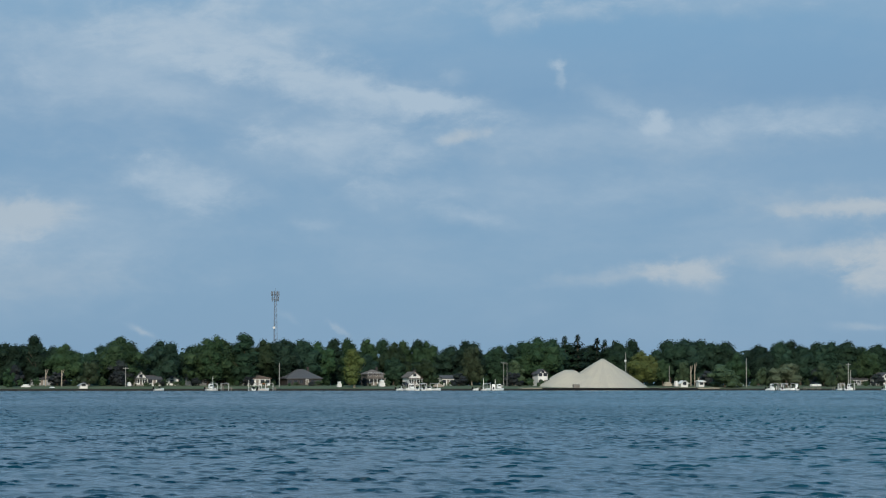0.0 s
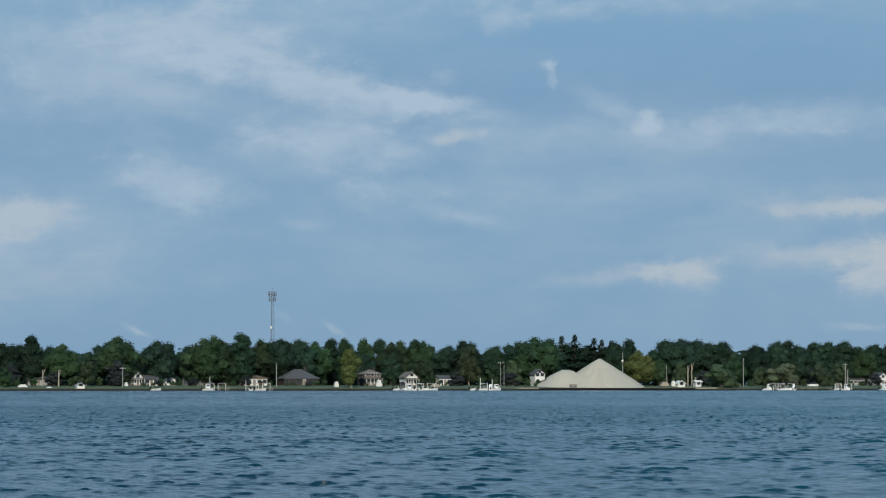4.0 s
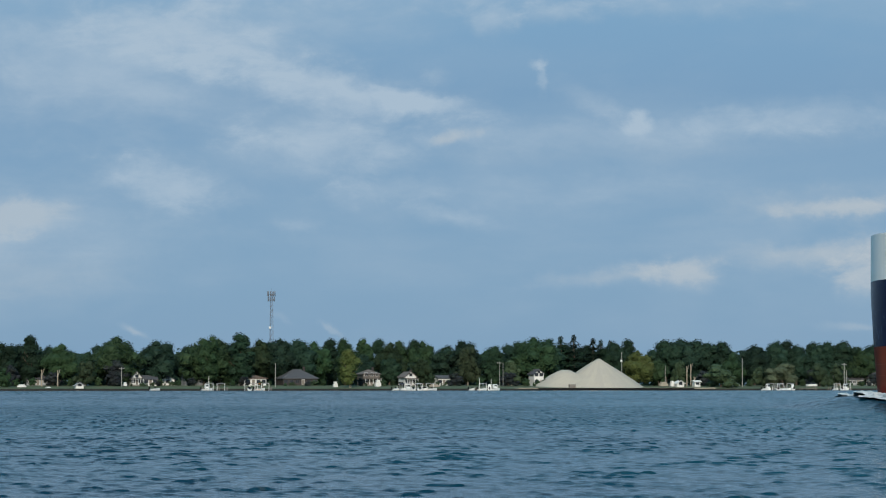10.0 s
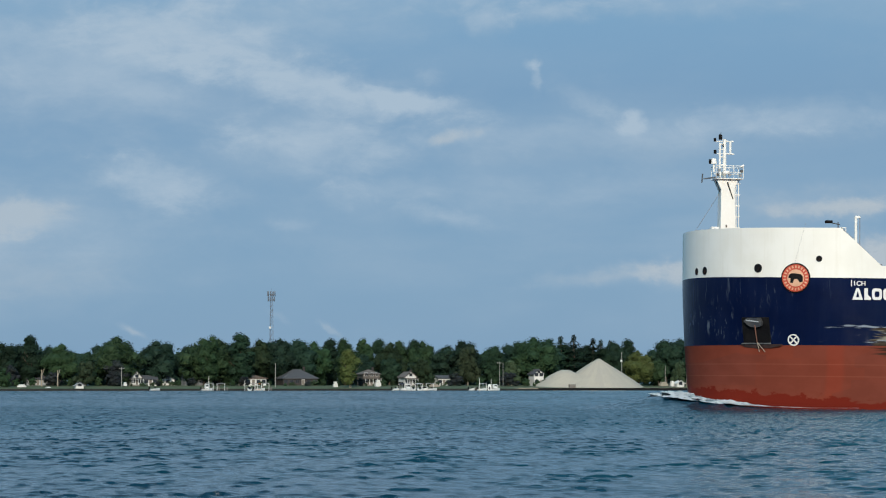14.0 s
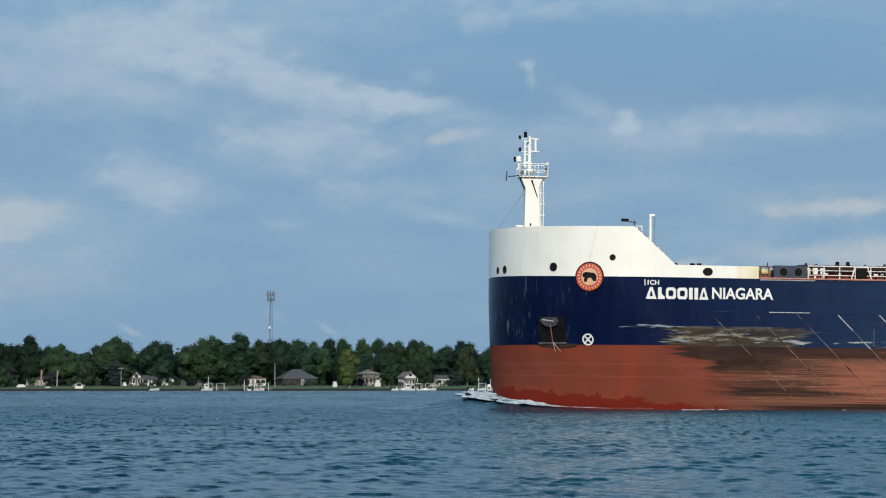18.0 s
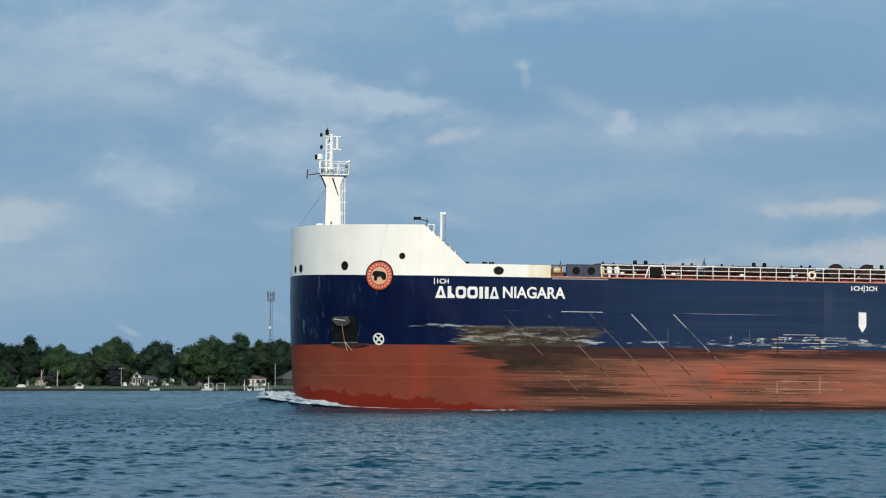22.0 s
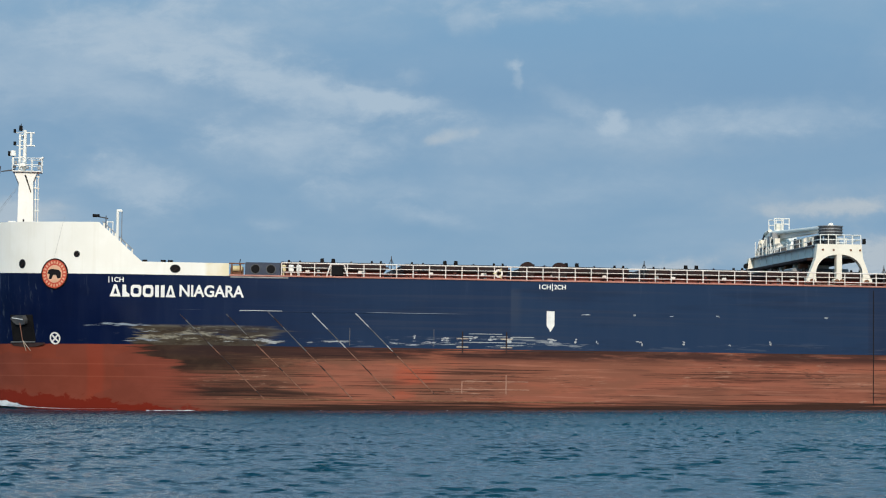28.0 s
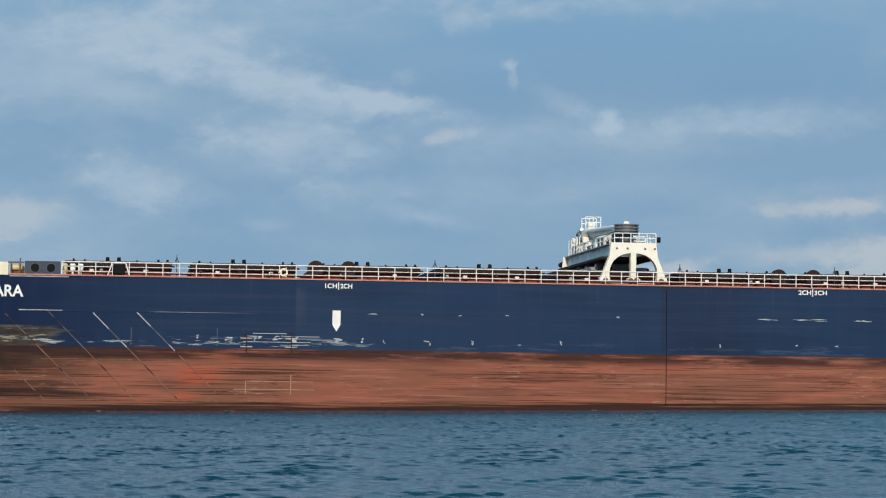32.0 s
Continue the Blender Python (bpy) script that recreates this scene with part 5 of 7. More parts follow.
for x, z, w, h in ((40.9, 5.55, 0.55, 0.35), (35.2, 5.55, 0.5, 0.3), (36.6, 5.6, 0.6, 0.25), (37.9, 5.5, 0.4, 0.4), (33.2, 5.5, 0.5, 0.3), (42.6, 5.5, 0.25, 0.30), (44.2, 5.45, 0.2, 0.25), (47.3, 5.5, 0.5, 0.16), (47.45, 5.3, 0.12, 0.22), (50.5, 5.45, 0.16, 0.28),
                   (53.9, 5.35, 0.14, 0.12), (56.9, 5.55, 0.12, 0.36), (43.4, 7.4, 0.8, 0.07), (46.9, 7.4, 0.2, 0.1), (49.6, 7.4, 0.2, 0.08), (53.0, 7.42, 0.22, 0.08), (61, 7.45, 0.3, 0.1),
                   (68.5, 5.5, 0.2, 0.2), (72.0, 7.45, 1.4, 0.09), (75.5, 7.45, 2.6, 0.12), (79.2, 7.45, 1.0, 0.1), (74.2, 5.6, 0.2, 0.1), (77.2, 5.6, 0.3, 0.14), (32.2, 5.25, 0.7, 0.12), (31.0, 5.5, 0.16, 0.4)):
    bm = bmesh.new()
    rs = random.Random(int(x * 100))
    for i in range(6):
        cx, cz = x + w * (rs.random() - 0.5) * 0.9, z + h * (rs.random() - 0.5)
        sw, sh = w * (0.10 + 0.28 * rs.random()), max(0.02, h * (0.08 + 0.16 * rs.random()))
        prism(bm, [(cx - sw, cz - sh * 0.3), (cx - sw * 0.3, cz - sh), (cx + sw * 0.6, cz - sh * 0.5), (cx + sw, cz + sh * 0.3), (cx + sw * 0.1, cz + sh), (cx - sw * 0.7, cz + sh * 0.4)], -11.907 - 0.001 * i, -11.88, "y")
    part("scuff", bm, SCUFF, ship, "bare scuff in the paint")
# vertical plate joint
part("plate_joint", one(box, 64.55, 64.61, -11.91, -11.85, 1.2, 9.5), TAR, ship)

# ---- deck gear ----
# railing: posts and three rails
POST_STEP = 1.17
n_posts = 61
rail = part("railing", one(tube, (21.5, -11.82, 10.72), (21.5 + n_posts * POST_STEP, -11.82, 10.72), 0.045, n=6), RAILPAINT, ship, "cream painted deck railing")
for z in (10.40, 10.06):
    part("rail", one(tube, (21.5, -11.82, z), (21.5 + n_posts * POST_STEP, -11.82, z), 0.028, n=6), RAILPAINT, rail)
post_me = from_bm("post", one(tube, (0, 0, Z_DECK), (0, 0, 10.72), 0.038, n=6), RAILPAINT)
for i in range(n_posts + 1):
    p = new("post", post_me)
    p.parent = rail
    p.location = (21.5 + i * POST_STEP, -11.82, 0)
# fairlead panel with two rollers, beside a small worn rail
panel = part("fairlead_panel", one(box, 18.95, 21.4, -11.85, -11.5, 9.75, 10.72, 0.03), NAVYPANEL, ship, "dark navy fairlead panel with two openings")
for x in (19.65, 20.75):
    m = Matrix.Translation((x, -11.86, 10.25)) @ pose(0, 0, 0, 90, 0, 0)
    # flat black disc painted for the dark inside of the opening
    part("opening", one(disc, m, 0, 0.30, -0.02, 0.015, 24), BLACK, panel)
    part("lip", one(disc, m, 0.30, 0.35, -0.02, 0.04, 24), DARKSTEEL, panel)
part("panel_foot", one(box, 17.9, 22.0, -11.93, -11.84, 9.60, 9.70, 0.02), STEEL, panel)
winch = part("mooring_winch", one(box, 17.95, 18.85, -11.3, -10.2, Z_DECK, 10.42, 0.06), RUST, ship, "rust-brown mooring winch with a yellow drum")
part("drum", one(tube, (18.0, -11.35, 10.28), (18.75, -11.35, 10.28), 0.22, n=14), YELLOW, winch)
part("brake_lever", one(tube, (18.5, -11.3, 10.3), (18.62, -11.3, 10.95), 0.03, n=6), BLACK, winch)
for x in (18.0, 18.6):
    part("worn_post", one(tube, (x, -11.7, Z_DECK), (x, -11.7, 10.6), 0.06, n=6), RUST, ship)
part("worn_rail", one(tube, (17.8, -11.7, 10.62), (18.9, -11.7, 10.62), 0.05, n=6), RUST, ship)
for x in (21.55, 22.1, 22.65):
    vent = part("ventilator", one(tube, (x + 0.13, -11.05, Z_DECK), (x + 0.13, -11.05, 10.2), 0.08, n=10), YELLOW if x < 22 else RAILPAINT, ship, "deck ventilator with a boxy hood")
    part("hood", one(box, x - 0.05, x + 0.31, -11.22, -10.88, 10.12, 10.62, 0.06), YELLOW if x < 22 else WHITE, vent)
# roller chock with a lattice frame
rc = part("roller_chock", one(box, 24.95, 25.95, -11.9, -11.6, Z_DECK, 10.56, 0.12), BLACK, ship, "dark roller chock in a pale frame")
for p, q in (((24.70, Z_DECK), (24.98, 10.68)), ((24.98, 10.68), (25.92, 10.68)), ((25.92, 10.68), (26.20, Z_DECK))):
    part("frame_bar", one(tube, (p[0], -11.9, p[1]), (q[0], -11.9, q[1]), 0.05, n=6), RAILPAINT, rc)
lf = Matrix.Translation((37.0, -11.9, 10.24)) @ pose(0, 0, 0, 90, 0, 0)
lifebuoy = part("lifebuoy", one(disc, lf, 0.17, 0.30, -0.04, 0.05, 24), RAILPAINT, ship, "pale lifebuoy on the railing")
for a in (90, 210, 330):
    part("strap", one(box, -0.04, 0.04, 0.12, 0.40, -0.03, 0.07, m=lf @ pose(0, 0, 0, 0, 0, a)), YELLOW, lifebuoy)

# hatches: coaming, cover, cleats
HATCH_X = [21.7 + 8.92 * i for i in range(8)]


def hatch(x0):
    x1 = x0 + 7.35
    h = part("hatch", one(box, x0, x1, -9.0, 9.0, Z_DECK, 10.35, 0.04), OXIDE, ship, "red-brown steel hatch coaming with a cover")
    part("cover", one(box, x0 - 0.12, x1 + 0.12, -9.25, 9.25, 10.35, 10.95, 0.08), MAROON, h, "dark maroon hatch cover")
    for i in range(9):
        x = x0 + 0.2 + i * (x1 - x0 - 0.4) / 8
        part("bracket", one(prism, [(-9.55, Z_DECK), (-9.0, Z_DECK), (-9.0, 10.3), (-9.2, 10.3)], x - 0.03, x + 0.03, "x"), MAROON, h)
    for x, s in ((x0 + 2.9, 0.16), (x0 + 3.7, 0.16), (x0 + 0.5, 0.09), (x0 + 6.5, 0.1), (x1 - 0.2, 0.1), (x0 + 1.3, 0.07), (x0 + 5.0, 0.07)):
        part("lifting_knob", one(tube, (x, -8.6, 10.93), (x, -8.6, 10.93 + 2 * s), s, s * 0.8, 10), BLACK, h)
    part("side_rail", one(tube, (x0 - 0.3, -9.4, 10.60), (x1 + 0.3, -9.4, 10.60), 0.07, n=6), MAROON, h)
    for x in (x0 + 1.8, x0 + 5.6):
        part("cleat", one(box, x - 0.15, x + 0.15, -9.5, -9.2, 10.1, 10.35, 0.03), RAILPAINT, h)


for x in HATCH_X:
    hatch(x)
# hoops over the winches between hatches
for x in (39.4, 41.75, 73.4, 76.0):
    o = part("winch_guard", bmesh.new(), MAROON, ship, "dark red half-round winch guard")
    bm = bmesh.new()
    disc(bm, Matrix.Translation((x, -9.9, 10.62)) @ pose(0, 0, 0, 90, 0, 0), 0, 0.60, -0.3, 0.0, 26)
    o.data = from_bm("winch_guard", bm, MAROON)
    part("drum", one(disc, Matrix.Translation((x, -9.9, 10.62)) @ pose(0, 0, 0, 90, 0, 0), 0, 0.42, -0.25, -0.05, 20), MAROON, o)
for x in (24.2, 27.4, 31.2, 34.0, 36.2, 48.8, 52.4, 57.8, 67.6, 71.1, 78.0):
    v = part("vent", one(tube, (x, -10.6, Z_DECK), (x, -10.6, 10.35), 0.11, n=8), (CREAM, OXIDE, RAILPAINT)[int(x) % 3], ship)
    part("cap", one(tube, (x, -10.6, 10.33), (x, -10.6, 10.55), 0.19, 0.12, 10), MAROON, v)
for x in (29.5, 48.0, 66.0, 77.6):
    wh = part("whip", one(tube, (x, -9.8, Z_DECK), (x, -9.8, 11.45), 0.05, 0.03, 6), DARKSTEEL, ship)
    for dx in (-0.22, 0.22):
        part("stay", one(tube, (x + dx, -9.8, 10.7), (x, -9.8, 11.25), 0.03, n=5), DARKSTEEL, wh)
part("deck_pipe", one(tube, (22, -10.9, 10.05), (96, -10.9, 10.05), 0.09, n=8), OXIDE, ship)

# ---- hatch cover gantry: two arched legs, a box beam between, winch drum, cab and rails on top ----
gantry = part("hatch_gantry", one(box, 61.5, 62.3, -10.3, 10.3, 12.05, 12.92, 0.05), WHITE, ship, "cream white hatch cover gantry with arched legs")
part("girder", one(box, 63.7, 64.5, -10.3, 10.3, 12.05, 12.92, 0.05), WHITE, gantry)


def arch(y):
    """One leg frame: an outline with two arched openings beside a middle post."""
    bm = bmesh.new()
    zb, zs, zt = Z_DECK + 0.18, 12.20, 12.98
    cx = 62.75
    for side in (-1, 1):
        leg = [(cx + side * 2.38, zb), (cx + side * 2.30, zb + 0.55), (cx + side * 1.78, 11.9), (cx + side * 1.66, zt - 0.06)]
        inner = [(cx + side * 1.80, zb), (cx + side * 1.78, zb + 0.75)]
        arc = [(cx + side * (0.20 + 1.56 * math.cos(a)), zb + 0.75 + 1.40 * math.sin(a)) for a in (math.pi / 2 * i / 8 for i in range(9))]
        pts = leg + [(cx, zt - 0.06), (cx, zs)] + [(cx + side * 0.20, zs - 0.02)] + arc[::-1] + inner[::-1][1:]
        prism(bm, pts if side > 0 else pts[::-1], y - 0.32, y + 0.32, "y")
        box(bm, cx + side * 2.1 - 0.38, cx + side * 2.1 + 0.38, y - 0.34, y + 0.34, zb - 0.05, zb + 0.40, 0.03)
    box(bm, cx - 0.21, cx + 0.21, y - 0.30, y + 0.30, zb, zs + 0.1, 0.03)
    box(bm, cx - 0.42, cx + 0.42, y - 0.33, y + 0.33, zb - 0.05, zb + 0.36, 0.05)
    box(bm, cx - 2.0, cx + 2.0, y - 0.20, y + 0.20, zb - 0.05, zb + 0.10, 0.02)
    leg = part("leg_frame", bm, CREAM, gantry, "cream arched leg frame")
    for x in (cx - 2.05, cx - 0.2, cx + 0.2, cx + 2.05):
        part("wheel", one(disc, Matrix.Translation((x, y - 0.34, zb + 0.15)) @ pose(0, 0, 0, 90, 0, 0), 0, 0.20, -0.1, 0.04, 18), RUST, leg)
    return leg


arch(-10.2)
arch(10.2)
dr = part("cable_drum", one(tube, (62.45, -9.2, 13.62), (62.45, -9.2, 14.32), 0.86, n=28), DARKSTEEL, gantry, "dark ribbed cable drum")
for z in (13.64, 13.86, 14.08, 14.30):
    part("rim", one(disc, Matrix.Translation((62.45, -9.2, z)), 0.84, 0.93, -0.03, 0.03, 28), STEEL, dr)
part("hub", one(tube, (62.45, -9.2, 14.3), (62.45, -9.2, 14.55), 0.28, 0.16, 12), WHITE, dr)
part("stand", one(tube, (62.45, -9.2, 12.9), (62.45, -9.2, 13.65), 0.5, n=12), DARKSTEEL, dr)
for y in (-10.2, -6.5):
    for z in (13.28, 13.62):
        part("guard_rail", one(tube, (61.4, y, z), (64.45, y, z), 0.032, n=6), WHITE, gantry)
    for x in (61.4, 62.0, 62.6, 63.2, 63.8, 64.45):
        part("guard_post", one(tube, (x, y, 12.9), (x, y, 13.62), 0.035, n=6), WHITE, gantry)
for x in (61.4, 64.45):
    for z in (13.28, 13.62):
        part("guard_rail", one(tube, (x, -10.2, z), (x, 8.5, z), 0.03, n=6), WHITE, gantry)
    for i in range(10):
        y = -8.2 + i * 1.85
        part("guard_post", one(tube, (x, y, 12.9), (x, y, 13.62), 0.035, n=6), WHITE, gantry)
part("walkway", one(box, 61.2, 61.5, -10.0, 10.0, 12.86, 12.94), STEEL, gantry)
part("machine_house", one(box, 61.7, 64.0, 3.4, 8.6, 12.95, 13.75, 0.1), WHITE, gantry, "white machine house")
for i, (y, zz) in enumerate(((9.3, 13.0), (9.0, 13.75), (8.6, 14.35), (8.0, 14.8))):
    # curved hose and cable tray over the far end
    part("hose_bend", one(tube, (62.0, y, zz), (62.0, (9.0, 8.6, 8.0, 6.6)[i], (13.75, 14.35, 14.8, 14.95)[i]), 0.16, n=10), CREAM if i % 2 else DARKSTEEL, gantry)
for x in (61.35, 61.6):
    for y in (4.0, 5.2, 6.4, 7.6, 8.8):
        part("ladder_post", one(tube, (x, y, 12.9), (x, y, 14.2), 0.03, n=5), WHITE, gantry)
part("cable_reel", one(tube, (61.9, -1.2, 13.45), (63.1, -1.2, 13.45), 0.42, n=18), DARKSTEEL, gantry, "dark cable reel")
part("winch_motor", one(tube, (61.9, -5.0, 13.25), (63.2, -5.0, 13.25), 0.30, n=14), STEEL, gantry)
for y in (-7.4, -6.4, -5.6, -4.0):
    part("cabinet", one(box, 61.75, 62.3, y - 0.3, y + 0.3, 12.95, 13.75, 0.04), DARKSTEEL if int(y * 10) % 4 else CREAM, gantry)
for y in (-6.0, -2.0, 2.5, 6.0):
    part("hook_block", one(box, 60.9, 61.6, y - 0.25, y + 0.25, 11.3, 11.72, 0.08), RUST if y < 0 else RAILPAINT, gantry)
part("bow_bumper", one(tube, (61.0, 9.9, 12.3), (61.0, 10.5, 12.3), 0.22, n=10), BLACK, gantry)
part("machine_roof", one(prism, [(3.6, 13.75), (8.6, 13.75), (8.2, 14.5), (6.2, 14.85), (4.4, 14.3)], 61.9, 63.6, "x"), WHITE, gantry)
cab = part("operator_cab", one(box, 62.2, 63.4, 6.0, 7.8, 14.7, 15.0, 0.05), WHITE, gantry, "small white railed lookout")
for x in (62.2, 62.8, 63.4):
    for y in (6.0, 7.8):
        part("post", one(tube, (x, y, 15.0), (x, y, 15.95), 0.04, n=6), WHITE, cab)
for y in (6.0, 7.8):
    for z in (15.5, 15.93):
        part("rail", one(tube, (62.2, y, z), (63.4, y, z), 0.04, n=6), WHITE, cab)
part("lamp_box", one(box, 62.5, 63.1, 6.6, 7.2, 15.0, 15.6, 0.06), CREAM, cab)
part("jib", one(prism, [(-8.0, 14.0), (5.0, 14.2), (5.0, 14.75), (-8.0, 14.3)], 62.2, 62.7, "x"), WHITE, gantry, "white jib over the gantry beam")
part("spreader", one(box, 60.4, 64.8, -6.0, 8.5, 10.95, 11.35, 0.08), STEEL, gantry, "grey lifting frame under the beam")
for y, r in ((-3.5, 0.35), (0.5, 0.45), (4.0, 0.4), (7.5, 0.35)):
    part("spreader_block", one(box, 61.2, 63.9, y - r, y + r, 11.35, 11.9, 0.1), CREAM, gantry)
for y in (-8.0, 2.0, 9.0):
    part("hoist_wire", one(tube, (61.3, y, 11.3), (61.3, y, 12.1), 0.03, n=5), DARKSTEEL, gantry)
for x, y, z, sx_, sy_, sz_, mat in ((62.3, -3.0, 12.95, 0.7, 1.0, 0.5, DARKSTEEL), (62.2, 0.4, 12.95, 0.7, 0.9, 0.6, WHITE), (62.0, 2.6, 12.95, 0.5, 0.8, 0.5, DARKSTEEL),
                                    (64.0, -4.5, 12.95, 0.7, 1.2, 0.6, DARKSTEEL), (63.8, 1.5, 12.95, 0.8, 1.6, 0.7, WHITE), (62.2, -6.2, 12.95, 1.2, 0.9, 0.45, MAROON)):
    part("machinery_box", one(box, x - sx_ / 2, x + sx_ / 2, y - sy_ / 2, y + sy_ / 2, z, z + sz_, 0.06), mat, gantry)
for i in range(9):
    y = -7.5 + i * 1.9
    part("stiffener", one(box, 61.46, 61.5, y - 0.05, y + 0.05, 12.1, 12.88), WHITE, gantry)
part("under_frame", one(box, 60.6, 64.6, -9.4, 9.4, 11.72, 11.95, 0.05), MAROON, gantry, "dark underside frame")
for x, y in ((62.3, -10.56), (63.6, -10.56), (61.5, -10.56), (64.3, -10.56)):
    part("bolt_plate", one(box, x - 0.07, x + 0.07, y, y + 0.05, 12.42, 12.56), RUST, gantry)
part("lamp", one(tube, (64.6, -10.5, 12.95), (64.6, -10.5, 13.35), 0.14, n=8), BLACK, gantry)

rs = random.Random(4)
for i in range(16):
    y, z, r = 3.0 + 6.2 * rs.random(), 13.0 + 1.5 * rs.random(), 0.12 + 0.2 * rs.random()
    part("machinery_box", one(box, 61.5, 61.7 + r, y - r, y + r, z - r, z + r, 0.03), rs.choice((DARKSTEEL, WHITE, STEEL, MAROON, CREAM)), gantry)
for y in (9.2, 7.4, 5.6):
    part("brace", one(tube, (61.45, y, 12.9), (61.45, y - 1.5, 14.3), 0.05, n=6), WHITE, gantry)
part("boom_pipe", one(tube, (62.0, 5.8, 14.72), (62.2, -8.4, 14.25), 0.17, n=12), WHITE, gantry, "white horizontal boom pipe")
gantry.location.x = -0.33

# ---- foremast ----
FZ = 12.35
bm = bmesh.new()
prism(bm, [(2.62, FZ), (3.86, FZ), (3.74, 17.0), (4.02, 17.75), (2.30, 17.75), (2.68, 16.9)], -0.55, 0.55, "y")
mast = part("foremast", bm, WHITE, ship, "white steel foremast with a lookout platform and lamps")
plat = part("platform", one(box, 2.2, 4.35, -0.8, 0.8, 17.72, 17.80, 0.02), WHITE, mast)
for z in (18.25, 18.75):
    for a, b in (((2.2, -0.8), (4.35, -0.8)), ((2.2, 0.8), (4.35, 0.8)), ((4.35, -0.8), (4.35, 0.8))):
        part("rail", one(tube, (a[0], a[1], z), (b[0], b[1], z), 0.03, n=6), WHITE, plat)
for x in (2.2, 2.9, 3.6, 4.35):
    for y in (-0.8, 0.8):
        part("post", one(tube, (x, y, 17.8), (x, y, 18.75), 0.03, n=6), WHITE, plat)
part("topmast", one(tube, (3.05, 0, 17.75), (3.05, 0, 20.9), 0.16, 0.12, 10), WHITE, mast)
part("topmast", one(tube, (2.68, 0, 17.75), (2.68, 0, 20.6), 0.10, 0.08, 8), WHITE, mast)
for z in (18.9, 19.5, 20.1, 20.5):
    part("rung", one(tube, (2.68, 0, z), (3.05, 0, z), 0.05, n=6), WHITE, mast)
part("yard", one(tube, (3.1, 0, 20.72), (3.75, 0, 20.72), 0.06, n=6), WHITE, mast)
part("yard", one(tube, (3.1, 0, 19.75), (3.8, 0, 19.75), 0.06, n=6), WHITE, mast)
part("yard_post", one(tube, (3.5, 0, 19.75), (3.5, 0, 20.72), 0.09, n=6), WHITE, mast)
for x, z, s in ((2.30, 19.75, 0.11), (2.28, 20.7, 0.10), (2.72, 20.85, 0.14), (2.7, 21.05, 0.08), (2.95, 20.3, 0.08)):
    lamp = part("lamp", one(tube, (x, 0, z), (x, 0, z + 2.6 * s), s, n=10), BLACK, mast)
    part("arm", one(tube, (x, 0, z), (2.9, 0, z), 0.03, n=5), WHITE, mast)
part("aerial", one(tube, (2.75, 0, 20.9), (2.75, 0, 21.4), 0.03, n=5), DARKSTEEL, mast)
part("radome", one(tube, (2.2, 0, 18.95), (2.2, 0, 19.35), 0.24, 0.2, 16), WHITE, mast)
part("radome_front", one(tube, (1.92, 0, 18.95), (1.92, 0, 19.3), 0.11, n=10), BLACK, mast)
part("radome_foot", one(tube, (2.2, 0, 18.3), (2.2, 0, 18.95), 0.08, n=8), WHITE, mast)
part("radar", one(box, 2.75, 3.2, -0.9, 0.9, 18.1, 18.35, 0.05), WHITE, mast)
part("horn", one(tube, (2.4, -0.2, 17.9), (1.35, -0.2, 17.75), 0.06, 0.04, 8), DARKSTEEL, mast)
part("horn_mouth", one(tube, (1.22, -0.2, 17.45), (1.28, -0.2, 18.15), 0.05, n=8), DARKSTEEL, mast)
part("brace", one(tube, (2.35, -0.1, 17.7), (2.75, -0.1, 16.7), 0.07, n=6), DARKSTEEL, mast)
part("cable", one(tube, (3.15, -0.58, 17.5), (3.6, -0.58, 16.2), 0.06, 0.03, 6), BLACK, mast)
lad = part("ladder", one(tube, (3.94, -0.25, 13.9), (3.90, -0.25, 17.7), 0.04, n=6), WHITE, mast)
part("stile", one(tube, (4.13, -0.25, 13.9), (4.10, -0.25, 17.7), 0.04, n=6), WHITE, lad)
for i in range(5):
    part("hoop", one(tube, (3.78, -0.25, 14.0 + i * 0.85), (4.22, -0.25, 14.0 + i * 0.85), 0.045, n=6), WHITE, lad)
part("lamp", one(tube, (4.2, -0.5, 18.65), (4.45, -0.5, 18.85), 0.10, n=8), WHITE, mast)
part("base_box", one(box, 1.95, 2.55, -0.5, 0.3, 13.4, 14.05, 0.05), WHITE, mast)
part("hatch_plate", one(box, 3.03, 3.14, -0.565, -0.54, 14.0, 14.2, 0.01), BLACK, mast)
for x, y in ((0.25, -0.4), (1.0, -3.0)):
    part("staff", one(tube, (x, y, 13.1), (x + 0.38, y, 13.75), 0.025, n=5), DARKSTEEL, ship)
for p, q, r in (((2.66, -0.2, 16.75), (0.35, -1.2, 13.40), 0.013), ((2.64, -0.1, 16.6), (0.50, -0.6, 13.45), 0.008)):
    part("stay", one(tube, p, q, r, n=5), STEEL, mast)
for x, z in ((2.35, 17.95), (2.45, 18.3), (3.3, 17.95), (4.15, 17.9), (4.2, 18.25)):
    part("junction_box", one(box, x - 0.10, x + 0.10, -0.85, -0.65, z, z + 0.22, 0.02), DARKSTEEL if x < 2.4 or x > 4.18 else STEEL, mast)
mast.location.x = -0.25
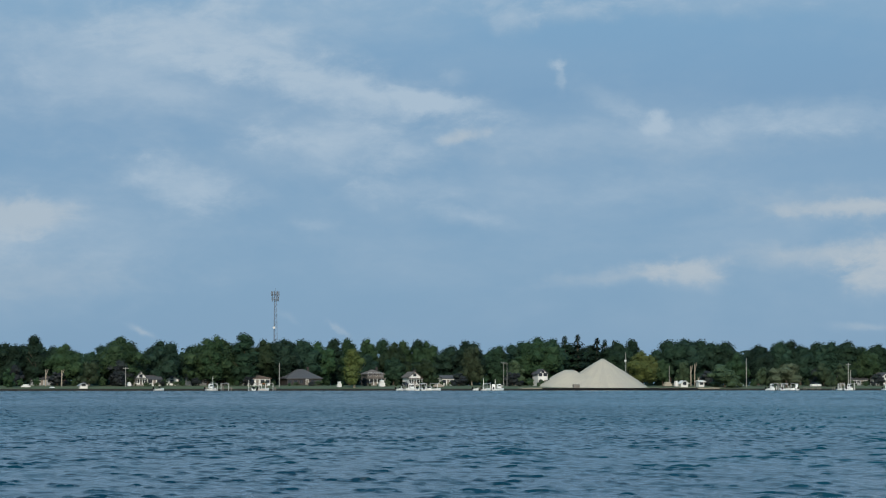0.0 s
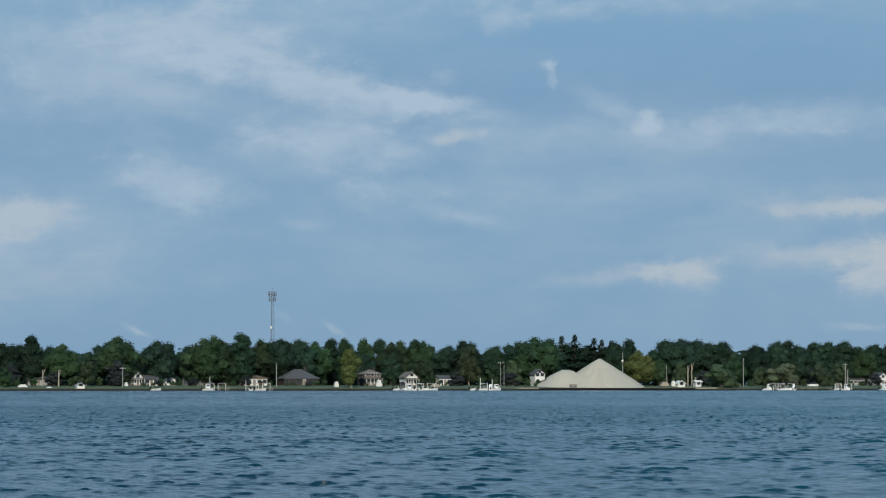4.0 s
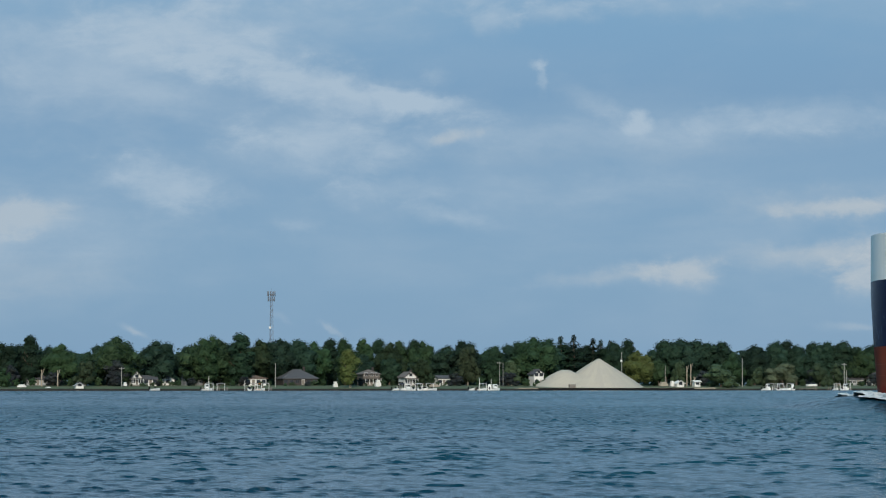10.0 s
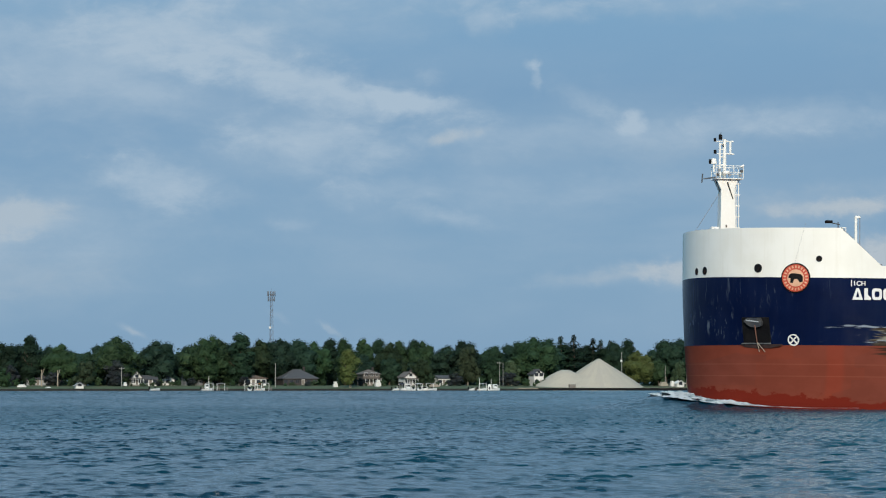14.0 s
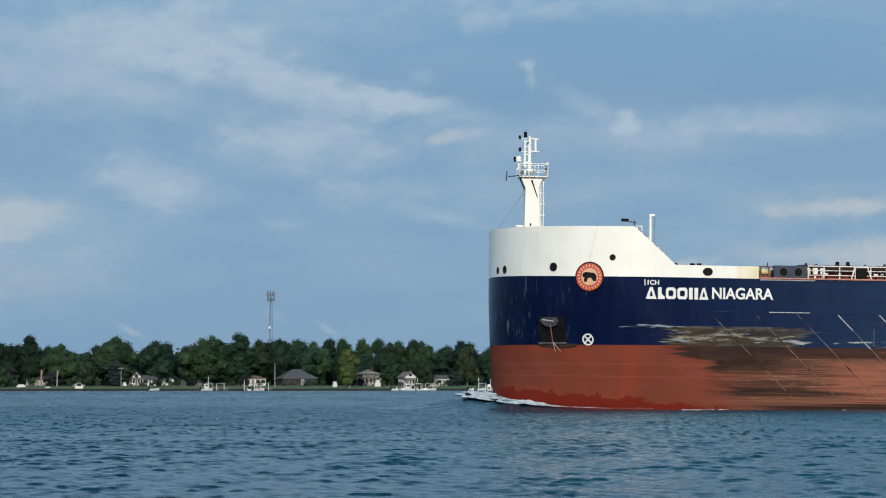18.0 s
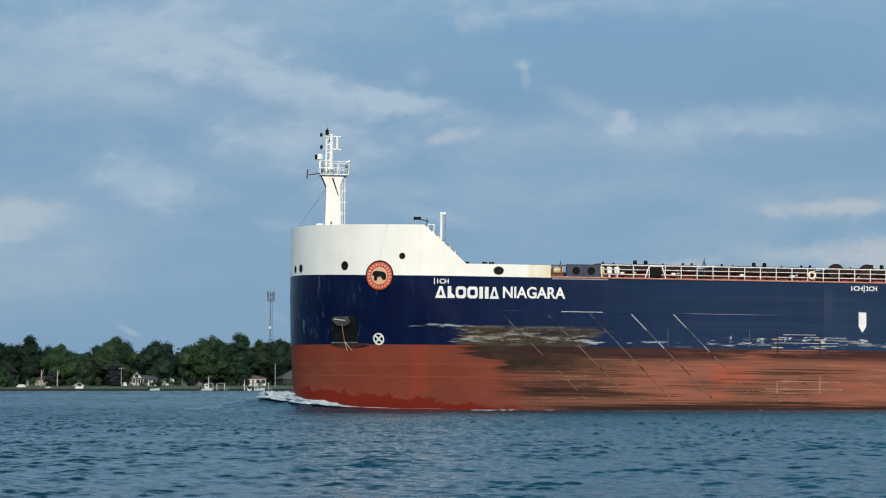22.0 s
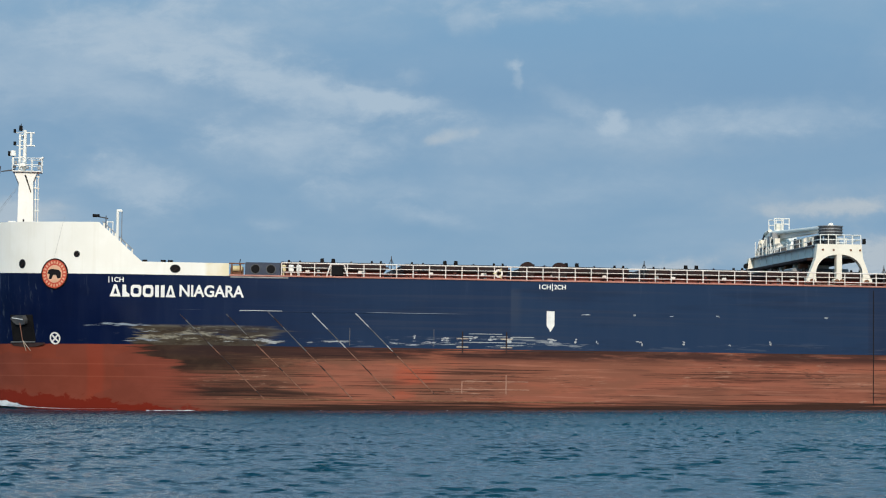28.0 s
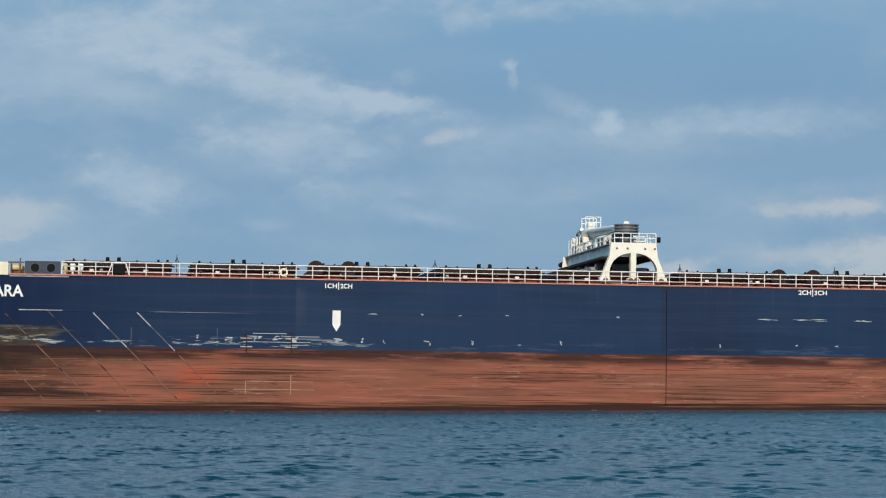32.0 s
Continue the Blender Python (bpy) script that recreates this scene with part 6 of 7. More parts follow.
# poles behind the forecastle
pole = part("signal_pole", one(tube, (9.95, -11.2, Z_DECK), (9.95, -11.2, 14.30), 0.11, 0.10, 10), WHITE, ship, "white signal pole")
part("head", one(box, 9.86, 10.28, -11.3, -11.1, 14.12, 14.3, 0.03), WHITE, pole)
part("halyard", one(tube, (10.24, -11.2, 11.2), (10.24, -11.2, 14.2), 0.03, n=5), STEEL, pole)
for i in range(6):
    x, z = 8.95 + i * 0.4, 13.25 - i * 0.36
    part("step_post", one(box, x, x + 0.10, -11.0, -10.9, z - 0.9, z + 0.10, 0.01), CREAM, ship)
part("step_rail", one(tube, (8.9, -10.95, 13.45), (11.1, -10.95, 11.45), 0.04, n=6), STEEL, ship)
fl = part("floodlight", one(tube, (9.1, -9.5, 12.0), (9.1, -9.5, 13.95), 0.04, n=6), DARKSTEEL, ship, "dark floodlight on a thin post")
part("lamp_head", one(box, 8.15, 8.65, -9.7, -9.3, 13.85, 14.05, 0.03, ), BLACK, fl)
part("arm", one(tube, (8.5, -9.5, 13.9), (9.25, -9.5, 13.75), 0.04, n=6), DARKSTEEL, fl)
for x in (9.2, 9.6):
    part("rail_post", one(tube, (x, -9.8, 12.0), (x, -9.8, 13.55), 0.04, n=6), WHITE, ship)
part("short_rail", one(tube, (9.2, -9.8, 13.5), (9.6, -9.8, 13.5), 0.04, n=6), WHITE, ship)
for x in (11.9, 13.2, 13.7):
    part("bollard", one(tube, (x, -10.6, Z_DECK), (x, -10.6, 10.82), 0.16, 0.18, 12), BLACK, ship)

# ---- bow wave, carried along with the ship ----


def wave_sheet(v_end, lift, ragged):
    """The water piled up before the bluff bow: a steep-fronted mound round the stem that thins out along the side."""
    bm = bmesh.new()
    nu, nv = 96, 16
    rows = []
    for i in range(nu + 1):
        a = -0.75 + 2.2 * i / nu
        x = 11.2 * (1 - math.cos(a)) + 0.3
        y = -HALF * math.sin(a)
        nx, ny = -math.cos(a), -math.sin(a)
        reach = 0.35 + 3.6 * math.exp(-((a - 0.1) / 0.60) ** 2) + 4.8 * min(1.0, max(0.0, -0.1 - a) / 0.6)
        high = bow_lift(a)
        end = v_end * (1.0 if a < 0.7 or not ragged else max(0.35, 1.0 - 0.8 * (a - 0.7))) + (0.22 * noise.fractal((x * 0.9 + 3, y * 0.9, 7.0), 0.9, 2.1, 4) if ragged else 0.0)
        row = []
        for j in range(nv + 1):
            v = end * j / nv
            d = -0.7 + (reach + 0.7) * v
            prof = 1.0 if d < reach * 0.6 else math.exp(-((d - reach * 0.6) / (1.6 + 0.7 * reach)) ** 2)
            jag = noise.fractal((x * 0.8 + 3, y * 0.8, v * 3.0), 0.9, 2.1, 4)
            z = high * prof * (1.0 + (0.45 if ragged else 0.12) * jag) + lift - (0.15 if v >= 1.0 else 0.0)
            e = 0.35 * noise.noise((x * 0.9, y * 0.9 + 5, v * 2)) * v
            row.append(bm.verts.new((x + nx * (d + e), y + ny * (d + e), z)))
        rows.append(row)
    for i in range(nu):
        for j in range(nv):
            bm.faces.new((rows[i][j], rows[i + 1][j], rows[i + 1][j + 1], rows[i][j + 1]))
    return bm


def bow_lift(a):
    """Height of the piled-up water along the hull, a being the angle round the bow from the stem."""
    return 0.04 + 0.98 * math.exp(-((a + 0.02) / 0.60) ** 2) + 0.22 * math.exp(-((a + 0.70) / 0.35) ** 2)


def swell_sheet():
    """The broad swell round the bow, with wavelets on it, that runs out into the river."""
    bm = bmesh.new()
    nu, nv = 230, 70
    rows = []
    for i in range(nu + 1):
        a = -1.1 + 2.6 * i / nu
        x, y = 11.2 * (1 - math.cos(a)) + 0.3, -HALF * math.sin(a)
        nx, ny = -math.cos(a), -math.sin(a)
        reach = 3.4 * math.exp(-((a - 0.1) / 0.60) ** 2) + 4.8 * min(1.0, max(0.0, -0.1 - a) / 0.6)
        row = []
        for j in range(nv + 1):
            d = -0.7 + 11.0 * (j / nv) ** 1.2
            f = 1.0 if d < reach * 0.6 else math.exp(-((d - reach * 0.6) / (1.6 + 0.7 * reach)) ** 2)
            px, py = x + nx * d, y + ny * d
            rip = 0.075 * noise.noise((px * 1.5, py * 1.9, 0.3)) + 0.04 * noise.noise((px * 3.3, py * 4.0, 5.3))
            row.append(bm.verts.new((px, py, bow_lift(a) * f * 0.95 + rip * min(1.0, max(0.0, d)) - 0.07 * (j / nv) ** 2 - 0.01)))
        rows.append(row)
    for i in range(nu):
        for j in range(nv):
            bm.faces.new((rows[i][j], rows[i + 1][j], rows[i + 1][j + 1], rows[i][j + 1]))
    return bm


wave = empty("bow_wave", Matrix(), "white foaming bow wave piled up ahead of the ship", "wave")
part("swell", swell_sheet(), WATER, wave, "dark swelling face of the bow wave", True)
part("crest_foam", wave_sheet(0.74, 0.10, True), FOAM, wave, "white broken foam", True)
for x0, x1, w in ((12.2, 15.6, 0.22), (17.5, 18.3, 0.15), (24.0, 24.6, 0.10), (33.0, 33.8, 0.10), (59.0, 59.6, 0.08)):
    bm = bmesh.new()
    n = 14
    up = [bm.verts.new((x0 + (x1 - x0) * i / n, -11.82, 0.06 + 0.05 * noise.noise((x0 + i * 0.7, 1, 0)))) for i in range(n + 1)]
    dn = [bm.verts.new((x0 + (x1 - x0) * i / n, -11.95 - w * math.sin(math.pi * i / n) * (0.6 + 0.5 * noise.noise((x0 + i, 3, 0))), -0.02)) for i in range(n + 1)]
    for i in range(n):
        bm.faces.new((up[i], up[i + 1], dn[i + 1], dn[i]))
    part("foam_fleck", bm, FOAM, wave, "thin white foam along the hull")

# ---- buildings on the far bank ----


def place(b, back, z=None, turn=0.0):
    return Matrix.Translation(bank(b, back, z)) @ pose(0, 0, 0, 0, 0, BANK_TURN + turn)


def house(b, back, w, d, wall_h, roof_h, style, wall, roof, label, turn=0.0, bays=3, chimney=False, porch=False, storeys=1):
    """A house whose front looks at the river. style: gable (ridge along the bank), front (gable to the river) or hip."""
    h = empty("house", place(b, back, None, turn), label, "house", "houses on the far bank")
    bm = bmesh.new()
    box(bm, -w / 2, w / 2, 0, d, -0.4, wall_h, 0.02)
    if style == "front":
        prism(bm, [(-w / 2, wall_h), (w / 2, wall_h), (0, wall_h + roof_h)], 0.02, d - 0.02, "y")
    elif style == "gable":
        prism(bm, [(0, wall_h), (d, wall_h), (d / 2, wall_h + roof_h)], -w / 2 + 0.02, w / 2 - 0.02, "x")
    part("wall", bm, wall, h)
    o, t = 0.5, 0.22
    bm = bmesh.new()
    if style == "front":
        k = roof_h / (w / 2)
        e = [(-w / 2 - o, wall_h - o * k), (0, wall_h + roof_h), (w / 2 + o, wall_h - o * k)]
        prism(bm, e + [(x, z + t) for x, z in e[::-1]], -o, d + o, "y")
    elif style == "gable":
        k = roof_h / (d / 2)
        e = [(-o, wall_h - o * k), (d / 2, wall_h + roof_h), (d + o, wall_h - o * k)]
        prism(bm, e + [(y, z + t) for y, z in e[::-1]], -w / 2 - o, w / 2 + o, "x")
    else:
        r = max(0.3, w / 2 - d / 2)
        lo = [bm.verts.new(p) for p in ((-w / 2 - o, -o, wall_h), (w / 2 + o, -o, wall_h), (w / 2 + o, d + o, wall_h), (-w / 2 - o, d + o, wall_h))]
        up = [bm.verts.new((v.co.x, v.co.y, wall_h + t)) for v in lo]
        ra, rb = bm.verts.new((-r, d / 2, wall_h + roof_h)), bm.verts.new((r, d / 2, wall_h + roof_h))
        bm.faces.new(lo[::-1])
        for i in range(4):
            bm.faces.new((lo[i], lo[(i + 1) % 4], up[(i + 1) % 4], up[i]))
        for f in ((up[0], up[1], rb, ra), (up[2], up[3], ra, rb), (up[1], up[2], rb), (up[3], up[0], ra)):
            bm.faces.new(f)
    rf = part("roof", bm, roof, h)
    if chimney:
        part("chimney", one(box, w * 0.18, w * 0.18 + 0.8, d * 0.45, d * 0.45 + 0.8, wall_h + roof_h * 0.5, wall_h + roof_h + 0.9, 0.03), BRICK, rf)
    for s in range(storeys):
        zc = 1.5 + 2.7 * s
        for i in range(bays):
            x = -w / 2 + w * (i + 0.5) / bays
            if i == bays // 2 and s == 0 and bays > 1:
                dr = part("door", one(box, x - 0.5, x + 0.5, -0.07, 0.05, 0.1, 2.15, 0.02), WOOD, h)
                part("frame", one(box, x - 0.6, x + 0.6, -0.05, 0.04, 0.1, 2.28, 0.01), SIDING, dr)
                continue
            win = part("window", one(box, x - 0.75, x + 0.75, -0.08, 0.05, zc - 0.65, zc + 0.65, 0.02), ROOF_DARK if wall in (SIDING, BRICK) else SIDING, h)
            for dx in (-0.34, 0.34):
                part("pane", one(box, x + dx - 0.30, x + dx + 0.30, -0.10, -0.02, zc - 0.55, zc + 0.55), GLASS, win)
    if style == "front":
        win = part("window", one(box, -0.6, 0.6, -0.08, 0.05, wall_h + 0.2, wall_h + 1.3, 0.02), ROOF_DARK, h)
        part("pane", one(box, -0.5, 0.5, -0.10, -0.02, wall_h + 0.3, wall_h + 1.2), GLASS, win)
    if porch:
        pr = part("porch_roof", one(box, -w / 2 - 0.2, w / 2 + 0.2, -2.6, 0.1, 2.55, 2.8, 0.03), roof, h)
        part("porch_floor", one(box, -w / 2, w / 2, -2.5, 0.0, -0.2, 0.25, 0.02), WOOD, h)
        for i in range(5):
            x = -w / 2 + 0.2 + (w - 0.4) * i / 4
            part("porch_post", one(box, x - 0.09, x + 0.09, -2.4, -2.22, 0.25, 2.55), SIDING, h)
    return h


house(-126.4, 30, 4.2, 8, 2.7, 2.3, "front", SIDING, ROOF_DARK, "white house with a steep dark gable roof on the far bank", storeys=1, bays=3, porch=True)
house(-121.6, 32, 6.4, 7, 2.3, 1.3, "gable", SIDING, ROOF_DARK, "low white house with a dark gable roof among trees", 0, 4)
house(-113.6, 40, 5.0, 6, 2.2, 1.3, "front", SIDING, ROOF_DARK, "white garage with a dark gable roof under trees", 0, 1)
house(-102.6, 44, 7.5, 6, 2.6, 1.5, "gable", SIDING_GREY, ROOF_DARK, "small grey house half hidden by trees", 0, 3)
house(-91.6, 52, 8.0, 7, 2.7, 1.4, "gable", SIDING, ROOF_DARK, "long low white house half hidden by trees", 0, 5)
house(-78.3, 38, 10.0, 9, 2.5, 1.7, "hip", SIDING, ROOF_BROWN, "low white bungalow with a brown hipped roof", 0, 5)
house(-58.9, 40, 13.6, 11, 2.5, 3.7, "hip", BRICK, ROOF_DARK, "wide dark bungalow with a large dark hipped roof", 0, 6, True)
house(-29.5, 36, 6.6, 8, 4.2, 1.9, "hip", SHADED_TAN, ROOF_GREY, "two-storey tan house with a white-posted porch, walls coloured as shaded", 0, 3, True, True, 2)
house(-13.3, 30, 4.6, 8, 3.3, 1.8, "front", SIDING, ROOF_GREY, "white gabled cottage with a porch above the far docks", 0, 3, True, True, 1)
house(0.5, 42, 5.0, 6, 2.8, 1.0, "gable", SIDING, ROOF_DARK, "small white cottage beside a round tree", 0, 3)
house(39.6, 30, 4.0, 6, 4.6, 1.6, "front", SIDING, ROOF_DARK, "white house half hidden behind a big tree", 0, 2, storeys=2)
house(98.1, 14, 3.0, 3.2, 1.5, 0.9, "front", SIDING, SIDING, "small white garden shed near the water", 0, 1)
house(105.1, 16, 2.4, 2.6, 2.0, 0.4, "gable", SIDING, SIDING, "small white kiosk by the gravel yard", 0, 1)
house(170.6, 52, 7.0, 7, 2.6, 1.6, "gable", SIDING_GREY, ROOF_DARK, "grey house with a dark roof behind the docks", 0, 4)
house(165.0, 50, 5.0, 6, 2.6, 1.4, "gable", SIDING_TAN, ROOF_DARK, "small tan house behind the docks", 0, 3)
house(181.3, 44, 6.0, 8, 3.0, 2.2, "front", SIDING, ROOF_DARK, "white house with a dark gable roof near the docks", 0, 3)
house(-150.0, 3.5, 2.9, 2.6, 1.1, 0.8, "front", SIDING, SIDING_GREY, "small white boathouse at the water's edge", 0, 1)
house(-167.3, 40, 8.0, 6, 2.4, 1.3, "gable", SIDING_GREY, ROOF_DARK, "small grey house in deep shade", 0, 3)

# ---- heap of sand ----


def heap():
    bm = bmesh.new()
    n = 84
    cols = []
    for i in range(n + 1):
        col = []
        for j in range(n // 2 + 1):
            x, y = -30 + 60 * i / n, -22 + 44 * j / (n // 2)
            r1 = math.hypot(x - 4.0, y)
            r2 = math.hypot(max(0.0, abs(x + 10.6) - 1.2), y * 1.05 + 1.0)
            z1 = 11.4 - 0.655 * math.sqrt(r1 * r1 + 1.2) + 0.5
            z2 = 7.2 - 0.60 * math.sqrt(r2 * r2 + 1.6) + 0.4
            z = max(z1, z2, -0.6)
            if z > -0.5:
                z += 0.20 * noise.fractal((x * 0.35, y * 0.35, 4.0), 0.9, 2.0, 5) + 0.10 * noise.noise((math.atan2(y, x - 4) * 9, r1 * 0.08, 0))
            col.append(bm.verts.new((x, y, z)))
        cols.append(col)
    for i in range(n):
        for j in range(n // 2):
            q = (cols[i][j], cols[i + 1][j], cols[i + 1][j + 1], cols[i][j + 1])
            if max(v.co.z for v in q) > -0.55:
                bm.faces.new(q)
    for v in [v for v in bm.verts if not v.link_faces]:
        bm.verts.remove(v)
    return bm


pile = new("sand_mound", from_bm("sand_mound", heap(), SAND, True))
pile.matrix_basis = place(60.3, 24, 1.0)
tagged(pile, "huge pale heap of sand with two peaks on the far shore", "sand mound")
yard = new("ground_gravel_yard", from_bm("ground_gravel_yard", one(box, -30, 52, 1.2, 40, 0.2, 0.98, 0.1), GRAVEL))
yard.matrix_basis = place(62.1, 0, 0.0)
tagged(yard, "pale gravel yard round the sand heap", "ground", kind="structure")
qw = new("quay_wall", from_bm("quay_wall", one(box, -24, 40, -0.5, 1.3, -1.0, 0.92, 0.05), TAR))
qw.matrix_basis = place(64.0, 0, 0.0)
tagged(qw, "black timber quay wall below the sand heap", "wall", kind="structure")
blk = new("concrete_block", from_bm("concrete_block", one(box, -1.2, 1.2, -0.8, 0.8, -0.1, 1.3, 0.1), WOOD))
blk.matrix_basis = place(53.3, 1.4, 1.0)
tagged(blk, "tan concrete block on the quay", "block")

# ---- lattice mast behind the trees ----


def lattice_tower(b, back, height):
    t = empty("radio_tower", place(b, back), "tall grey lattice radio mast with antennas on top", "tower")
    rad = lambda z: 1.5 - 0.9 * z / height
    legs = [radians(90 + 120 * i) for i in range(3)]
    pt = lambda a, z: (rad(z) * math.cos(a), rad(z) * math.sin(a), z)
    for a in legs:
        part("leg", one(tube, pt(a, 0), pt(a, height), 0.10, 0.08, 6), GALVANISED, t)
    n = 16
    for i in range(n):
        z0, z1 = height * i / n, height * (i + 1) / n
        for j in range(3):
            a, c = legs[j], legs[(j + 1) % 3]
            part("brace", one(tube, pt(a, z0), pt(c, z1), 0.055, n=4), GALVANISED, t)
            part("strut", one(tube, pt(a, z1), pt(c, z1), 0.05, n=4), GALVANISED, t)
    for z, r, m in ((height - 0.6, 1.9, 9), (height - 3.2, 1.7, 6)):
        hd = part("antenna_ring", one(disc, Matrix.Translation((0, 0, z - 0.6)), r - 0.12, r, 0, 0.12, 18), GALVANISED, t)
        for i in range(m):
            a = 6.28319 * i / m
            part("panel_antenna", one(box, -0.17, 0.17, -0.1, 0.1, z - 1.3, z + 1.1, 0.02, m=Matrix.Translation((r * math.cos(a), r * math.sin(a), 0))), GALVANISED, hd)
            part("arm", one(tube, (0.3 * math.cos(a), 0.3 * math.sin(a), z - 0.55), (r * math.cos(a), r * math.sin(a), z - 0.55), 0.06, n=4), GALVANISED, hd)
    part("lightning_rod", one(tube, (0, 0, height), (0, 0, height + 2.0), 0.06, n=5), GALVANISED, t)
    part("dish", one(disc, Matrix.Translation((-0.9, -0.9, height * 0.62)) @ pose(0, 0, 0, 90, 0, 0), 0, 0.6, 0, 0.3, 16), SIDING, t)


lattice_tower(-71.0, 330, 46.2)

# ---- poles ----


def pole_thing(name, b, back, height, r, material, label, arms=0, z=None):
    e = empty(name, place(b, back, z), label, "pole", "poles on the far bank")
    part("shaft", one(tube, (0, 0, -0.4), (0, 0, height), r, r * 0.7, 8), material, e)
    for i in range(arms):
        part("crossarm", one(box, -1.1, 1.1, -0.08, 0.08, height - 0.6 - i * 0.9, height - 0.42 - i * 0.9), material, e)
        for dx in (-0.9, 0.0, 0.9):
            part("insulator", one(tube, (dx, 0, height - 0.42 - i * 0.9), (dx, 0, height - 0.2 - i * 0.9), 0.07, n=6), STEEL, e)
    return e


pole_thing("utility_pole", -132.7, 16, 7.2, 0.17, GREYPOLE, "weathered grey utility pole on the far lawn", 1)
pole_thing("utility_pole", -69.2, 14, 8.9, 0.18, GREYPOLE, "tall pale utility pole on the far lawn")
pole_thing("utility_pole", 23.4, 18, 9.6, 0.11, GREYPOLE, "thin weathered utility pole by the far shore", 1)
pole_thing("utility_pole", 24.8, 18, 9.2, 0.10, GREYPOLE, "thin weathered pole by the far shore")
pl = pole_thing("utility_pole", 73.8, 22, 13.2, 0.15, GREYPOLE, "pale pole with a lamp beside the sand heap")
part("lamp", one(box, -0.5, 0.2, -0.3, 0.3, 9.6, 10.3, 0.08), SIDING, pl)
pole_thing("utility_pole", 91.8, 24, 8.0, 0.13, GREYPOLE, "thin dark pole behind the gravel yard")
pole_thing("utility_pole", 123.6, 12, 11.4, 0.17, GREYPOLE, "tall pale utility pole beside a low shrub", 0)
pole_thing("utility_pole", 165.7, 14, 9.6, 0.2, GREYPOLE, "weathered utility pole behind the docks", 1)
pole_thing("utility_pole", 166.6, 20, 6.5, 0.2, GREYPOLE, "short weathered pole behind the docks")
for b, hh in ((-165.7, 6.0), (-159.1, 5.8), (102.3, 8.8), (100.7, 8.0), (103.7, 3.6)):
    t = pole_thing("bare_trunk", b, 22, hh, 0.26, PALEBARK, "pale bare tree trunk in front of dark trees")
    part("limb", one(tube, (0, 0, hh * 0.6), (0.9, 0.2, hh * 1.05), 0.16, 0.06, 6), PALEBARK, t)

# ---- docks and boats ----


def dock(b, length, reach, label, lifts=0, out=3.0):
    """A timber dock along the bank, on piles in the water."""
    e = empty("dock", place(b, -out, 0.0), label, "dock", "docks on the far shore")
    n = max(4, int(length / 0.6))
    for i in range(n):
        x = -length / 2 + length * (i + 0.5) / n
        part("plank", one(box, x - length / n * 0.46, x + length / n * 0.46, -reach / 2, reach / 2, 0.62, 0.72), WOOD, e)
    for i in range(int(length / 3) + 1):
        x = -length / 2 + 0.2 + i * 3.0
        for y in (-reach / 2, reach / 2):
            part("pile", one(tube, (x, y, -1.5), (x, y, 1.3 + 0.5 * ((i * 7) % 3) / 2), 0.14, 0.13, 8), WOOD, e)
    for i in range(lifts):
        x = -length / 2 + 2 + i * 4.2
        for dx in (-1.4, 1.4):
            part("lift_post", one(tube, (x + dx, -reach / 2 - 2.2, -1.5), (x + dx, -reach / 2 - 2.2, 2.6), 0.1, n=6), SIDING, e)
        part("lift_beam", one(box, x - 1.5, x + 1.5, -reach / 2 - 2.3, -reach / 2 - 2.1, 2.5, 2.7), STEEL, e)
    return e


def boat(b, out, length, style, label, turn=0.0, trim=GELCOAT):
    """A small craft afloat: a pointed hull with a wheelhouse, canopy or open well."""
    e = empty("motor_boat", place(b, -out, 0.0, turn), label, "boat", "boats at the far docks")
    w = length * 0.17
    length *= 0.74
    bm = bmesh.new()
    secs = []
    for i in range(9):
        f = i / 8
        x = -length / 2 + length * f
        k = (1 - max(0.0, (f - 0.45) / 0.55) ** 2.2)
        top = 0.62 + 0.35 * f * f
        secs.append([bm.verts.new(p) for p in ((x, -w * k, top), (x, -w * k * 0.82, 0.1), (x, 0, -0.35 + 0.25 * f), (x, w * k * 0.82, 0.1), (x, w * k, top))])
    for a, c in zip(secs, secs[1:]):
        for i in range(4):
            bm.faces.new((a[i], a[i + 1], c[i + 1], c[i]))
        bm.faces.new((a[4], a[0], c[0], c[4]))
    bm.faces.new(secs[0])
    bmesh.ops.remove_doubles(bm, verts=bm.verts, dist=0.01)
    part("hull", bm, GELCOAT, e)
    part("stripe", one(box, -length / 2, length * 0.1, -w - 0.02, w + 0.02, 0.45, 0.55), trim, e)
    if style == "cabin":
        c = part("cabin", one(box, -length * 0.2, length * 0.18, -w * 0.75, w * 0.75, 0.8, 2.3, 0.12), GELCOAT, e)
        part("windscreen", one(box, length * 0.15, length * 0.19, -w * 0.6, w * 0.6, 1.45, 2.1), GLASS, c)
        part("side_window", one(box, -length * 0.15, length * 0.12, -w * 0.77, w * 0.77, 1.5, 2.05), GLASS, c)
    elif style == "canopy":
        c = part("canopy", one(box, -length * 0.3, length * 0.12, -w * 0.9, w * 0.9, 2.35, 2.5, 0.05), trim, e)
        for x in (-length * 0.28, length * 0.1):
            for y in (-w * 0.8, w * 0.8):
                part("canopy_post", one(tube, (x, y, 0.7), (x, y, 2.4), 0.05, n=6), STEEL, c)
    else:
        part("windscreen", one(box, 0.0, 0.1, -w * 0.7, w * 0.7, 0.85, 1.35), GLASS, e)
    part("outboard", one(box, -length / 2 - 0.5, -length / 2 - 0.05, -0.25, 0.25, 0.4, 1.3, 0.08), BLACK, e)
    return e


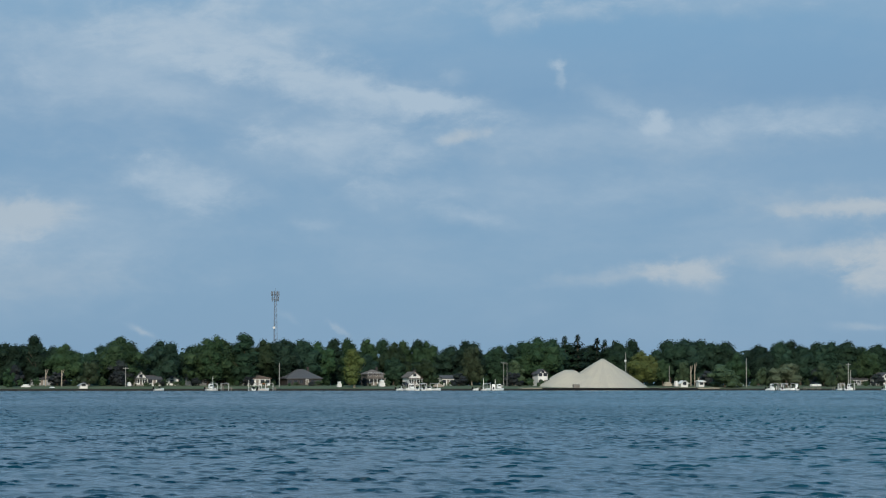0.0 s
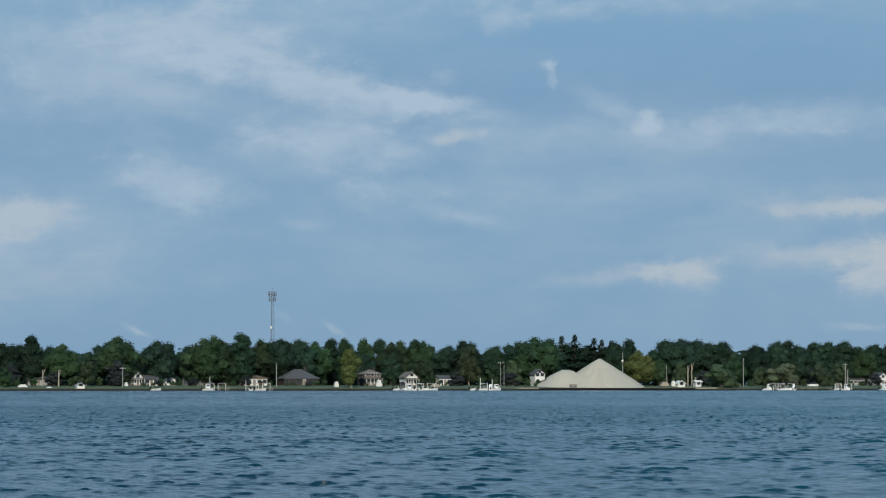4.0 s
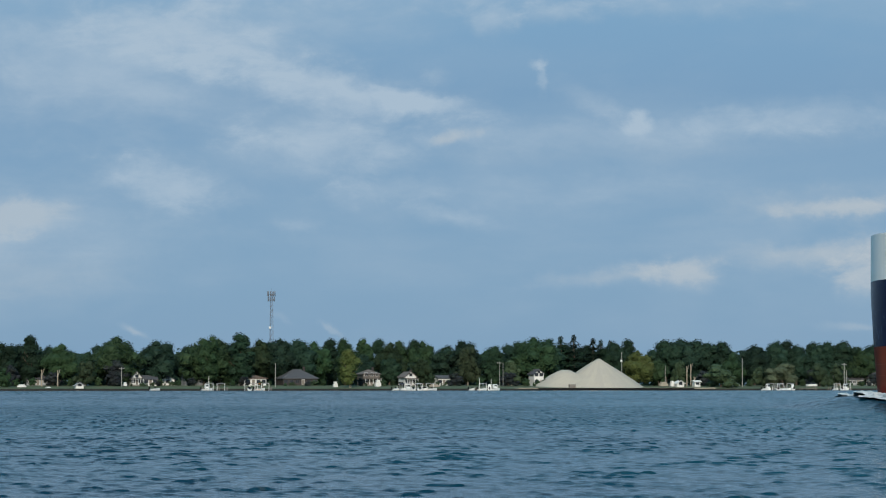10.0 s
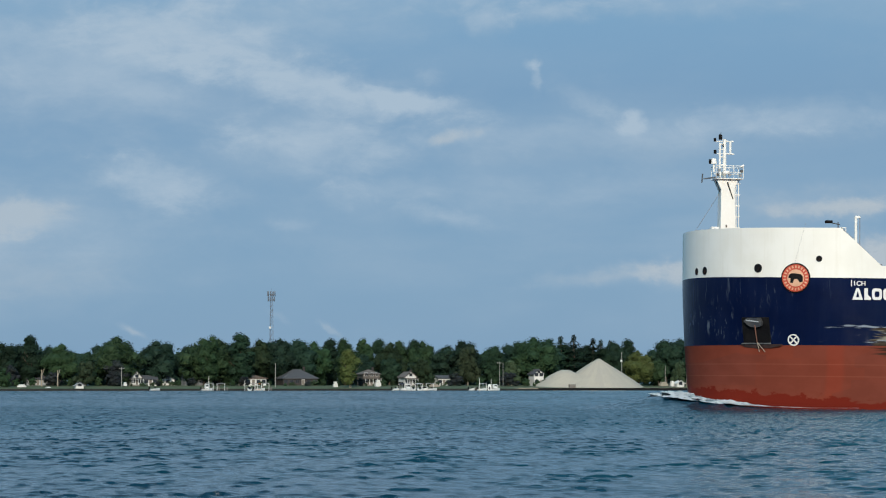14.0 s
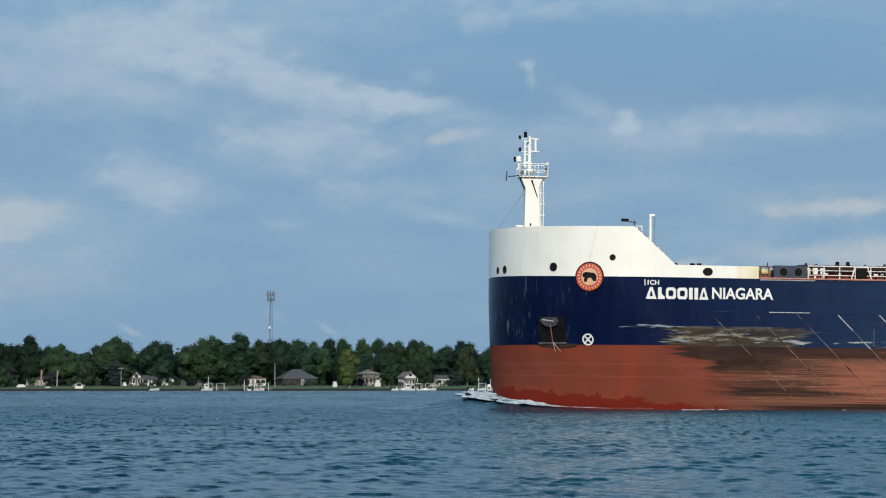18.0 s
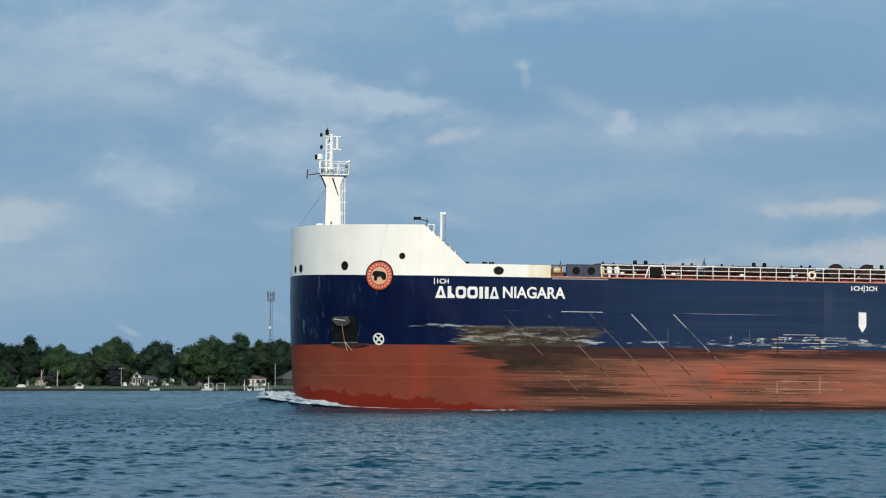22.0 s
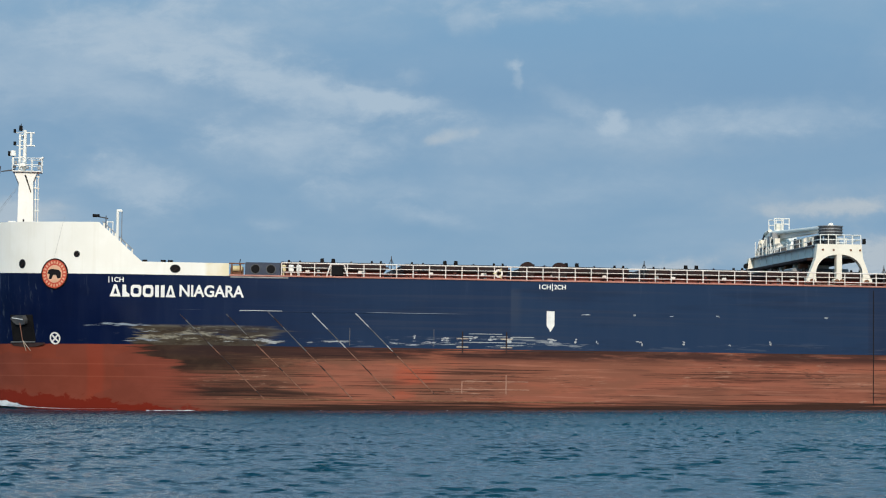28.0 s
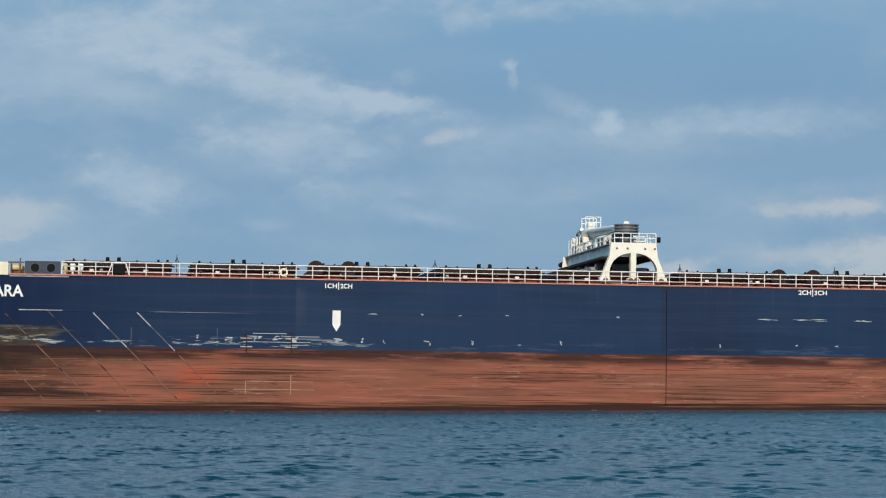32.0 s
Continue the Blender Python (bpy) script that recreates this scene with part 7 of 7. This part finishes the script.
dock(-93.9, 10, 1.8, "weathered timber dock with lift posts on the far shore", 2)
dock(-76.2, 9, 1.8, "weathered timber dock with boat lifts on the far shore", 2)
dock(-10.7, 13, 1.8, "long timber dock with moored white boats", 3)
dock(17.3, 8, 1.8, "short timber dock beside white boats", 1)
dock(138.1, 13, 1.8, "long timber dock with boat lifts below a willow", 3)
dock(163.6, 9, 1.8, "timber dock with lift posts on the far shore", 2)
dock(150.9, 7, 1.8, "short timber dock on the far shore", 0)
boat(-118.9, 4, 5.0, "open", "small white open motor boat moored at the far shore", 8)
boat(-97.4, 5, 5.5, "cabin", "white cabin boat moored at a timber dock", 5)
boat(-79.9, 5, 4.6, "open", "small white boat hanging in a dock lift", 80)
boat(-75.7, 5, 5.5, "canopy", "boat with an orange canopy at a dock lift", 4, ORANGE)
boat(-19.6, 4, 3.6, "open", "small white motor boat moored at the far docks", 10)
boat(-16.6, 5, 5.0, "canopy", "white boat with a dark blue canopy at the docks", -70, CANVAS)
boat(-14.5, 6, 5.2, "cabin", "small white cabin boat moored stern out at the far docks", -85)
boat(-12.4, 6, 4.6, "open", "small white motor boat moored at the far docks", 75)
boat(-10.0, 7, 5.0, "canopy", "white boat with a white canopy at the far docks", 82)
boat(-7.9, 6, 4.4, "open", "small white motor boat moored at the far docks", -60)
boat(-4.7, 6, 5.6, "open", "white open motor boat alongside the far dock", 3)
boat(11.9, 5, 3.0, "open", "little white skiff beside a pontoon", 4)
boat(16.1, 5, 4.6, "canopy", "white pontoon boat with a square white canopy frame", 3)
boat(19.2, 5, 4.4, "cabin", "small white cabin boat moored stern out", 70)
boat(21.5, 5, 5.2, "cabin", "white boat with a dark-windowed wheelhouse", 5)
boat(132.7, 5, 3.6, "open", "small white boat moored below the willow", 20)
boat(134.1, 5, 4.4, "cabin", "white cabin boat moored below the willow", -75)
boat(137.9, 5, 4.6, "canopy", "white boat with a white canopy below the willow", 80)
boat(140.0, 6, 4.8, "canopy", "white boat with a white canopy below the willow", 4)
boat(142.3, 6, 4.0, "open", "small white boat moored at the dock end", -60)
boat(144.2, 6, 4.0, "cabin", "small white cabin boat moored at the dock end", 84)
boat(162.1, 5, 3.6, "canopy", "small pale boat with a canopy at the far dock", 10, SIDING_TAN)
boat(164.5, 5, 4.4, "open", "white open motor boat at the far dock", 70)
boat(166.1, 5, 4.6, "cabin", "white cabin boat at the far dock", -65)
boat(182.2, 5, 7.0, "cabin", "large white cabin boat near the bank", 5)
for b, hh in ((-18.9, 1.6), (-15.4, 3.4), (-13.3, 2.0), (-8.9, 1.7), (-6.3, 1.5), (15.0, 4.6), (18.0, 1.8), (19.9, 4.2), (22.7, 2.0),
              (133.4, 2.6), (136.0, 1.8), (138.8, 2.2), (141.1, 1.7), (162.6, 2.6), (165.2, 1.8), (-81.8, 3.8), (-77.6, 3.0), (-96.7, 5.0)):
    m = pole_thing("mooring_post", b, -6.5, hh, 0.13, SIDING, "white-painted mooring post in the shallow water", 0, 0.0)
    part("cap", one(tube, (0, 0, hh), (0, 0, hh + 0.12), 0.17, 0.05, 8), DARKSTEEL, m)

# garden bits along the lawn
for b, back, w, hgt, mat, nm, lab in (
        (-173.8, 10, 3.2, 1.2, SIDING, "garden_bench", "white garden bench on the lawn"), (-162.9, 5, 2.0, 0.6, SIDING, "garden_bench", "low white bench near the water"),
        (-131.1, 20, 1.4, 1.6, SIDING, "garden_box", "white storage box on the lawn"), (-44.2, 12, 1.6, 2.2, SIDING, "garden_box", "white storage box under trees"),
        (-26.6, 16, 2.2, 2.6, SIDING, "garden_box", "white garden cupboard on a terrace"), (-3.3, 14, 4.0, 1.2, SIDING_TAN, "garden_bench", "tan bench by the round tree"),
        (91.4, 20, 3.5, 1.8, GRAVEL, "hopper", "tan steel hopper in the gravel yard"), (94.9, 16, 1.5, 2.4, SIDING, "garden_box", "white cupboard in the gravel yard"),
        (120.6, 20, 4.0, 1.5, SIDING, "parked_car", "pale parked car behind the shrub"), (152.6, 18, 4.4, 1.6, SIDING, "parked_car", "white parked car on the lawn")):
    e = empty(nm, place(b, back), lab, nm.split("_")[-1])
    part("body", one(box, -w / 2, w / 2, 0, min(w, 1.7), 0.12, hgt * 0.62, 0.12), mat, e)
    part("top", one(box, -w * 0.32, w * 0.32, 0.1, min(w, 1.6), hgt * 0.62, hgt, 0.12), mat if nm != "parked_car" else GLASS, e)
    for dx in (-w * 0.36, w * 0.36):
        part("foot", one(box, dx - 0.15, dx + 0.15, 0.05, 0.35, -0.3, 0.2), DARKSTEEL, e)

# hedges and bushes in front of the houses
for i, (b, back, h, w) in enumerate(((-131.5, 26, 3.4, 1.2), (-117.3, 22, 2.2, 1.2), (-116.6, 30, 4.5, 1.2), (-108.9, 30, 4.0, 1.3), (-103.7, 28, 3.0, 1.4), (-96.3, 32, 3.2, 1.4),
                             (-86.9, 30, 4.2, 1.2), (-82.2, 30, 3.5, 1.2), (-71.5, 30, 3.4, 1.2), (-65.2, 26, 1.8, 1.8), (-55.8, 26, 1.6, 2.0), (-49.5, 30, 4.8, 1.2),
                             (-43.5, 24, 3.6, 1.2), (-34.1, 26, 3.2, 1.2), (-24.3, 26, 4.4, 1.1), (-20.6, 28, 5.0, 1.1), (-17.3, 22, 1.8, 1.6), (-9.8, 22, 2.2, 1.4), (-2.1, 30, 3.4, 1.2),
                             (4.9, 28, 5.0, 1.3), (15.4, 28, 6.0, 1.2), (21.3, 26, 5.0, 1.3), (27.1, 24, 5.5, 1.3), (34.1, 26, 6.0, 1.2), (39.0, 24, 5.2, 0.8), (42.5, 22, 3.0, 1.0), (87.9, 34, 6, 1.2),
                             (94.9, 34, 6, 1.2), (107.7, 30, 6, 1.2), (126.4, 24, 5, 1.2), (148.6, 26, 5.5, 1.2), (153.3, 30, 7.0, 1.0), (160.7, 26, 5.0, 1.2), (173.1, 26, 3.2, 1.4),
                             (177.8, 28, 5.0, 1.2), (-176.2, 26, 5, 1.2), (-169.2, 30, 5.5, 1.3), (-161.0, 30, 5, 1.3), (-154.0, 28, 4.5, 1.3), (-142.3, 28, 6, 1.2), (-136.4, 26, 5.5, 1.2))):
    tree(("shrub", "shrub_dark", "shrub")[i % 3], b, back, h, w)
for i, (b, back, h) in enumerate(((-128.6, 24, 1.9), (-124.0, 22, 1.6), (-122.2, 25, 2.0), (-119.8, 26, 1.5), (-114.8, 30, 1.6), (-111.9, 32, 1.9), (-81.5, 30, 1.9), (-75.2, 30, 1.7), (-65.0, 32, 2.0),
                                  (-62.2, 33, 1.5), (-56.8, 33, 1.8), (-53.0, 32, 2.2), (-31.9, 24, 2.2), (-26.3, 24, 2.6), (-15.9, 22, 2.2), (-10.4, 22, 2.0), (-0.6, 34, 1.8), (2.2, 34, 2.2),
                                  (37.6, 22, 3.2), (41.4, 23, 2.6), (168.9, 40, 2.0), (172.6, 42, 2.2), (179.4, 36, 2.6), (183.6, 36, 2.2), (-94.2, 40, 2.2), (-89.4, 42, 1.9))):
    tree(("shrub", "bush")[i % 2], b, back, h, 1.1)


# ---- what moves ----
HEADING = 6.93


def ship_pose(t, trim=0.725):
    """The stem's place at a time: the ship runs straight, at 3.8 metres a second."""
    q = 3.832 * (t - 28) + 0.00085 * (t - 28) ** 2
    c, s = math.cos(radians(HEADING)), math.sin(radians(HEADING))
    u = -33.1 - q
    return pose(u * c - HALF * s, 172.1 + u * s + HALF * c, 0, 0, trim, HEADING)


def motions():
    times = [0, 4, 8, 12, 16, 20, 24, 28, 32]
    walk(ship, [(t, ship_pose(t)) for t in times])
    walk(wave, [(t, ship_pose(t, 0.0)) for t in times])
    walk(river, [(0, pose(2.4, 7, 0)), (16, pose(0, 0, 0)), (32, pose(-2.4, -7, 0))])
    walk(near_clouds, [(0, pose(0, 0, EYE, 0, 0, 0.0)), (16, pose(0, 0, EYE, 0, 0, 0.55)), (32, pose(0, 0, EYE, 0, 0, 1.04))])
    walk(far_clouds, [(0, pose(0, 0, EYE, 0, 0, 0.0)), (16, pose(0, 0, EYE, 0, 0, 0.13)), (32, pose(0, 0, EYE, 0, 0, 0.24))])


motions()
